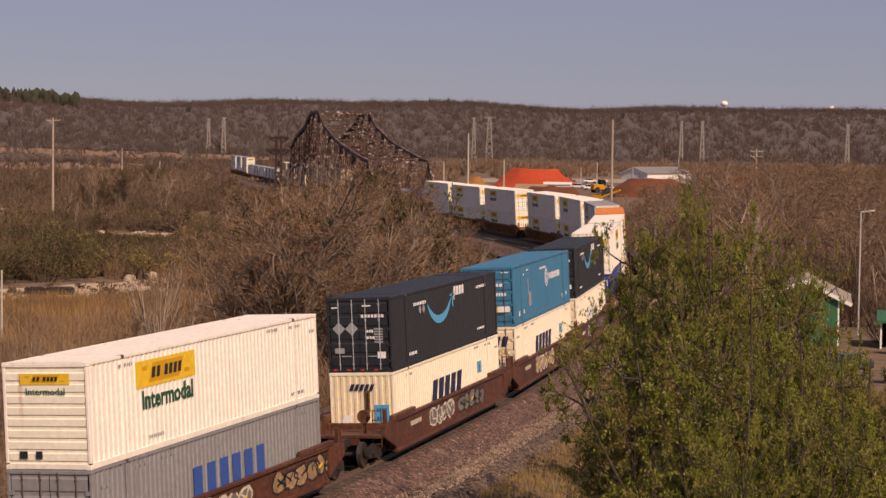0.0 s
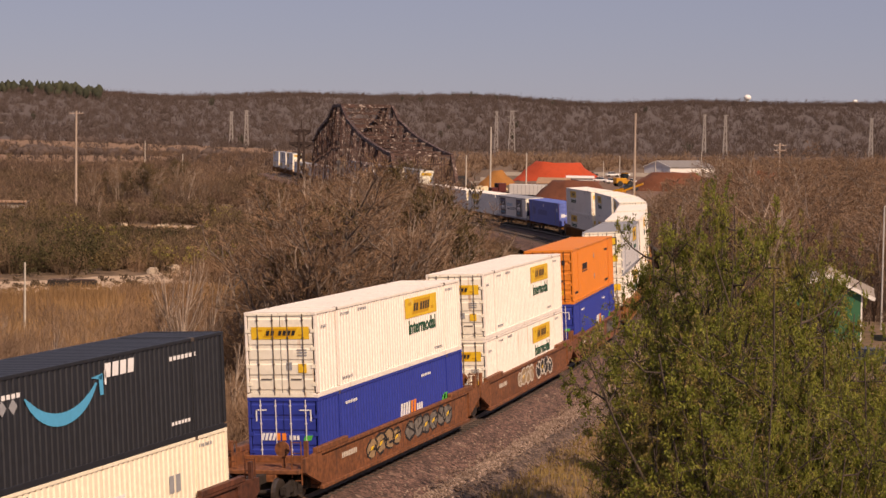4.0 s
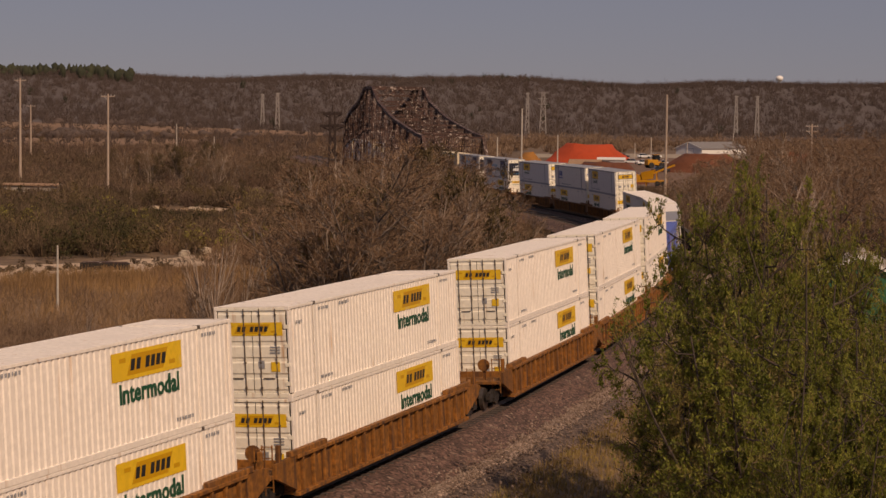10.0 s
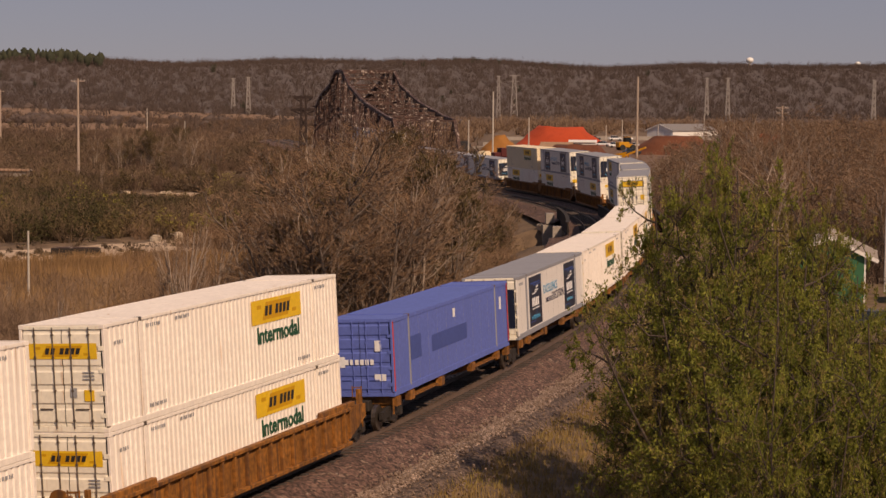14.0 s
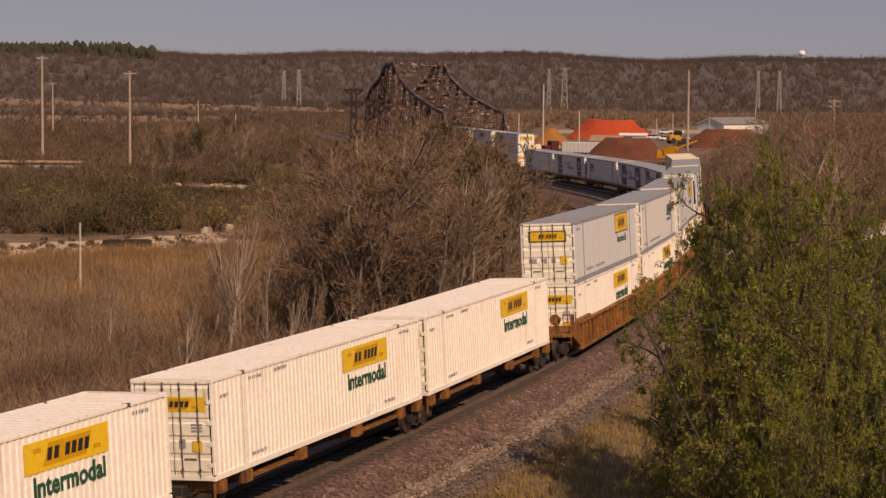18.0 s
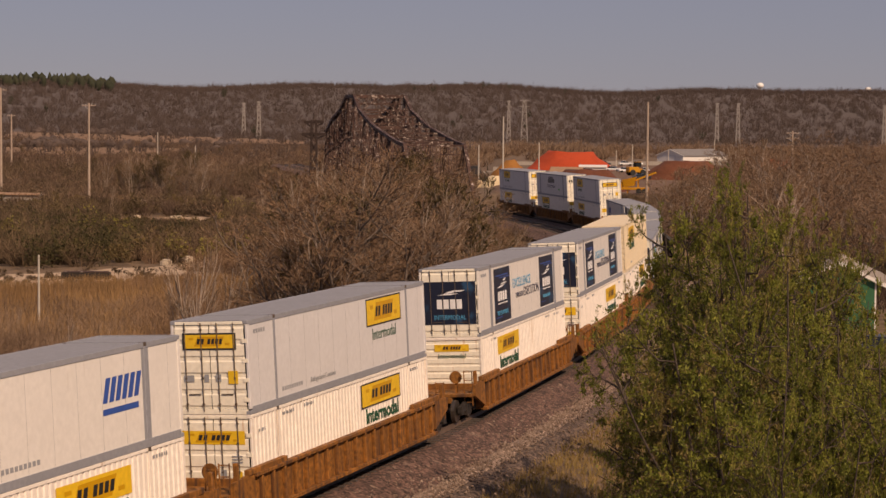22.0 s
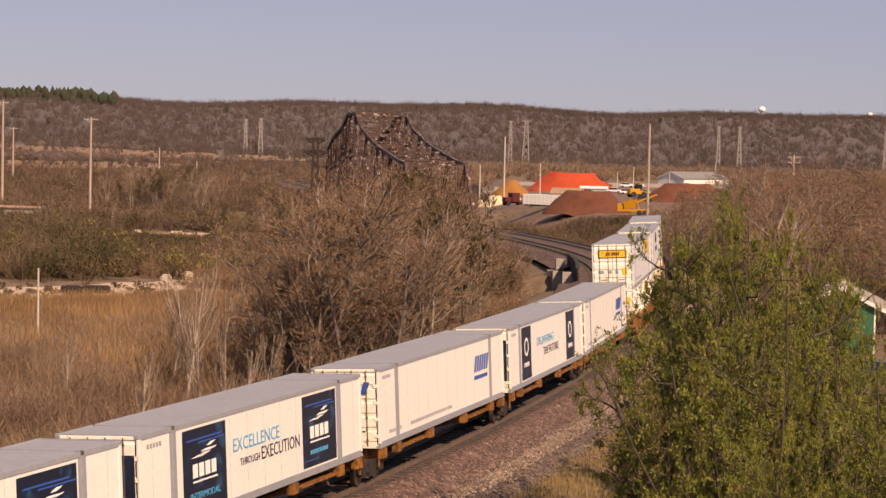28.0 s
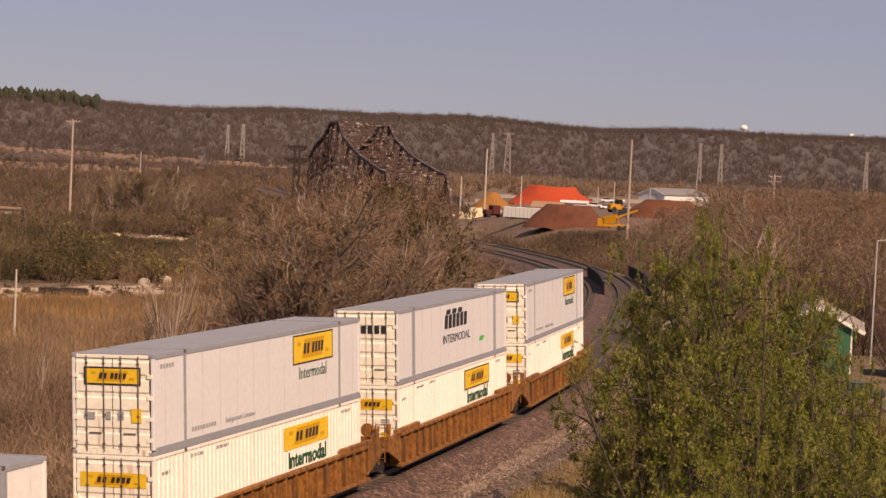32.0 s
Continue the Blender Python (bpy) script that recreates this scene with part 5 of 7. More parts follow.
    for s in (276, 358.5, 402):
        bm = bmesh.new()
        pts = [beside(s - 2.0, -9.5, -9.0), beside(s - 2.0, 5.5, -9.0), beside(s + 2.0, 5.5, -9.0), beside(s + 2.0, -9.5, -9.0)]
        plate(bm, pts, (0, 0, 1), 7.0)
        part("pier", bm, M_CONCRETE, b, "weathered stone pier")


truss_bridge()


M_TOWERRUST = mat("dark_rusty_tower_steel", (0.035, 0.019, 0.015), 0.8, 0.0, grain=0.2, stain=(0.09, 0.04, 0.025), stain_amount=0.3)


def cross_arm_tower():
    """A dark line tower by the far end of the bridge."""
    t = thing("line_tower", "dark rusty line tower with two wide cross arms", "tower")
    x, y = -26.8, 400.0
    g = land_at(x, y)
    for sx in (-0.5, 0.5):
        for sy in (-0.5, 0.5):
            part("leg", beam(bmesh.new(), (x + sx * 1.6, y + sy * 1.6, g - 0.2), (x + sx * 0.9, y + sy * 0.9, 12.4), 0.4), M_TOWERRUST, t)
    for i in range(7):
        z = g + 1 + i * 2.4
        for sy in (-0.6, 0.6):
            part("brace", beam(bmesh.new(), (x - 0.65, y + sy, z), (x + 0.65, y + sy, z + 2.2), 0.28), M_TOWERRUST, t)
            part("brace", beam(bmesh.new(), (x + 0.65, y + sy, z), (x - 0.65, y + sy, z + 2.2), 0.28), M_TOWERRUST, t)
    for z, w in ((9.4, 2.5), (11.9, 2.0)):
        bm = bmesh.new()
        beam(bm, (x - w, y, z), (x + w, y, z + 0.1), 0.8, 0.55)
        beam(bm, (x - w, y, z), (x - 0.3, y, z - 1.0), 0.25)
        beam(bm, (x + w, y, z), (x + 0.3, y, z - 1.0), 0.25)
        part("cross_arm", bm, M_TOWERRUST, t)
        for k in range(5):
            u = x - w + 0.2 + k * (2 * w - 0.4) / 4
            part("insulator", tube(bmesh.new(), (u, y, z + 0.15), (u, y, z + 0.5), 0.12, 0.06, 6), M_TOWERRUST, t)
    part("mast", tube(bmesh.new(), (x, y, 12.3), (x, y, 14.4), 0.1, 0.06, 6), M_TOWERRUST, t)


cross_arm_tower()
# ---- poles, towers, the yard ----
M_POLE = mat("weathered_pole_wood", (0.44, 0.34, 0.27), 0.85, grain=0.12, stain=(0.15, 0.1, 0.08), stain_amount=0.3, streak=True)
M_GALV = mat("galvanised_steel", (0.5, 0.48, 0.47), 0.6, 0.2, grain=0.08)
# Pylon steel toned down to a grey that has far haze in it.
M_PYLON = mat("hazy_pylon_steel", (0.30, 0.27, 0.25), 0.7, grain=0.08)
M_PALEPOLE = mat("pale_concrete_pole", (0.50, 0.45, 0.39), 0.8, grain=0.08)


def utility_pole(x, y, top, arms=1, material=M_POLE, r=0.2, label="weathered wooden utility pole with a cross arm"):
    p = thing("utility_pole", label, "pole", "poles beside the line")
    g = land_at(x, y)
    part("pole", tube(bmesh.new(), (x, y, g - 0.3), (x, y, top), r, r * 0.65, 8), material, p)
    for k in range(arms):
        z = top - 0.5 - 1.1 * k
        part("cross_arm", beam(bmesh.new(), (x - 1.3, y, z), (x + 1.3, y, z), 0.16), M_POLE, p)
        for u in (-1.2, -0.6, 0.6, 1.2):
            part("insulator", tube(bmesh.new(), (x + u, y, z + 0.05), (x + u, y, z + 0.35), 0.07, 0.04, 6), M_GALV, p)
        part("brace", beam(bmesh.new(), (x - 0.8, y, z - 0.05), (x, y, z - 0.8), 0.07), M_GALV, p)
    return p


utility_pole(-67.8, 373, 15.2, 1, r=0.26)
utility_pole(-97.5, 430, 18.8, 1, r=0.3)
utility_pole(-141, 637, 13.4, 1, r=0.3)
utility_pole(34.1, 330, 15.9, 0, r=0.24, label="tall weathered wooden utility pole")
utility_pole(74.5, 420, 11.0, 2, r=0.24)
for x, y, top, r in ((9.0, 520, 6.2, 0.22), (15.6, 525, 13.8, 0.26), (25.0, 520, 7.0, 0.2), (49.0, 560, 4.6, 0.16), (53.6, 560, 6.2, 0.17), (66.0, 430, 2.0, 0.2), (88, 640, 7.0, 0.18), (95, 640, 3.5, 0.18), (73, 640, 3.8, 0.16), (-79, 620, 4.0, 0.2), (-132, 900, 6, 0.25)):
    utility_pole(x, y, top, 0, M_PALEPOLE, r, "plain pale pole without arms")
utility_pole(-32.4, 156, 1.35, 0, M_PALEPOLE, 0.11, "thin pale pole in the dry grass")
utility_pole(-18.9, 262, -0.6, 0, M_PALEPOLE, 0.14, "short pale post in scrub")


def street_lamp(x, y, top):
    p = thing("street_lamp", "slim grey street lamp with a short arm", "lamp post")
    g = land_at(x, y)
    part("pole", tube(bmesh.new(), (x, y, g - 0.2), (x, y, top), 0.09, 0.06, 8), M_GALV, p)
    part("arm", tube(bmesh.new(), (x, y, top), (x + 0.9, y, top + 0.12), 0.05, 0.04, 6), M_GALV, p)
    part("lamp_head", bevelled(0.03, (x + 0.7, x + 1.25, y - 0.12, y + 0.12, top + 0.06, top + 0.2)), M_GALV, p)


street_lamp(40.8, 176, 6.2)


def lattice_tower(x, y, top, w):
    t = thing("power_pylon", "pale galvanised steel power line tower", "pylon", "power line towers")
    g = land_at(x, y)
    h = top - g
    for sx in (-1, 1):
        for sy in (-1, 1):
            part("leg", beam(bmesh.new(), (x + sx * w, y + sy * w, g - 0.5), (x + sx * w * 0.35, y + sy * w * 0.35, top), 0.45), M_PYLON, t)
    k = 7
    for i in range(k):
        f0, f1 = i / k, (i + 1) / k
        a, c = w * (1 - 0.65 * f0), w * (1 - 0.65 * f1)
        for s in (-1, 1):
            part("brace", beam(bmesh.new(), (x - s * a, y - a, g + h * f0), (x + s * c, y - c, g + h * f1), 0.32), M_PYLON, t)
    for f in (0.74, 0.86, 0.98):
        part("cross_arm", beam(bmesh.new(), (x - w * 1.3, y, g + h * f), (x + w * 1.3, y, g + h * f), 0.4), M_PYLON, t)


for x, y, top, w in ((56.5, 1400, 28.3, 2.6), (-133.1, 1400, 25.5, 1.6), (209.1, 1400, 27.5, 1.5), (48, 1480, 28.5, 1.5), (-149, 1450, 25, 1.4), (201, 1450, 28, 1.4), (318, 1420, 27, 1.5)):
    lattice_tower(x, y, top, w)


def mound(name, x, y, rx, ry, h, color, label, grain=0.12, flat=0.0, lift=0.0):
    m = mat(name + "_soil", color, 0.95, grain=grain, scale=0.6, bump=0.6, bump_scale=3, stain=tuple(c * 0.6 for c in color), stain_amount=0.35, streak=False)
    g = land_at(x, y) + lift
    verts, faces = [], []
    n, k = 40, 14
    for j in range(k + 1):
        f = j / k
        for i in range(n):
            a = i * math.tau / n
            q = 1 - f * (1 - flat)
            wob = 1 + 0.13 * noise.noise((math.cos(a) * 1.5 + x, math.sin(a) * 1.5, f * 2))
            z = g - 0.4 + (h + 0.4) * (f ** 0.92) + 0.12 * h * noise.noise((math.cos(a) * q * 3 + x, math.sin(a) * q * 3, 5))
            verts.append((x + rx * q * wob * math.cos(a), y + ry * q * wob * math.sin(a), z))
    for j in range(k):
        for i in range(n):
            faces.append((j * n + i, j * n + (i + 1) % n, (j + 1) * n + (i + 1) % n, (j + 1) * n + i))
    faces.append(tuple(k * n + i for i in range(n)))
    ob = raw(name, verts, faces, m)
    ob.data.polygons.foreach_set("use_smooth", [True] * len(faces))
    return tagged(ob, label, "soil pile", "soil piles in the yard")


mound("soil_mound", 28.5, 392, 9.0, 6, 4.3, (0.13, 0.042, 0.022), "large dark red-brown soil pile", flat=0.5)
mound("mulch_mound", 36.5, 570, 13, 8, 5.0, (0.42, 0.055, 0.018), "large bright red mulch pile", 0.06, 0.52, 0.6)
mound("mulch_mound", 18.3, 545, 5.8, 5, 4.4, (0.30, 0.125, 0.03), "tan orange mulch pile in the yard", 0.08, 0.22, 0.3)
mound("mulch_mound", 8.0, 560, 6.0, 5, 4.6, (0.02, 0.018, 0.018), "black mulch pile in the yard", 0.1, 0.25)
mound("soil_mound", 58, 470, 11, 7, 4.6, (0.15, 0.05, 0.025), "long dark red-brown soil pile", flat=0.5)
mound("soil_mound", 79, 480, 15, 7, 5.0, (0.16, 0.055, 0.028), "long dark red-brown soil pile", flat=0.5)
mound("sand_heap", 9.2, 505, 2.2, 2, 1.8, (0.5, 0.38, 0.24), "small pale sand heap", flat=0.3)
mound("sand_heap", 12.8, 500, 3.4, 2.4, 2.6, (0.62, 0.5, 0.33), "pale sand heap in the yard", flat=0.4)
mound("sand_heap", 17.5, 500, 2.6, 2, 2.2, (0.5, 0.36, 0.2), "small pale sand heap", flat=0.3)

M_WALLWHITE = mat("white_metal_cladding", (0.74, 0.72, 0.68), 0.55, grain=0.04, stain=(0.45, 0.4, 0.35), stain_amount=0.2, streak=True)
M_ROOFDARK = mat("grey_metal_roof", (0.22, 0.205, 0.195), 0.6, grain=0.08)
M_ROOFTAN = mat("tan_shingle_roof", (0.34, 0.21, 0.13), 0.85, grain=0.12)
M_ROOFPALE = mat("weathered_tan_metal_roof", (0.30, 0.25, 0.20), 0.6, grain=0.08, stain=(0.25, 0.2, 0.16), stain_amount=0.3)
M_GREENWALL = mat("green_metal_cladding", (0.025, 0.13, 0.06), 0.55, grain=0.06, stain=(0.02, 0.08, 0.04), stain_amount=0.2, streak=True)
M_TRIM = mat("white_trim_paint", (0.78, 0.76, 0.72), 0.5, grain=0.04)
M_GLASS = mat("dark_window_glass", (0.02, 0.025, 0.03), 0.1, grain=0.1)
M_MACHINE = mat("yellow_machine_paint", (0.55, 0.25, 0.012), 0.5, grain=0.1, stain=(0.2, 0.09, 0.02), stain_amount=0.3)
M_TYRE = mat("tyre_rubber", (0.02, 0.02, 0.02), 0.8, grain=0.1)
M_REDPAINT = mat("red_cab_paint", (0.085, 0.012, 0.01), 0.5, grain=0.08)


def gabled(name, label, x, y, length, depth, wall, rise, yaw, walls, roof, trim, doors=(), windows=(), category="building", eave=0.4):
    """A gabled building; its gables look along local -y and +y; origin at the floor's middle."""
    g = land_at(x, y)
    h = thing(name, label, category, at=pose(x, y, g, 0, 0, yaw))
    w, d = length / 2, depth / 2
    for s in (-1, 1):
        xa, xb = sorted((s * (w - 0.2), s * w))
        part("side_wall", boxes((xa, xb, -d, d, -0.5, wall)), walls, h)
        bm = bmesh.new()
        plate(bm, [(-w + 0.2, s * d, -0.5), (w - 0.2, s * d, -0.5), (w - 0.2, s * d, wall), (0, s * d, wall + rise * 0.98), (-w + 0.2, s * d, wall)], (0, -s, 0), 0.2)
        bmesh.ops.recalc_face_normals(bm, faces=bm.faces)
        part("gable_wall", bm, walls, h)
        bm = bmesh.new()
        plate(bm, [(0, -d - 0.35, wall + rise), (s * (w + eave), -d - 0.35, wall - eave * rise / w), (s * (w + eave), d + 0.35, wall - eave * rise / w), (0, d + 0.35, wall + rise)], (0, 0, 1), 0.14)
        bmesh.ops.recalc_face_normals(bm, faces=bm.faces)
        part("roof", bm, roof, h)
        for e in (-1, 1):
            bm = beam(bmesh.new(), (0, e * (d + 0.37), wall + rise - 0.02), (s * (w + eave), e * (d + 0.37), wall - eave * rise / w - 0.02), 0.06, 0.3)
            part("verge_trim", bm, trim, h)
        for e in (-1, 1):
            part("corner_trim", boxes((*sorted((s * (w - 0.12), s * (w + 0.02))), *sorted((e * (d + 0.01), e * (d - 0.12))), -0.4, wall)), trim, h)
    for u, z0, z1, half, side in doors:
        yy = -d - 0.03
        part("door", boxes((u - half, u + half, yy, yy + 0.05, z0, z1)), trim, h)
        part("door_frame", boxes((u - half - 0.12, u - half, yy - 0.02, yy + 0.05, z0, z1 + 0.12), (u + half, u + half + 0.12, yy - 0.02, yy + 0.05, z0, z1 + 0.12), (u - half, u + half, yy - 0.02, yy + 0.05, z1, z1 + 0.12)), M_GREYINK, h)
    for u, z0, z1, half, s in windows:
        xx = s * (w + 0.01)
        win = part("window", boxes((*sorted((xx, xx + s * 0.04)), u - half, u + half, z0, z1)), M_GLASS, h)
        part("window_frame", boxes((*sorted((xx, xx + s * 0.07)), u - half - 0.08, u - half, z0, z1), (*sorted((xx, xx + s * 0.07)), u + half, u + half + 0.08, z0, z1), (*sorted((xx, xx + s * 0.07)), u - half - 0.08, u + half + 0.08, z1, z1 + 0.08)), trim, win)
    return h


gabled("shed", "green metal shed with white trim and a grey-tan roof", 34.6, 170, 6.0, 10, 4.0, 1.42, -12, M_GREENWALL, M_ROOFPALE, M_TRIM, eave=1.05)
bpy.data.objects["shed"].location.z = -4.75
gabled("warehouse", "long white metal warehouse with a grey roof", 84, 664, 11.5, 23, 3.1, 2.0, -48, M_WALLWHITE, M_ROOFDARK, M_TRIM, doors=((0.5, 0, 2.9, 1.6, -1),))
gabled("yard_office", "small white office with a tan roof", 28.2, 450, 5.0, 7.0, 2.1, 1.1, 75, M_WALLWHITE, M_ROOFTAN, M_INK, windows=((-2.4, 0.8, 1.6, 0.5, 1), (0, 0.8, 1.6, 0.5, 1), (2.4, 0.8, 1.6, 0.5, 1)))
gabled("storage_shed", "low white storage shed with dark windows", 38.2, 505, 5.0, 6.5, 2.3, 0.4, 85, M_WALLWHITE, M_WALLWHITE, M_TRIM, windows=((-2.2, 0.7, 1.7, 0.5, 1), (0, 0.7, 1.7, 0.5, 1), (2.2, 0.7, 1.7, 0.6, 1)))
gabled("ruined_shed", "long low pale shed in the scrub", -92.3, 398, 3.0, 20.0, 1.7, 0.25, 88, M_CONCRETE, M_ROOFTAN, M_CONCRETE)


def semi_trailer(x, y, yaw):
    t = thing("semi_trailer", "long white box semi-trailer", "trailer", at=pose(x, y, land_at(x, y) + 0.15, 0, 0, yaw))
    part("box_body", bevelled(0.03, (-5.4, 5.4, -1.28, 1.28, 0.7, 2.9)), M_WALLWHITE, t)
    part("chassis", boxes((-5.2, 5.2, -0.5, 0.5, 0.4, 0.7)), M_BOGIE, t)
    for i in range(12):
        part("rib", boxes((-5.3 + i * 0.95, -5.22 + i * 0.95, -1.31, -1.28, 0.75, 2.85)), M_GALV, t)
    for u in (3.2, 4.4):
        for v in (-1.0, 1.0):
            part("wheel", tube(bmesh.new(), (u, v - 0.25, 0.5), (u, v + 0.25, 0.5), 0.5, n=14), M_TYRE, t)
    part("landing_leg", boxes((-4.2, -4.0, -0.8, -0.65, 0, 0.9), (-4.2, -4.0, 0.65, 0.8, 0, 0.9)), M_GALV, t)


semi_trailer(22.0, 421, -28)


def tractor_truck(x, y, yaw):
    t = thing("truck", "dark red truck cab in the yard", "truck", at=pose(x, y, land_at(x, y) + 0.15, 0, 0, yaw))
    part("cab", bevelled(0.12, (-1.1, 1.0, -1.2, 1.2, 0.9, 3.1)), M_REDPAINT, t)
    part("hood", bevelled(0.12, (-2.8, -1.1, -1.0, 1.0, 0.9, 2.0)), M_REDPAINT, t)
    part("windscreen", boxes((-1.14, -1.09, -1.0, 1.0, 2.1, 2.9)), M_GLASS, t)
    part("chassis", boxes((-2.6, 3.4, -0.5, 0.5, 0.6, 0.9)), M_BOGIE, t)
    for u in (-2.0, 1.6, 2.8):
        for v in (-1.0, 1.0):
            part("wheel", tube(bmesh.new(), (u, v - 0.2, 0.5), (u, v + 0.2, 0.5), 0.5, n=14), M_TYRE, t)


tractor_truck(16.4, 468, 25)


def conveyor(x, y, yaw):
    """A yellow screening plant with a sloping belt."""
    t = thing("screening_plant", "yellow screening plant with a sloping conveyor", "machine", at=pose(x, y, land_at(x, y) + 0.15, 0, 0, yaw))
    part("chassis", bevelled(0.05, (-3.4, 2.8, -0.9, 0.9, 0.7, 1.15)), M_MACHINE, t)
    part("hopper", plate(bmesh.new(), [(-2.2, -1.2, 2.6), (0.4, -1.2, 3.2), (0.1, -0.9, 1.4), (-1.9, -0.9, 1.2)], (0, 1, 0), 2.1), M_MACHINE, t)
    part("belt_frame", beam(bmesh.new(), (-3.6, 0, 1.0), (4.2, 0, 4.1), 1.0, 0.35), M_MACHINE, t)
    part("belt", beam(bmesh.new(), (-3.4, 0, 1.3), (4.1, 0, 4.3), 0.8, 0.08), M_TYRE, t)
    for u, z in ((2.6, 3.3), (0.8, 2.6), (-1.2, 1.6)):
        for v in (-0.6, 0.6):
            part("strut", beam(bmesh.new(), (u, v, 0.0), (u, v, z), 0.14), M_MACHINE, t)
    part("engine_box", bevelled(0.05, (-3.3, -2.2, -0.9, 0.9, 1.15, 2.2)), M_MACHINE, t)
    for u in (1.0, 2.1):
        for v in (-0.95, 0.95):
            part("wheel", tube(bmesh.new(), (u, v - 0.18, 0.5), (u, v + 0.18, 0.5), 0.5, n=12), M_TYRE, t)


conveyor(36.5, 377, -12)


def loader(x, y, yaw):
    t = thing("wheel_loader", "yellow wheel loader beside soil piles", "machine", at=pose(x, y, land_at(x, y) + 0.15, 0, 0, yaw))
    part("body", bevelled(0.1, (-2.6, 0.3, -1.1, 1.1, 0.8, 2.2)), M_MACHINE, t)
    part("cab", bevelled(0.08, (-0.6, 0.9, -0.8, 0.8, 2.0, 3.4)), M_GLASS, t)
    part("cab_roof", bevelled(0.04, (-0.75, 1.05, -0.9, 0.9, 3.4, 3.52)), M_MACHINE, t)
    part("front_frame", bevelled(0.08, (0.3, 2.2, -0.7, 0.7, 0.7, 1.5)), M_MACHINE, t)
    part("lift_arm", beam(beam(bmesh.new(), (0.8, 0.5, 1.7), (3.0, 0.5, 0.7), 0.25), (0.8, -0.5, 1.7), (3.0, -0.5, 0.7), 0.25), M_MACHINE, t)
    part("bucket", plate(bmesh.new(), [(2.9, -1.4, 0.2), (3.9, -1.4, 0.2), (3.7, -1.4, 0.5), (3.1, -1.4, 1.3), (2.9, -1.4, 1.2)], (0, 1, 0), 2.8), M_MACHINE, t)
    for u in (-1.6, 1.4):
        for v in (-1.0, 1.0):
            part("wheel", tube(bmesh.new(), (u, v - 0.3, 0.75), (u, v + 0.3, 0.75), 0.75, n=16), M_TYRE, t)


loader(49.5, 505, 20)


def parked_car(x, y, yaw, paint, label):
    c = thing("car", label, "car", "parked cars", at=pose(x, y, land_at(x, y) + 0.15, 0, 0, yaw))
    part("body", bevelled(0.12, (-2.2, 2.2, -0.88, 0.88, 0.35, 0.95)), paint, c)
    bm = bmesh.new()
    plate(bm, [(-1.5, -0.78, 0.95), (1.0, -0.78, 0.95), (0.5, -0.7, 1.48), (-1.1, -0.7, 1.48)], (0, 1, 0), 1.5)
    part("cabin", bm, M_GLASS, c)
    part("roof", bevelled(0.04, (-1.05, 0.45, -0.7, 0.75, 1.46, 1.52)), paint, c)
    for u in (-1.4, 1.4):
        for v in (-0.8, 0.8):
            part("wheel", tube(bmesh.new(), (u, v - 0.1, 0.33), (u, v + 0.1, 0.33), 0.33, n=12), M_TYRE, c)


M_CARWHITE = mat("white_car_paint", (0.75, 0.75, 0.74), 0.3, grain=0.03)
M_CARDARK = mat("dark_car_paint", (0.03, 0.035, 0.045), 0.3, grain=0.05)
for i, (x, y, q) in enumerate(((50, 540, 10), (53, 548, 30), (47.5, 552, -20), (56, 545, 80), (46.5, 462, 5), (59, 640, 10), (63, 645, 12), (52, 640, 8))):
    parked_car(x, y, q, M_CARWHITE if i % 3 != 1 else M_CARDARK, "white parked car in the yard" if i % 3 != 1 else "dark parked car in the yard")
parked_car(31.2, 138, 40, M_CARDARK, "dark parked car near the shed")
parked_car(28.0, 147, 30, M_CARWHITE, "white parked car near the shed")
parked_car(33.6, 131, 60, M_CARDARK, "dark parked car near the shed")


def open_shelter(x, y, yaw):
    """A low open-fronted machine shelter beside the green shed."""
    g = land_at(x, y)
    t = thing("open_shelter", "open-fronted machine shelter with a dark green roof", "shelter", at=pose(x, y, g, 0, 0, yaw))
    for u in (-4.0, -1.3, 1.3, 4.0):
        part("post", boxes((u - 0.08, u + 0.08, -2.4, -2.24, -0.3, 2.3)), M_TRIM if u < -2 else M_GIRDER, t)
    # Near-black walls: the dim inside of the shelter is shade in their colour.
    part("back_wall", boxes((-4.0, 4.0, 2.3, 2.4, -0.3, 2.6)), M_GIRDER, t)
    for u in (-4.05, 4.0):
        part("side_wall", boxes((u, u + 0.05, -2.2, 2.3, -0.3, 2.4)), M_GIRDER, t)
    bm = plate(bmesh.new(), [(-4.4, -2.8, 2.3), (4.4, -2.8, 2.3), (4.4, 2.7, 2.75), (-4.4, 2.7, 2.75)], (0, 0, 1), 0.1)
    part("roof", bm, M_GREENWALL, t)
    part("roof_edge", boxes((-4.4, 4.4, -2.86, -2.8, 2.2, 2.42)), M_GREENWALL, t)


open_shelter(44.6, 166, -14)
loader(41.9, 157, 100)


def low_wall():
    w = thing("yard_wall", "long pale concrete wall behind the yard", "wall", kind="structure")
    for i in range(16):
        x = 2 + i * 7.0
        part("wall_panel", boxes((x, x + 6.95, 648, 648.4, land_at(x, 648) - 0.5, land_at(x, 648) + 1.5)), M_CONCRETE, w)


low_wall()


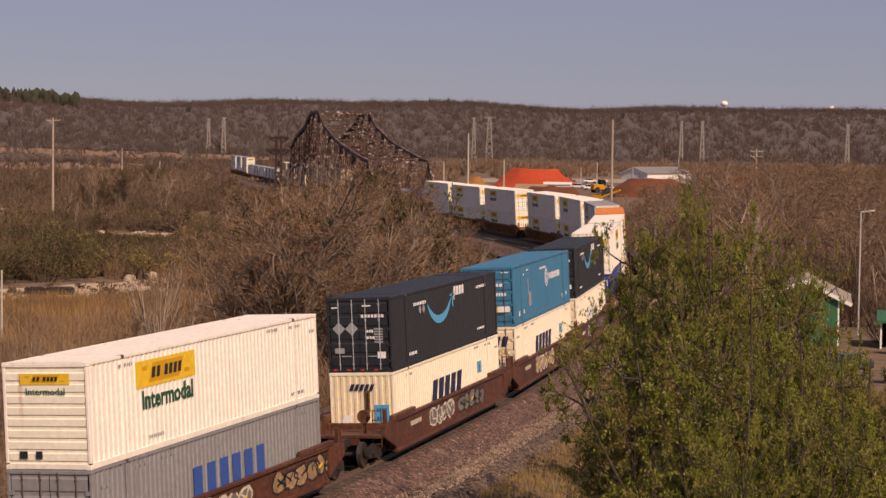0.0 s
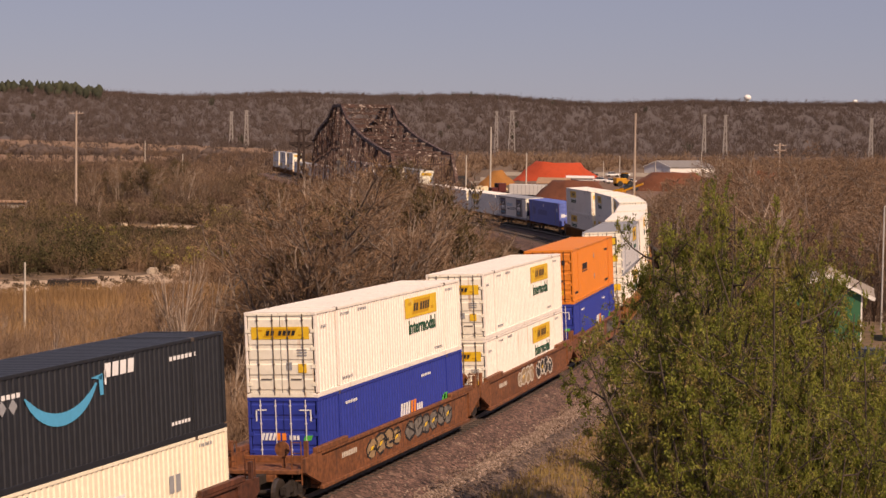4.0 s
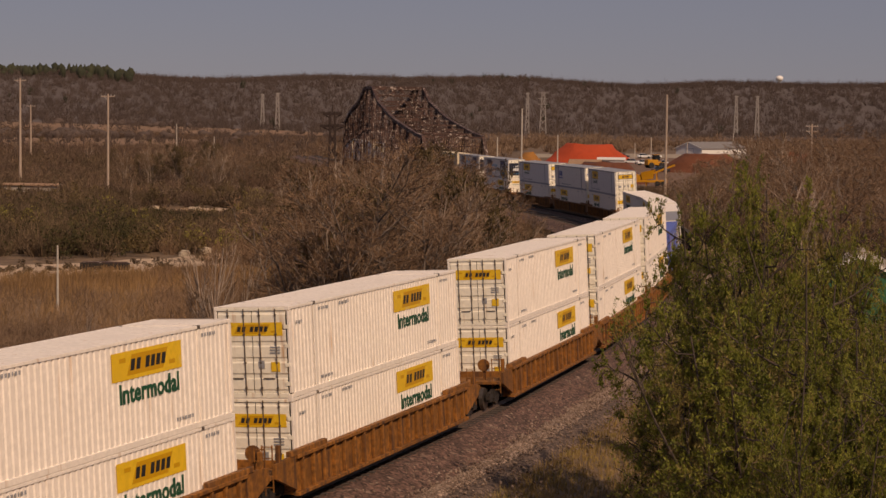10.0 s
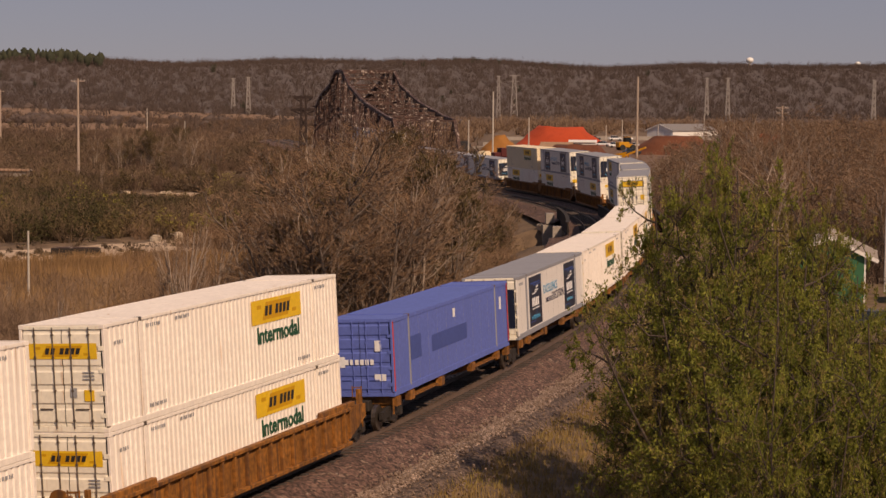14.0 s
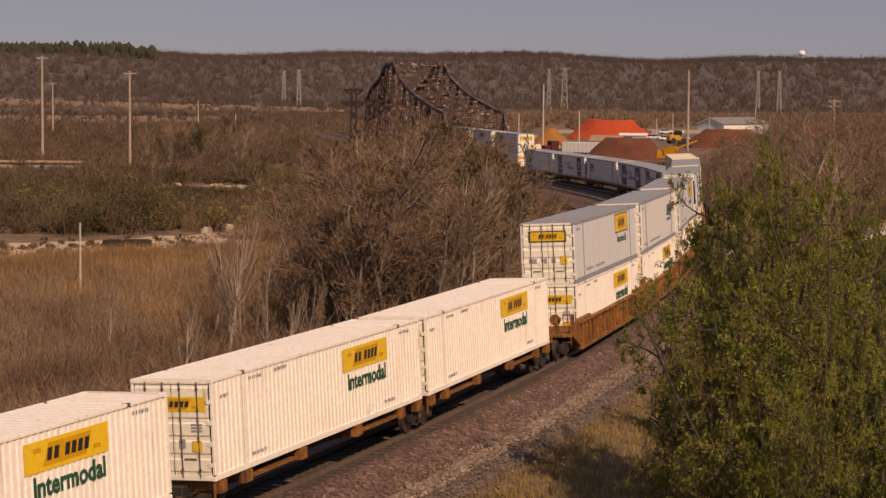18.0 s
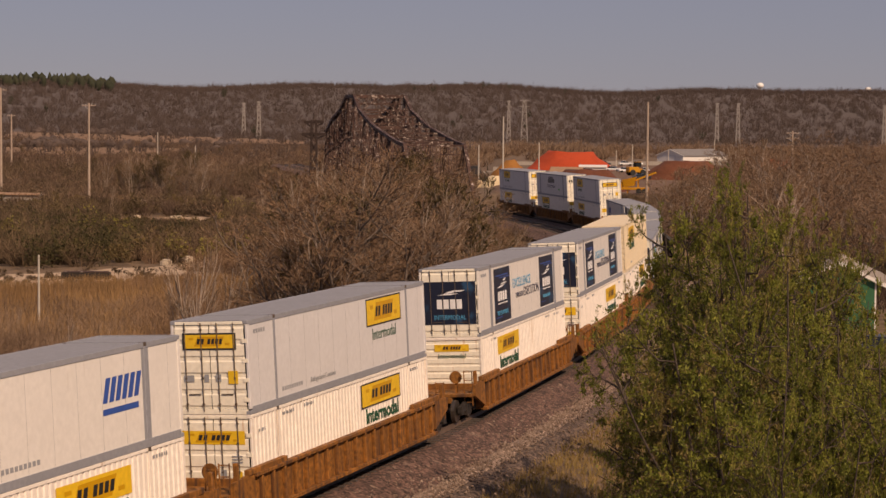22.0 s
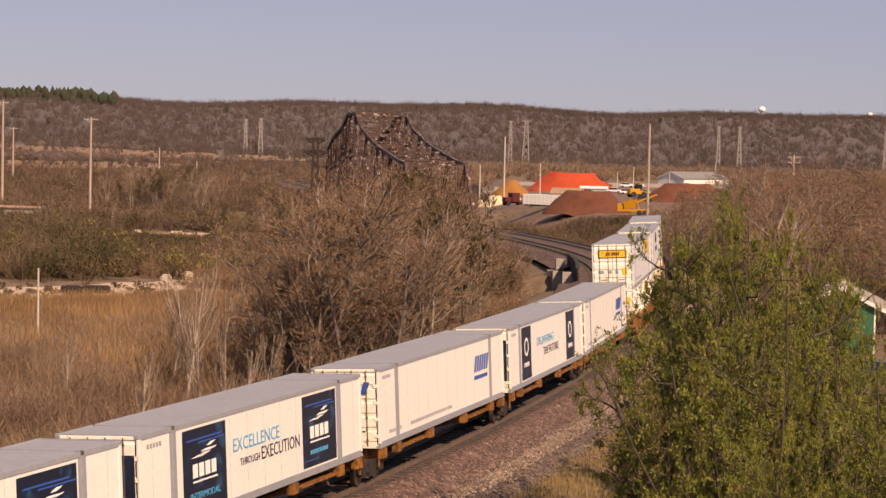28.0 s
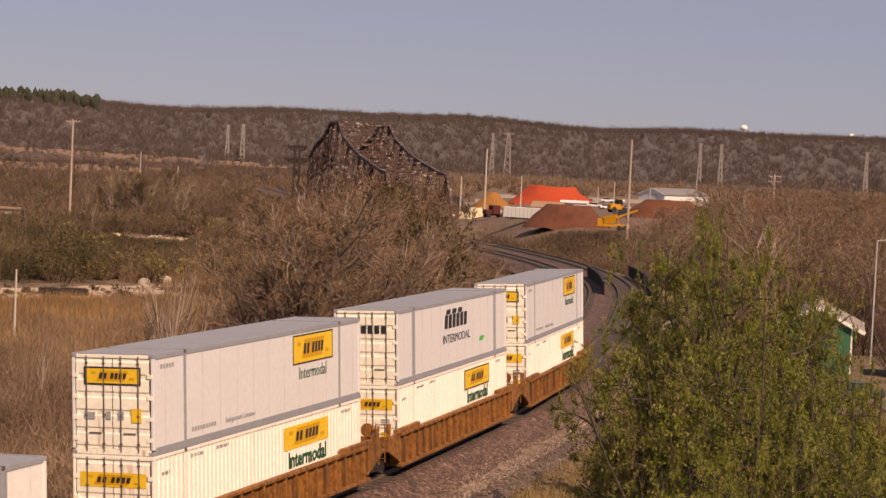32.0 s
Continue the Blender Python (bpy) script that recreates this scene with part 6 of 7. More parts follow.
def guard_fence():
    f = thing("guard_fence", "low yellow and dark barrier fence by the bridge", "fence")
    for i in range(14):
        x, y = 8.0 + i * 0.75, 345 + i * 0.6
        g = land_at(x, y)
        part("post", boxes((x - 0.1, x + 0.1, y - 0.1, y + 0.1, g - 0.2, g + 1.6)), M_BRIDGE, f)
    for z in (1.0, 1.5):
        a, b = Vector((8.0, 344.9, land_at(8, 345) + z)), Vector((17.7, 352.7, land_at(17.7, 352.8) + z))
        part("rail", beam(bmesh.new(), a, b, 0.08, 0.14), M_MACHINE, f)


guard_fence()


def small_cabinet(x, y, h, label):
    c = thing("signal_cabinet", label, "cabinet")
    g = land_at(x, y)
    part("box_body", bevelled(0.03, (x - 0.35, x + 0.35, y - 0.3, y + 0.3, g + 0.3, g + h)), M_WALLWHITE, c)
    part("door", boxes((x - 0.3, x + 0.3, y - 0.33, y - 0.3, g + 0.4, g + h - 0.1)), M_TRIM, c)
    part("base", boxes((x - 0.4, x + 0.4, y - 0.35, y + 0.35, g - 0.3, g + 0.3)), M_CONCRETE, c)


small_cabinet(11.4, 347, 3.4, "tall white signal cabinet by the track")


def water_tower(x, y, top, r, label):
    t = thing("water_tower", label, "water tower")
    g = land_at(x, y)
    bm = bmesh.new()
    bmesh.ops.create_uvsphere(bm, u_segments=20, v_segments=12, radius=r)
    bmesh.ops.scale(bm, vec=(1, 1, 0.8), verts=bm.verts)
    bmesh.ops.translate(bm, vec=(x, y, top - 0.8 * r), verts=bm.verts)
    part("tank", bm, M_TRIM, t, "white round tank", True)
    part("stem", tube(bmesh.new(), (x, y, g), (x, y, top - r), r * 0.4, r * 0.3, 12), M_TRIM, t)


water_tower(2900 * math.tan(radians(9.1)), 2900, 12.3 + 2900 * 0.0197 + 4.5, 5.6, "white water tower over the wooded ridge")
water_tower(3300 * math.tan(radians(12.15)), 3300, 12.3 + 3300 * 0.0186 + 3, 5.6, "far white water tower over the wooded ridge")


def trough(x, y, yaw):
    t = thing("steel_trough", "long dark rusty steel trough on the sand", "trough", at=pose(x, y, land_at(x, y) + 0.1, 0, 0, yaw))
    part("body", bevelled(0.06, (-2.6, 2.6, -0.6, 0.6, 0, 0.75)), M_GIRDER, t)
    for u in (-2.0, 0, 2.0):
        part("rib", boxes((u - 0.08, u + 0.08, -0.66, 0.66, 0, 0.8)), M_GIRDER, t)
    part("lid", bevelled(0.04, (-2.4, 2.4, -0.5, 0.5, 0.75, 0.86)), M_BRIDGE, t)


trough(-38.6, 210.5, 2)
M_BLOCK = mat("pale_broken_concrete", (0.52, 0.43, 0.33), 0.9, grain=0.12, bump=0.3)
rr = random.Random(8)
for x, y, s in ((-56.9, 366, 2.6), (-24, 262, 1.6), (-21, 268, 1.2), (-27.5, 255, 1.3), (-31, 236, 1.1), (-33, 232, 0.9), (10.6, 210, 0.8), (11.8, 214, 0.6), (-52, 330, 1.4), (-46, 335, 1.1)):
    bm = boxes((-s, s, -s * 0.6, s * 0.6, -0.4, s * 0.75))
    bmesh.ops.bevel(bm, geom=list(bm.edges), offset=s * 0.22, segments=2, affect="EDGES")
    for v in bm.verts:
        v.co += Vector((rr.uniform(-1, 1), rr.uniform(-1, 1), rr.uniform(-1, 1))) * s * 0.08
    ob = link("concrete_block", bm, M_BLOCK)
    ob.matrix_world = pose(x, y, land_at(x, y), 0, 0, rr.uniform(0, 180))
    tagged(ob, "pale broken concrete block in the scrub", "concrete block", "blocks in the scrub")
# ---- plants ----
def island_mat(name, colors, rough=0.9, noise_scale=0.12, translucent=0.0):
    """Colour by twig or leaf, and by patches of ground."""
    m = bpy.data.materials.new(name)
    m.use_nodes = True
    n, l = m.node_tree.nodes, m.node_tree.links
    b = n["Principled BSDF"]
    b.inputs["Roughness"].default_value = rough
    b.inputs["Specular IOR Level"].default_value = 0.2
    geo, tc, tex = n.new("ShaderNodeNewGeometry"), n.new("ShaderNodeTexCoord"), n.new("ShaderNodeTexNoise")
    tex.inputs["Scale"].default_value, tex.inputs["Detail"].default_value = noise_scale, 3
    l.new(tc.outputs["Object"], tex.inputs["Vector"])
    add = n.new("ShaderNodeMath")
    add.operation = "MULTIPLY_ADD"
    l.new(geo.outputs["Random Per Island"], add.inputs[0])
    add.inputs[1].default_value = 0.45
    mr = n.new("ShaderNodeMapRange")
    mr.inputs["From Min"].default_value, mr.inputs["From Max"].default_value = 0.32, 0.68
    mr.inputs["To Max"].default_value = 0.6
    l.new(tex.outputs["Fac"], mr.inputs["Value"])
    l.new(mr.outputs[0], add.inputs[2])
    ramp = n.new("ShaderNodeValToRGB")
    el = ramp.color_ramp.elements
    for i, c in enumerate(colors):
        p = i / (len(colors) - 1)
        e = el[i] if i < 2 else el.new(p)
        e.position, e.color = p, (*c, 1)
    l.new(add.outputs[0], ramp.inputs[0])
    l.new(ramp.outputs[0], b.inputs["Base Color"])
    if translucent:
        tr, mx = n.new("ShaderNodeBsdfTranslucent"), n.new("ShaderNodeMixShader")
        mx.inputs[0].default_value = translucent
        l.new(ramp.outputs[0], tr.inputs[0])
        l.new(b.outputs[0], mx.inputs[1])
        l.new(tr.outputs[0], mx.inputs[2])
        l.new(mx.outputs[0], n["Material Output"].inputs[0])
    return m


M_TWIG = island_mat("bare_brown_twigs", [(0.083, 0.052, 0.037), (0.155, 0.100, 0.068), (0.239, 0.157, 0.104), (0.333, 0.236, 0.162)])
M_TWIGRED = island_mat("bare_reddish_twigs", [(0.097, 0.059, 0.040), (0.174, 0.107, 0.067), (0.252, 0.155, 0.095), (0.342, 0.234, 0.158)])
M_FARSCRUB = island_mat("far_purplish_scrub", [(0.061, 0.043, 0.035), (0.107, 0.071, 0.054), (0.164, 0.107, 0.074), (0.230, 0.152, 0.098)], noise_scale=0.02)
M_DARKTWIG = island_mat("dark_brown_twigs", [(0.05, 0.036, 0.026), (0.09, 0.062, 0.042), (0.14, 0.095, 0.06), (0.22, 0.15, 0.095)])
M_OLIVE = island_mat("olive_scrub", [(0.045, 0.034, 0.019), (0.085, 0.062, 0.030), (0.135, 0.094, 0.042), (0.20, 0.145, 0.06)])
M_BUD = island_mat("yellow_green_buds", [(0.12, 0.11, 0.025), (0.22, 0.195, 0.045), (0.32, 0.27, 0.07)])
M_OLIVEGREEN = island_mat("olive_green_leaves", [(0.020, 0.019, 0.009), (0.038, 0.034, 0.015), (0.068, 0.058, 0.024), (0.119, 0.093, 0.038)], noise_scale=0.2)
M_DULLBUSH = island_mat("dull_brown_leaves", [(0.05, 0.036, 0.026), (0.09, 0.063, 0.042), (0.14, 0.098, 0.06), (0.19, 0.135, 0.08)], noise_scale=0.15)
M_REED = island_mat("dry_reeds", [(0.14, 0.082, 0.042), (0.23, 0.135, 0.066), (0.33, 0.195, 0.09), (0.44, 0.28, 0.14)], noise_scale=0.07)
# Far woods greyed and low in contrast: distant haze is put into the colour.
M_HAZEWOOD = island_mat("hazed_far_woods", [(0.094, 0.071, 0.062), (0.098, 0.073, 0.064), (0.103, 0.076, 0.066), (0.110, 0.080, 0.068)], noise_scale=0.004)
M_FARGREEN = island_mat("far_evergreens", [(0.03, 0.034, 0.022), (0.042, 0.046, 0.028), (0.055, 0.058, 0.033)], noise_scale=0.01)
M_LEAF = island_mat("young_green_leaves", [(0.069, 0.085, 0.020), (0.138, 0.158, 0.030), (0.230, 0.241, 0.044), (0.359, 0.340, 0.074)], rough=0.5, noise_scale=0.6, translucent=0.4)
M_LEAFBROWN = island_mat("sparse_brown_green_leaves", [(0.13, 0.105, 0.042), (0.24, 0.19, 0.062), (0.36, 0.28, 0.09)], rough=0.6, noise_scale=0.4, translucent=0.35)
M_BARK = mat("grey_bark", (0.17, 0.13, 0.105), 0.9, grain=0.2, bump=0.4)
M_DARKBARK = mat("dark_wet_bark", (0.075, 0.055, 0.043), 0.9, grain=0.2, bump=0.4)
M_PALEBARK = mat("pale_bark", (0.36, 0.28, 0.22), 0.9, grain=0.15, bump=0.3)
M_GRASS = island_mat("dry_verge_grass", [(0.13, 0.09, 0.036), (0.21, 0.145, 0.057), (0.29, 0.195, 0.08), (0.19, 0.165, 0.05)], noise_scale=0.3)


def unit(v):
    return v / (np.linalg.norm(v, axis=-1, keepdims=True) + 1e-9)


def tri_mesh(name, v, f, material, parent=None, label="", kind=""):
    """A mesh from arrays of corners and of triangles."""
    v, f = np.asarray(v, np.float32), np.asarray(f, np.int32)
    me = bpy.data.meshes.new(name)
    me.vertices.add(len(v))
    me.vertices.foreach_set("co", v.ravel())
    me.loops.add(f.size)
    me.loops.foreach_set("vertex_index", f.ravel())
    me.polygons.add(len(f))
    me.polygons.foreach_set("loop_start", np.arange(0, f.size, 3, dtype=np.int32))
    me.update()
    me.materials.append(material)
    ob = new(name, me)
    ob.parent = parent
    if label:
        ob["label"] = label
    if kind:
        ob["kind"] = kind
    return ob


def slivers(a, b, w, rng):
    """Thin twigs from points a to b: two crossed slender triangles would be too many, so one each, turned at random."""
    d = b - a
    r = rng.normal(size=a.shape)
    side = np.cross(d, r)
    side /= np.linalg.norm(side, axis=1, keepdims=True) + 1e-9
    side *= np.asarray(w).reshape(-1, 1) / 2
    v = np.stack([a - side, a + side, b], 1).reshape(-1, 3)
    return v, np.arange(len(v)).reshape(-1, 3)


def shrub_twigs(base, h, r, n, w, rng):
    """Twigs of many shrubs at once: base (k, 3), heights, radii; n twigs each."""
    k = len(base)
    m = n // 5
    # stems
    ang = rng.uniform(0, math.tau, (k, m))
    out = np.sqrt(rng.uniform(0, 1, (k, m)))
    top = rng.uniform(0.55, 1.0, (k, m)) * (1 - 0.35 * out ** 2)
    tip = np.stack([np.cos(ang) * out * r[:, None], np.sin(ang) * out * r[:, None], top * h[:, None]], -1)
    foot = tip * np.array([0.35, 0.35, 0.0])
    a, b = [(foot + base[:, None]).reshape(-1, 3)], [(tip + base[:, None]).reshape(-1, 3)]
    ww = [np.full(k * m, w * 1.3)]
    # side twigs
    for i in range(4):
        t = rng.uniform(0.25, 0.98, (k, m, 1))
        p = foot + (tip - foot) * t
        q = rng.normal(size=(k, m, 3)) * np.array([0.34, 0.34, 0.3]) + np.array([0, 0, 0.55])
        e = p + q * (0.32 * h[:, None, None]) * rng.uniform(0.5, 1.2, (k, m, 1))
        a.append((p + base[:, None]).reshape(-1, 3))
        b.append((e + base[:, None]).reshape(-1, 3))
        ww.append(np.full(k * m, w))
    return slivers(np.concatenate(a), np.concatenate(b), np.concatenate(ww), rng)


PROFILE = [(-40, 300), (480, 345), (540, 318), (620, 292), (700, 298), (760, 318), (800, 338), (850, 378), (885, 428), (915, 500), (940, 560)]


def sight(az, el, dist):
    return dist * math.tan(radians(az)), dist, EYE + dist * math.tan(radians(el))


def free(x, y, left=-10.0, right=9.0):
    """True where plants may stand: off the line, the yard, the sand and the buildings."""
    s, d = along(x, y)
    ok = (d < left) | (d > right) | (s >= 555)
    ok &= ~((x > 10) & (x < 125) & (y > 366) & (y < 700))
    ok &= ~((s > 286) & (s < 400) & (np.abs(d) < 22))
    ok &= ~((np.abs(x - 34) < 8) & (y > 120) & (y < 176))
    ok &= ~((x < -26) & (x > -80) & (np.abs(y - np.interp(x, [-80, -49, -33, -26], [196, 206, 226, 248]) + 7.5) < 16.5))
    ok &= ~((x < -36) & (x > -62) & (y > 326) & (y < 345))
    ok &= ~((x > -325) & (x < -135) & (y > 890) & (y < 1045))
    ok &= ~((x > -345) & (x < -80) & (y > 1195) & (y < 1370))
    return ok


def scatter(n, az0, az1, d0, d1, rng, power=1.0):
    """Places spread over a wedge of the view, evenly over the ground."""
    az = rng.uniform(az0, az1, n)
    dist = np.sqrt(rng.uniform(d0 ** 2, d1 ** 2, n)) if power == 1.0 else d0 + (d1 - d0) * rng.uniform(0, 1, n) ** power
    return np.tan(np.radians(az)) * dist, dist


def shrubs(name, label, n, wedge, hs, rs, twigs, w, material, seed, power=1.0, cap=None, category="shrubs", anywhere=False, test=None):
    rng = np.random.default_rng(seed)
    x, y = scatter(n, *wedge, rng, power)
    ok = np.full(len(x), True) if anywhere else free(x, y)
    if test is not None:
        ok &= test(x, y)
    x, y = x[ok], y[ok]
    z = land(x, y)
    h = rng.uniform(*hs, len(x)) * (0.75 + 0.5 * rng.uniform(size=len(x)) ** 2)
    if cap is not None:
        h = np.minimum(h, np.maximum(cap(x, y) - z, 0.8))
    r = h * rng.uniform(*rs, len(x))
    v, f = shrub_twigs(np.stack([x, y, z - 0.1], 1), h, r, twigs, w, rng)
    ob = tri_mesh(name, v, f, material, kind="stuff")
    return tagged(ob, label, category, kind="stuff")


def sand_view(x, y):
    """Keeps the sandy track in sight from the eye."""
    az = np.degrees(np.arctan2(x, y))
    return np.where((az < -5.5) & (y < 215), EYE - (EYE + 4.5) * y / 218.0 - 0.2, 99.0)


def track_view(x, y):
    """Keeps the far curve of the line in sight."""
    az = np.degrees(np.arctan2(x, y))
    lim = np.interp(az, [-1, 0.8, 1.6, 4.5, 6, 7.5], [99, 99, -3.0, -3.0, 99, 99])
    return np.where(y < 330, np.minimum(EYE + y * np.tan(np.radians(np.where(lim > 50, 40, lim))), 99), 99.0)


def clear_view(x, y):
    """Keeps the sandy clearing and the low shed in sight."""
    az = np.degrees(np.arctan2(x, y))
    lim = np.where((az > -9.8) & (az < -6.0) & (y < 335), EYE - y * 17.0 / 338, 99.0)
    return np.where((az > -14.9) & (az < -11.6) & (y < 394), np.minimum(lim, EYE - y * 16.4 / 392), lim)


both = lambda x, y: np.minimum(sand_view(x, y), track_view(x, y))
shrubs("scrub", "bare brown scrub on the low ground", 1150, (-16, 2.2, 80, 168), (1.4, 3.4), (0.6, 1.0), 300, 0.034, M_TWIG, 1, cap=both)
shrubs("scrub", "bare reddish scrub on the low ground", 1000, (-9, 2.2, 90, 260), (2.0, 4.2), (0.45, 0.8), 300, 0.036, M_TWIGRED, 2, cap=both)
shrubs("scrub", "dark brown thicket behind the sandy track", 330, (-16, -3.6, 226, 330), (3.0, 5.6), (0.6, 1.0), 420, 0.075, M_DARKTWIG, 33, cap=clear_view)


def leafy_shrubs(label, x, y, hs, leaves, size, material, seed, cap=None):
    """Dense rounded bushes: clumps of small leaves round each, with an uneven outline."""
    rng = np.random.default_rng(seed)
    n, k = len(x), 9
    z = land(x, y)
    h = rng.uniform(*hs, n)
    if cap is not None:
        h = np.minimum(h, np.maximum(cap(x, y) - z, 0.9))
    h = h[:, None, None]
    mid = rng.normal(size=(n, k, 3)) * np.array([0.42, 0.42, 0.17]) * h + np.array([0, 0, 0.5]) * h
    m = leaves // k
    c = mid[:, :, None] + unit(rng.normal(size=(n, k, m, 3))) * (rng.uniform(0.13, 0.32, (n, k)) * h[:, :, 0])[..., None, None] * rng.uniform(0.7, 1.1, (n, k, m, 1))
    c = (c + np.stack([x, y, z], 1)[:, None, None]).reshape(-1, 3)
    c[:, 2] = np.maximum(c[:, 2], np.repeat(z, k * m) + 0.05)
    v = c[:, None] + rng.normal(size=(len(c), 3, 3)) * size
    ob = tri_mesh("scrub", v.reshape(-1, 3), np.arange(len(c) * 3).reshape(-1, 3), material, kind="stuff")
    return tagged(ob, label, "shrubs", kind="stuff")


def bush_places(n, wedge, seed):
    rng = np.random.default_rng(seed)
    x, y = scatter(n, *wedge, rng)
    ok = free(x, y)
    return x[ok], y[ok]


leafy_shrubs("dark olive-green bushes behind the sandy track", *bush_places(120, (-16, -7.6, 222, 300), 3), (2.6, 4.8), 700, 0.1, M_OLIVEGREEN, 3, clear_view)
leafy_shrubs("brown-olive bushes behind the sandy track", *bush_places(170, (-16, -3.4, 224, 380), 36), (2.2, 4.4), 600, 0.11, M_OLIVE, 36, clear_view)
leafy_shrubs("dull brown bushes across the low ground", *bush_places(330, (-16, -1.5, 300, 560), 37), (2.0, 4.2), 420, 0.14, M_DULLBUSH, 37, clear_view)
leafy_shrubs("bright yellow-green bushes in the scrub", np.array([-36.2, -60.5, -44.0, -27.5]), np.array([340.0, 262.0, 256.0, 232.0]), (4.4, 5.4), 900, 0.09, M_BUD, 38)
rng_t = np.random.default_rng(43)
tx = rng_t.uniform(-78, -18, 240)
leafy_shrubs("low brown tufts on the sandy track", tx, np.interp(tx, [-80, -46, -36, -30, -24, -15], [188, 203, 211, 220, 245, 265]) + rng_t.normal(0, 6, 240), (0.3, 0.9), 180, 0.06, M_DULLBUSH, 43)
leafy_shrubs("low green bushes under the bare trees", *bush_places(16, (-2.5, 1.2, 118, 190), 39), (1.2, 2.2), 600, 0.06, M_OLIVEGREEN, 39, both)
leafy_shrubs("dark brown bushes under the bare trees", *bush_places(120, (-4.0, 2.2, 120, 230), 40), (1.4, 3.4), 600, 0.06, M_DULLBUSH, 40, both)
shrubs("scrub", "brown thicket across the low ground", 420, (-16, -1.0, 330, 700), (2.2, 4.6), (0.7, 1.2), 260, 0.16, M_DARKTWIG, 34)
shrubs("scrub", "bare brown scrub behind the thicket", 1500, (-16, -0.5, 240, 520), (1.8, 4.6), (0.6, 1.0), 210, 0.09, M_FARSCRUB, 4, cap=clear_view)
shrubs("scrub", "far bare reddish scrub", 2900, (-16, 1.0, 430, 1300), (2.0, 5.0), (0.7, 1.3), 110, 0.2, M_FARSCRUB, 5)
shrubs("scrub", "dark bare scrub beyond the curve", 520, (1.4, 6.4, 285, 370), (1.6, 3.4), (0.7, 1.1), 260, 0.08, M_DARKTWIG, 7, cap=lambda x, y: EYE - y * 0.0355)
shrubs("scrub", "brown scrub right of the line", 620, (4.6, 14.5, 120, 330), (2.5, 5.5), (0.5, 0.9), 330, 0.055, M_FARSCRUB, 8, cap=lambda x, y: np.where(np.degrees(np.arctan2(x, y)) < 5.9, EYE - y * 0.044, np.where((np.degrees(np.arctan2(x, y)) > 10.2) & (y < 150), -3.0, 99)))
shrubs("scrub", "brown scrub on the bank by the line", 110, (4.3, 9.5, 62, 125), (0.8, 1.9), (0.5, 0.9), 300, 0.035, M_TWIG, 35)
shrubs("scrub", "far brown scrub behind the yard", 900, (-1.0, 15, 700, 1250), (3, 7), (0.7, 1.2), 110, 0.3, M_TWIG, 9)


def noise_mask(x, y, s, level):
    return (np.sin(x * s * 2.1 + 1.0) * np.cos(y * s * 1.7) + 0.5 * np.sin(x * s * 5.3 + y * s * 4.1)) > level - 0.45


def reeds(n, wedge, seed, hs, w, material, label, cap=None, test=None):
    rng = np.random.default_rng(seed)
    x, y = scatter(n, *wedge, rng)
    ok = free(x, y, -9.5, 4.4)
    if test is not None:
        ok &= test(x, y)
    x, y = x[ok], y[ok]
    z = land(x, y)
    k = 6
    base = np.repeat(np.stack([x, y, z - 0.1], 1), k, 0)
    base[:, :2] += rng.normal(size=(len(base), 2)) * 0.3
    h = rng.uniform(*hs, len(base))
    tip = base + np.stack([rng.normal(size=len(base)) * 0.18 * h, rng.normal(size=len(base)) * 0.18 * h, h], 1)
    v, f = slivers(base, tip, np.full(len(base), w), rng)
    ob = tri_mesh("grass", v, f, material, kind="stuff")
    return tagged(ob, label, "grass", kind="stuff")


reeds(15000, (-16, -1.5, 125, 200), 11, (0.9, 2.2), 0.09, M_REED, "tall dry orange-brown reeds", test=lambda x, y: noise_mask(x, y, 0.03, 0.3))
reeds(7000, (-16, 0, 262, 420), 12, (0.8, 1.8), 0.16, M_REED, "dry grass on the low ground", test=lambda x, y: noise_mask(x, y, 0.02, 0.1))
reeds(26000, (-3, 14, 40, 120), 13, (0.12, 0.45), 0.05, M_GRASS, "short dry grass on the verge", test=lambda x, y: along(x, y)[1] > 4.5)


# -- trees --
def bent(start, way, length, rng, wob, lift, k=4):
    """Bent branches from start along way: points (n, k, 3)."""
    pts, d = [start], unit(way)
    for i in range(k - 1):
        pts.append(pts[-1] + d * (length / (k - 1))[:, None])
        d = unit(d + rng.normal(size=d.shape) * wob + np.array([0, 0, lift]))
    return np.stack(pts, 1)


def sprout(pts, length, per, angle, ratio, rng, first=0.25):
    """Where side branches start along bent branches, which way they go, and how long they are."""
    n, k, _ = pts.shape
    t = rng.uniform(first, 1.0, (n, per))
    f = t * (k - 1)
    j = np.minimum(f.astype(int), k - 2)
    w, i = (f - j)[..., None], np.arange(n)[:, None]
    p, d = pts[i, j] * (1 - w) + pts[i, j + 1] * w, unit(pts[i, j + 1] - pts[i, j])
    side = unit(np.cross(d, rng.normal(size=d.shape)))
    a = radians(angle) * rng.uniform(0.6, 1.3, (n, per, 1))
    ln = length[:, None] * ratio * (1.15 - 0.6 * t) * rng.uniform(0.7, 1.25, (n, per))
    return p.reshape(-1, 3), (d * np.cos(a) + side * np.sin(a)).reshape(-1, 3), ln.ravel()


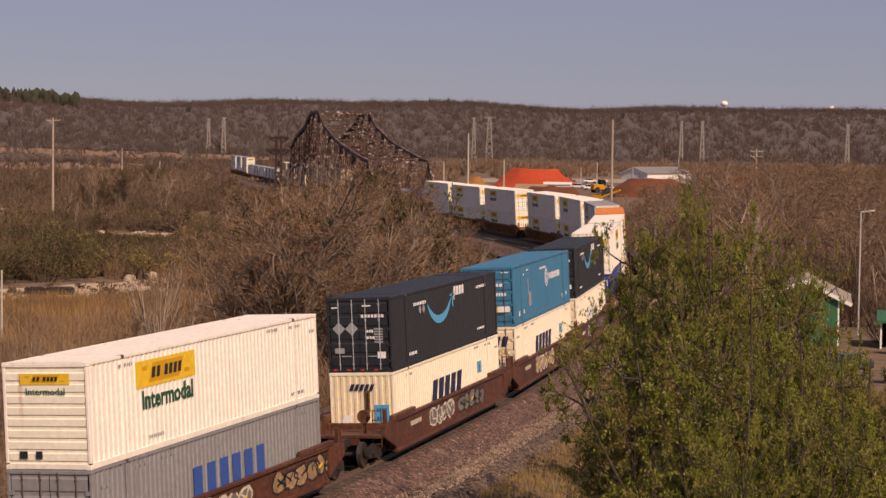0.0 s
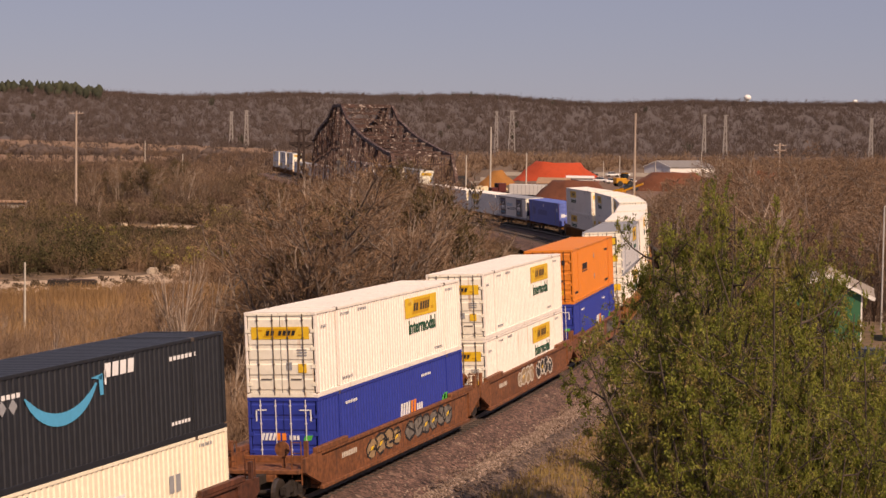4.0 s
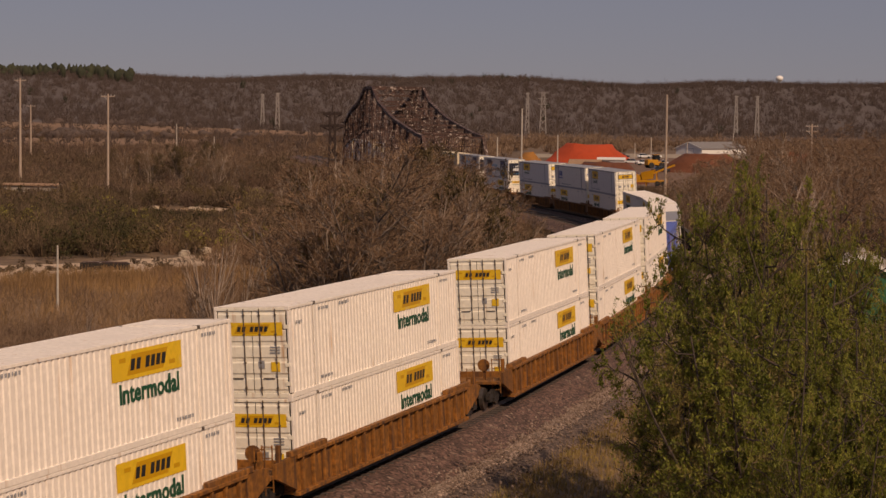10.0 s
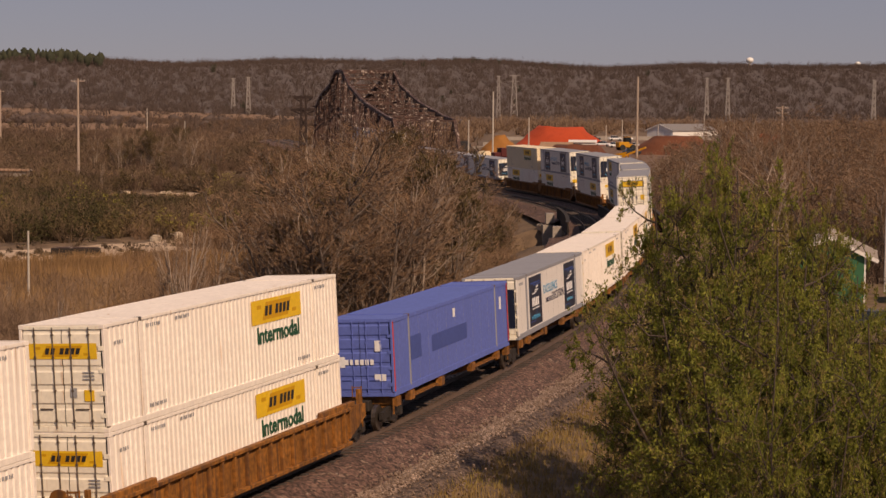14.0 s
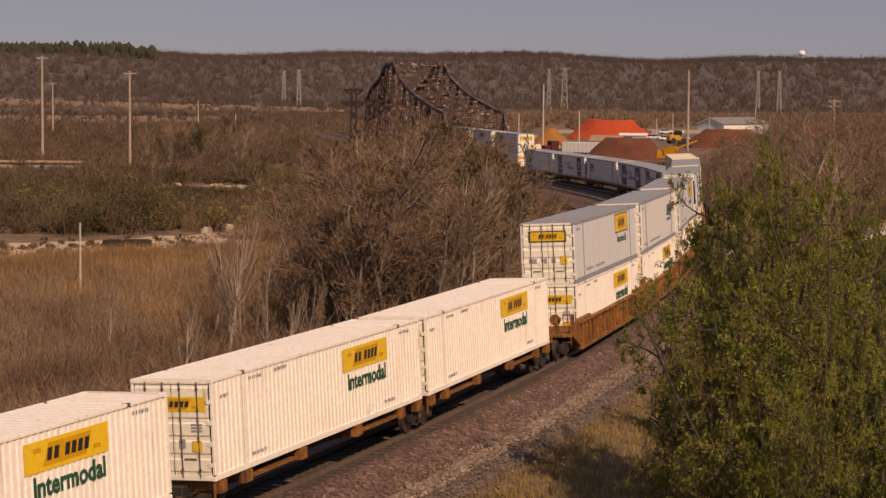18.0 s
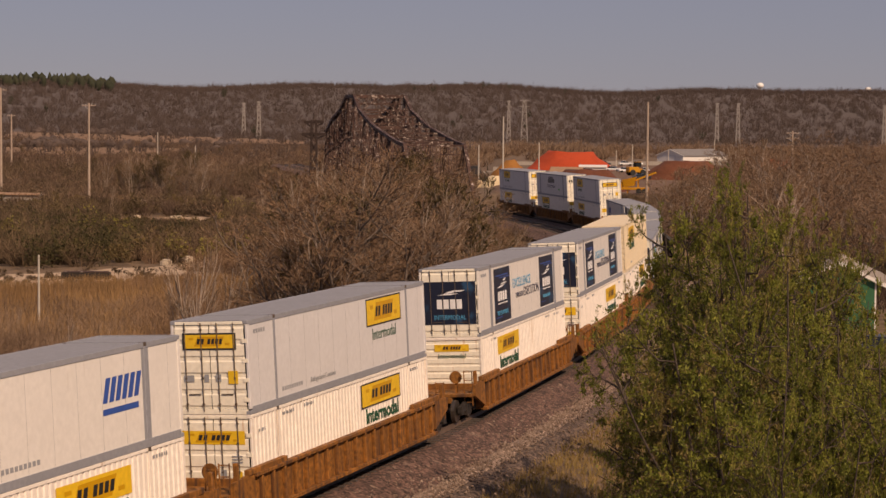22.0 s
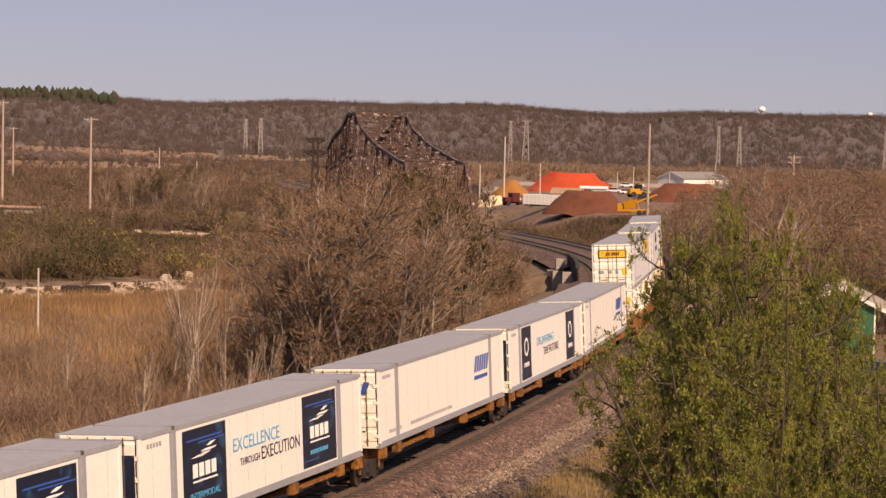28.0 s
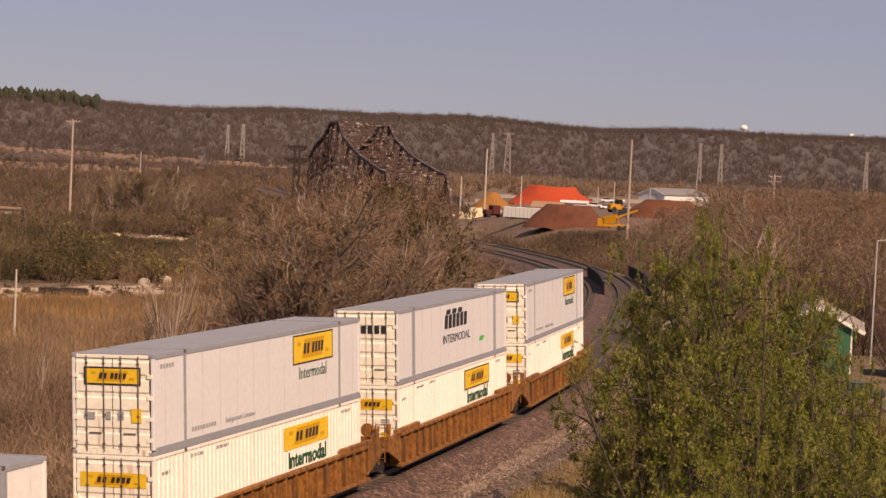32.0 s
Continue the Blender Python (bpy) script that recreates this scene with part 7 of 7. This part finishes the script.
def tubes(pts, r0, r1, n=5):
    """Round tapered bars along bent branches, as corners and triangles."""
    m, k, _ = pts.shape
    d = unit(np.gradient(pts, axis=1))
    side = unit(np.cross(d, np.array([0.83, 0.41, 0.13])))
    up = np.cross(side, d)
    a = np.arange(n) * math.tau / n
    r = np.linspace(r0, r1, k)[None, :, None, None]
    v = pts[:, :, None] + (side[:, :, None] * np.cos(a)[:, None] + up[:, :, None] * np.sin(a)[:, None]) * r
    idx = np.arange(m * k * n).reshape(m, k, n)
    nxt = np.roll(idx, -1, 2)
    f = np.concatenate([np.stack([idx[:, :-1], nxt[:, :-1], nxt[:, 1:]], -1).reshape(-1, 3), np.stack([idx[:, :-1], nxt[:, 1:], idx[:, 1:]], -1).reshape(-1, 3)])
    return v.reshape(-1, 3), f


def joined(*meshes):
    v, f, n = [], [], 0
    for a, b in meshes:
        v.append(a)
        f.append(b + n)
        n += len(a)
    return np.concatenate(v), np.concatenate(f)


def grown(rng, h, spread, stems, lean, per, angles, ratio, lift=0.2, wob=0.16):
    """A tree's branches, level by level, brought to the height h and, where given, to the radius spread."""
    start = rng.normal(size=(stems, 3)) * np.array([0.03, 0.03, 0]) * h * (stems > 1) + np.array([0, 0, -0.3])
    way = rng.normal(size=(stems, 3)) * np.array([lean, lean, 0]) + np.array([0, 0, 1])
    length = h * rng.uniform(0.6, 0.8, stems)
    levels = [bent(start, way, length, rng, wob * 0.7, 0.12, 5)]
    for i, (q, a) in enumerate(zip(per, angles)):
        p, w, length = sprout(levels[-1], length, q, a, ratio[i], rng, 0.2 if i == 0 else 0.15)
        levels.append(bent(p, w, length, rng, wob, lift, 4 if i < 2 else 3))
    every = np.concatenate([g.reshape(-1, 3) for g in levels])
    kz = h / np.percentile(every[:, 2], 99.7)
    kr = kz if spread is None else spread / np.percentile(np.hypot(every[:, 0], every[:, 1]), 95)
    return [g * np.array([kr, kr, kz]) for g in levels]


def bare_tree(seed, h, spread, material, bark, label, w=0.035, stems=2, per=(9, 6, 6, 5)):
    rng = np.random.default_rng(seed)
    t = thing("bare_tree", label, "tree", "bare trees on the low ground")
    g = grown(rng, h, spread, stems, 0.2, per, (36, 36, 38, 40), (0.52,) * 4, 0.24, 0.11)
    tri_mesh("trunk", *joined(tubes(g[0], 0.011 * h, 0.004 * h, 6), tubes(g[1], 0.0045 * h, 0.0018 * h, 4), tubes(g[2], 0.002 * h, 0.0009 * h, 3)), bark, t)
    a = np.concatenate([q[:, 0] for q in g[3:]] + [q[:, 1] for q in g[3:4]])
    b = np.concatenate([q[:, -1] for q in g[3:]] + [q[:, 2] for q in g[3:4]])
    tri_mesh("crown", *slivers(a, b, np.full(len(a), w), rng), material, t, "fine bare twigs")
    return t


KINDS = [bare_tree(21, 10.0, 4.0, M_TWIGRED, M_BARK, "bare reddish-brown tree with fine twigs", 0.032, 2, (11, 7, 6, 4)), bare_tree(22, 9.0, 3.2, M_TWIG, M_PALEBARK, "bare brown tree with upright pale limbs", 0.032, 2),
         bare_tree(23, 11.0, 3.6, M_TWIGRED, M_PALEBARK, "bare tree with a pale trunk and reddish twigs", 0.032, 2), bare_tree(24, 8.0, 3.4, M_OLIVE, M_BARK, "bare olive-brown tree with dense twigs", 0.06, 3, (8, 6, 6, 4))]
THIN = bare_tree(25, 10.0, 2.2, M_TWIG, M_PALEBARK, "slender bare tree with a pale trunk", 0.03, 1, (12, 5, 5, 3))
HOME = {}


def plant(kind, x, y, h, base_h, rng, wide=1.0):
    k = h / base_h
    m = pose(x, y, land_at(x, y) - 0.1, 0, 0, float(rng.uniform(0, 360))) @ Matrix.Diagonal((k * wide, k * wide, k, 1))
    if kind.name not in HOME:
        HOME[kind.name] = True
        kind.matrix_world = m
        kind["base"] = 1
        del kind["base"]
        return kind
    c = copy_thing(kind, m)
    c.scale = (k * wide, k * wide, k)
    return c


def el_of(px, py):
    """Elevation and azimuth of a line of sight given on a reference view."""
    r = radians(1.37)
    u, v = (px - 784) / 3462, (py - 441) / 3462
    a, b = u * math.cos(r) + v * math.sin(r), -u * math.sin(r) + v * math.cos(r)
    return math.degrees(math.atan(a)) - 0.04, -3.17 - math.degrees(math.atan(b))


def thicket():
    rng = np.random.default_rng(31)
    prof = [el_of(*p) for p in PROFILE]
    paz, pel = [p[0] for p in prof], [p[1] for p in prof]
    heights = (10.0, 9.0, 11.0, 8.0)
    n = 0
    while n < 125:
        az = rng.uniform(-4.5, 2.5)
        dist = rng.uniform(118, 262)
        x, y = dist * math.tan(radians(az)), dist
        if not free(np.array([x]), np.array([y]), -12.5)[0]:
            continue
        lim = EYE + dist * math.tan(radians(np.interp(az, paz, pel))) - land_at(x, y)
        h = min(lim * rng.uniform(0.72, 1.03), rng.uniform(8.5, 15.5))
        if h < 2.5:
            continue
        k = rng.integers(0, 4) if rng.uniform() > 0.35 else 0
        plant(KINDS[k], x, y, h * 1.03, heights[k], rng)
        n += 1
    # a belt beyond the far end of the bridge
    for i in range(34):
        x, y = rng.uniform(-75, -20), rng.uniform(406, 440)
        s, d = along(x, y)
        if d[0] > -9.5 and d[0] < 9:
            continue
        k = rng.integers(0, 4)
        plant(KINDS[k], x, y, rng.uniform(7.5, 10.5), heights[k], rng)
    for i in range(60):
        az, dist = rng.uniform(-16, -2.5), rng.uniform(420, 1000)
        x, y = dist * math.tan(radians(az)), dist
        if free(np.array([x]), np.array([y]))[0] and not -75 < x < -10:
            plant(KINDS[(0, 1, 3)[i % 3]], x, y, rng.uniform(4, 7), heights[(0, 1, 3)[i % 3]], rng)
    # right of the line, behind the green tree
    tops = [el_of(*p) for p in ((1080, 392), (1150, 392), (1200, 350), (1260, 312), (1320, 292), (1400, 280), (1480, 288), (1568, 300), (1700, 300))]
    taz, tel = [p[0] for p in tops], [p[1] for p in tops]
    n = 0
    while n < 135:
        az = rng.uniform(5.4, 15.0)
        dist = rng.uniform(185, 360)
        x, y = dist * math.tan(radians(az)), dist
        if not free(np.array([x]), np.array([y]), -12, 11)[0]:
            continue
        lim = EYE + dist * math.tan(radians(np.interp(az, taz, tel))) - land_at(x, y)
        h = min(lim * rng.uniform(0.7, 1.03), rng.uniform(8, 15))
        if h < 2.5:
            continue
        k = (0, 2, 0, 0, 2)[rng.integers(0, 5)]
        plant(KINDS[k], x, y, h * 1.08, heights[k], rng, 1.2)
        n += 1
    for px, top, dist in ((330, 440, 118), (385, 470, 128), (300, 500, 126), (455, 560, 110), (500, 520, 135), (430, 590, 104), (20, 560, 150), (120, 580, 120), (345, 470, 122), (365, 520, 112), (560, 500, 140), (610, 470, 150), (645, 480, 140), (540, 560, 118), (680, 450, 160), (740, 470, 150), (590, 400, 190), (640, 380, 200), (690, 400, 170), (730, 380, 190), (780, 420, 160), (820, 460, 150), (560, 420, 170), (610, 440, 160), (670, 480, 130), (750, 500, 125), (850, 480, 150), (530, 430, 200), (400, 560, 105), (250, 600, 100), (475, 350, 330), (195, 350, 360), (290, 300, 420), (700, 520, 120), (205, 380, 330)):
        az, el = el_of(px, top)
        x, y = dist * math.tan(radians(az)), dist
        h = EYE + dist * math.tan(radians(el)) - land_at(x, y)
        plant(THIN, x, y, max(3, h), 10.0, rng)
    for k in range(16):
        az, dist = rng.uniform(-16, -5.5), rng.uniform(250, 420)
        x, y = dist * math.tan(radians(az)), dist
        if free(np.array([x]), np.array([y]))[0]:
            plant(KINDS[3], x, y, rng.uniform(3.2, 4.8), 8.0, rng)


thicket()


def leafy_tree(seed, h, stems, ratio, per, material, label, size=0.062, brown=0.16):
    """Many stems with arching sprays; the leaves stand along the sprays."""
    rng = np.random.default_rng(seed)
    t = thing("leafy_tree", label, "tree", "green trees by the line")
    g = grown(rng, h, None, stems, 0.2, per, (60, 62, 62), ratio, 0.03, 0.3)
    tri_mesh("trunk", *joined(tubes(g[0], 0.008 * h, 0.003 * h, 6), tubes(g[1], 0.0035 * h, 0.0015 * h, 5), tubes(g[2], 0.0016 * h, 0.0008 * h, 4)), M_DARKBARK, t)
    sprays = np.concatenate([g[3], g[2][:, 1:], g[2][:, 1:][rng.uniform(size=len(g[2])) > 0.5]])
    vv, ff = slivers(sprays[:, 0], sprays[:, 2], np.full(len(sprays), 0.02), rng)
    tri_mesh("twig_mass", vv, ff, M_TWIG, t)
    full = rng.uniform(size=len(sprays)) > 0.1
    brownish = rng.uniform(size=len(sprays)) < brown
    for pick, paint, name, label, per_spray in ((full & ~brownish, material, "crown", "small young leaves on arching sprays", 24), (full & brownish, M_LEAFBROWN, "brown_leaves", "brown-tinged young leaves", 20)):
        q = np.repeat(sprays[pick], per_spray, 0)
        n = len(q)
        u = rng.uniform(0.05, 1.0, n)[:, None]
        c = np.where(u < 0.5, q[:, 0] + (q[:, 1] - q[:, 0]) * u * 2, q[:, 1] + (q[:, 2] - q[:, 1]) * (u * 2 - 1))
        d = unit(q[:, 2] - q[:, 0])
        out = unit(np.cross(d, rng.normal(size=(n, 3))))
        d = unit(d * 0.6 + out + np.array([0, 0, 0.15]))
        e = unit(np.cross(d, rng.normal(size=(n, 3))))
        s = size * rng.uniform(0.55, 1.3, (n, 1))
        c = c + d * s + rng.normal(size=(n, 3)) * 0.035
        k = np.cross(d, e)
        v = np.stack([c - d * s, c + e * s * 0.42 + k * s * 0.12, c + d * s, c - e * s * 0.42 + k * s * 0.12], 1).reshape(-1, 3)
        i = np.arange(n)[:, None] * 4
        f = np.concatenate([i + np.array([[0, 1, 2]]), i + np.array([[0, 2, 3]])])
        tri_mesh(name, v, f, paint, t, label)
    return t


def green_trees():
    rng = np.random.default_rng(41)
    a = leafy_tree(51, 12.0, 4, (0.33, 0.6, 0.62), (13, 7, 4), M_LEAF, "green tree with young leaves beside the line")
    b = leafy_tree(52, 10.0, 5, (0.4, 0.58, 0.6), (10, 6, 4), M_LEAF, "spreading green shrub-like tree with young leaves")
    c = leafy_tree(53, 8.0, 4, (0.4, 0.55, 0.6), (9, 5, 4), M_LEAFBROWN, "thinly leaved olive-brown tree", brown=0.1)
    spots = [(a, 12.0, 1398, 356, 57, 0.44), (b, 10.0, 1345, 388, 60, 0.6), (a, 12.0, 1300, 415, 62, 0.62), (b, 10.0, 1262, 452, 64, 0.64), (c, 8.0, 1248, 500, 74, 0.5), (c, 8.0, 1446, 420, 60, 0.3), (b, 10.0, 1325, 560, 51, 0.72), (a, 12.0, 1305, 520, 53, 0.66),
             (b, 10.0, 1500, 690, 47, 0.6), (b, 10.0, 1590, 690, 47, 0.6), (b, 10.0, 1255, 560, 60, 0.7), (c, 8.0, 1215, 670, 59, 0.65), (b, 10.0, 1670, 690, 49, 0.6), (b, 10.0, 1420, 650, 49, 0.6), (c, 8.0, 1745, 680, 56, 0.6), (c, 8.0, 1300, 650, 54, 0.65), (b, 10.0, 1450, 720, 44, 0.5), (b, 10.0, 1485, 612, 52, 0.4), (b, 10.0, 1560, 615, 52, 0.4), (b, 10.0, 1640, 612, 52, 0.4)]
    for kind, bh, px, top, dist, wide in spots:
        az, el = el_of(px, top)
        x, y = dist * math.tan(radians(az)), dist
        h = EYE + dist * math.tan(radians(el)) - land_at(x, y)
        plant(kind, x, y, h, bh, rng, wide)


green_trees()


def far_woods(name, label, n, wedge, hs, ws, material, seed, power=1.0, test=None, category="woods"):
    rng = np.random.default_rng(seed)
    x, y = scatter(n, *wedge, rng, power)
    ok = free(x, y)
    if test is not None:
        ok &= test(x, y)
    x, y = x[ok], y[ok]
    n = len(x)
    ico = bmesh.new()
    bmesh.ops.create_icosphere(ico, subdivisions=1, radius=1)
    iv = np.array([tuple(q.co) for q in ico.verts])
    fi = np.array([[q.index for q in p.verts] for p in ico.faces])
    ico.free()
    w, h = rng.uniform(*ws, (n, 1, 1)), rng.uniform(*hs, (n, 1, 1))
    q = iv[None] * (1 + 0.13 * rng.normal(size=(n, len(iv), 1)))
    v = q * np.concatenate([w / 2, w / 2, h / 2], -1)
    v[:, :, 2] += h[:, :, 0] * 0.34
    v += np.stack([x, y, land(x, y)], 1)[:, None]
    f = fi[None] + (np.arange(n) * len(iv))[:, None, None]
    ob = tri_mesh(name, v.reshape(-1, 3), f.reshape(-1, 3), material, kind="stuff")
    ob.data.polygons.foreach_set("use_smooth", [True] * len(ob.data.polygons))
    return tagged(ob, label, category, kind="stuff")


shrubs("far_woods", "grey-brown leafless woods on the hills", 9500, (-16.5, 16.5, 1330, 2800), (6, 10), (0.6, 0.95), 65, 0.33, M_HAZEWOOD, 60, category="woods")
shrubs("far_woods", "bare trees dotted over the tan fields", 420, (-16.5, -3, 820, 1400), (3.5, 8), (0.4, 0.6), 60, 0.3, M_HAZEWOOD, 61, category="woods", anywhere=True)
far_woods("far_woods", "low leafless woods on the flat beyond the river", 3200, (-17, 17, 1000, 1420), (3, 5.5), (4, 8), M_HAZEWOOD, 62, test=lambda x, y: ~((x < -60) & (x > -370) & (y > 870) & (y < 1420) & noise_mask(x, y, 0.012, 0.1)))
shrubs("far_woods", "bare trees along the ridge", 900, (-16.5, 16.5, 2480, 2760), (6, 11), (0.45, 0.7), 70, 0.5, M_HAZEWOOD, 66, category="woods")
shrubs("far_evergreens", "dull green trees dotted over the wooded hills", 170, (-16.5, 16.5, 1500, 2700), (6, 11), (0.35, 0.5), 110, 0.6, M_FARGREEN, 67, category="woods", test=lambda x, y: noise_mask(x, y, 0.006, 1.0))
far_woods("far_evergreens", "dark evergreens along the ridge", 260, (-15.5, -9.6, 2300, 2750), (8, 19), (6, 11), M_FARGREEN, 63)


# -- loose stones at the foot of the ballast --
def loose_stones():
    rng = np.random.default_rng(71)
    n = 9000
    s, d = rng.uniform(-5, 90, n), np.concatenate([rng.normal(3.4, 0.35, n * 2 // 3), rng.uniform(1.7, 6, n - n * 2 // 3)])
    tet = np.array([(1, 1, 1), (-1, -1, 1), (-1, 1, -1), (1, -1, -1)], float)
    v = tet[None] * rng.uniform(0.018, 0.045, (n, 1, 1)) * (1 + 0.3 * rng.normal(size=(n, 4, 3)))
    z = np.interp(d, [1.75, 2.6, 3.1, 3.4, 6], [-0.25, -0.62, -0.74, -0.70, -0.95]) - np.maximum(0, d - 1.6) * 0.057
    c = np.array([tuple(track(float(a), float(o), float(u))) for a, o, u in zip(s, d, z)])
    v += c[:, None]
    f = np.array([(0, 1, 2), (0, 3, 1), (0, 2, 3), (1, 3, 2)])[None] + (np.arange(n) * 4)[:, None, None]
    m = island_mat("loose_stone", [(0.12, 0.08, 0.065), (0.22, 0.155, 0.12), (0.38, 0.29, 0.23)], noise_scale=0.5)
    tagged(tri_mesh("loose_stones", v.reshape(-1, 3), f.reshape(-1, 3), m), "loose stones at the foot of the ballast", "stones", kind="stuff")


loose_stones()

motions()
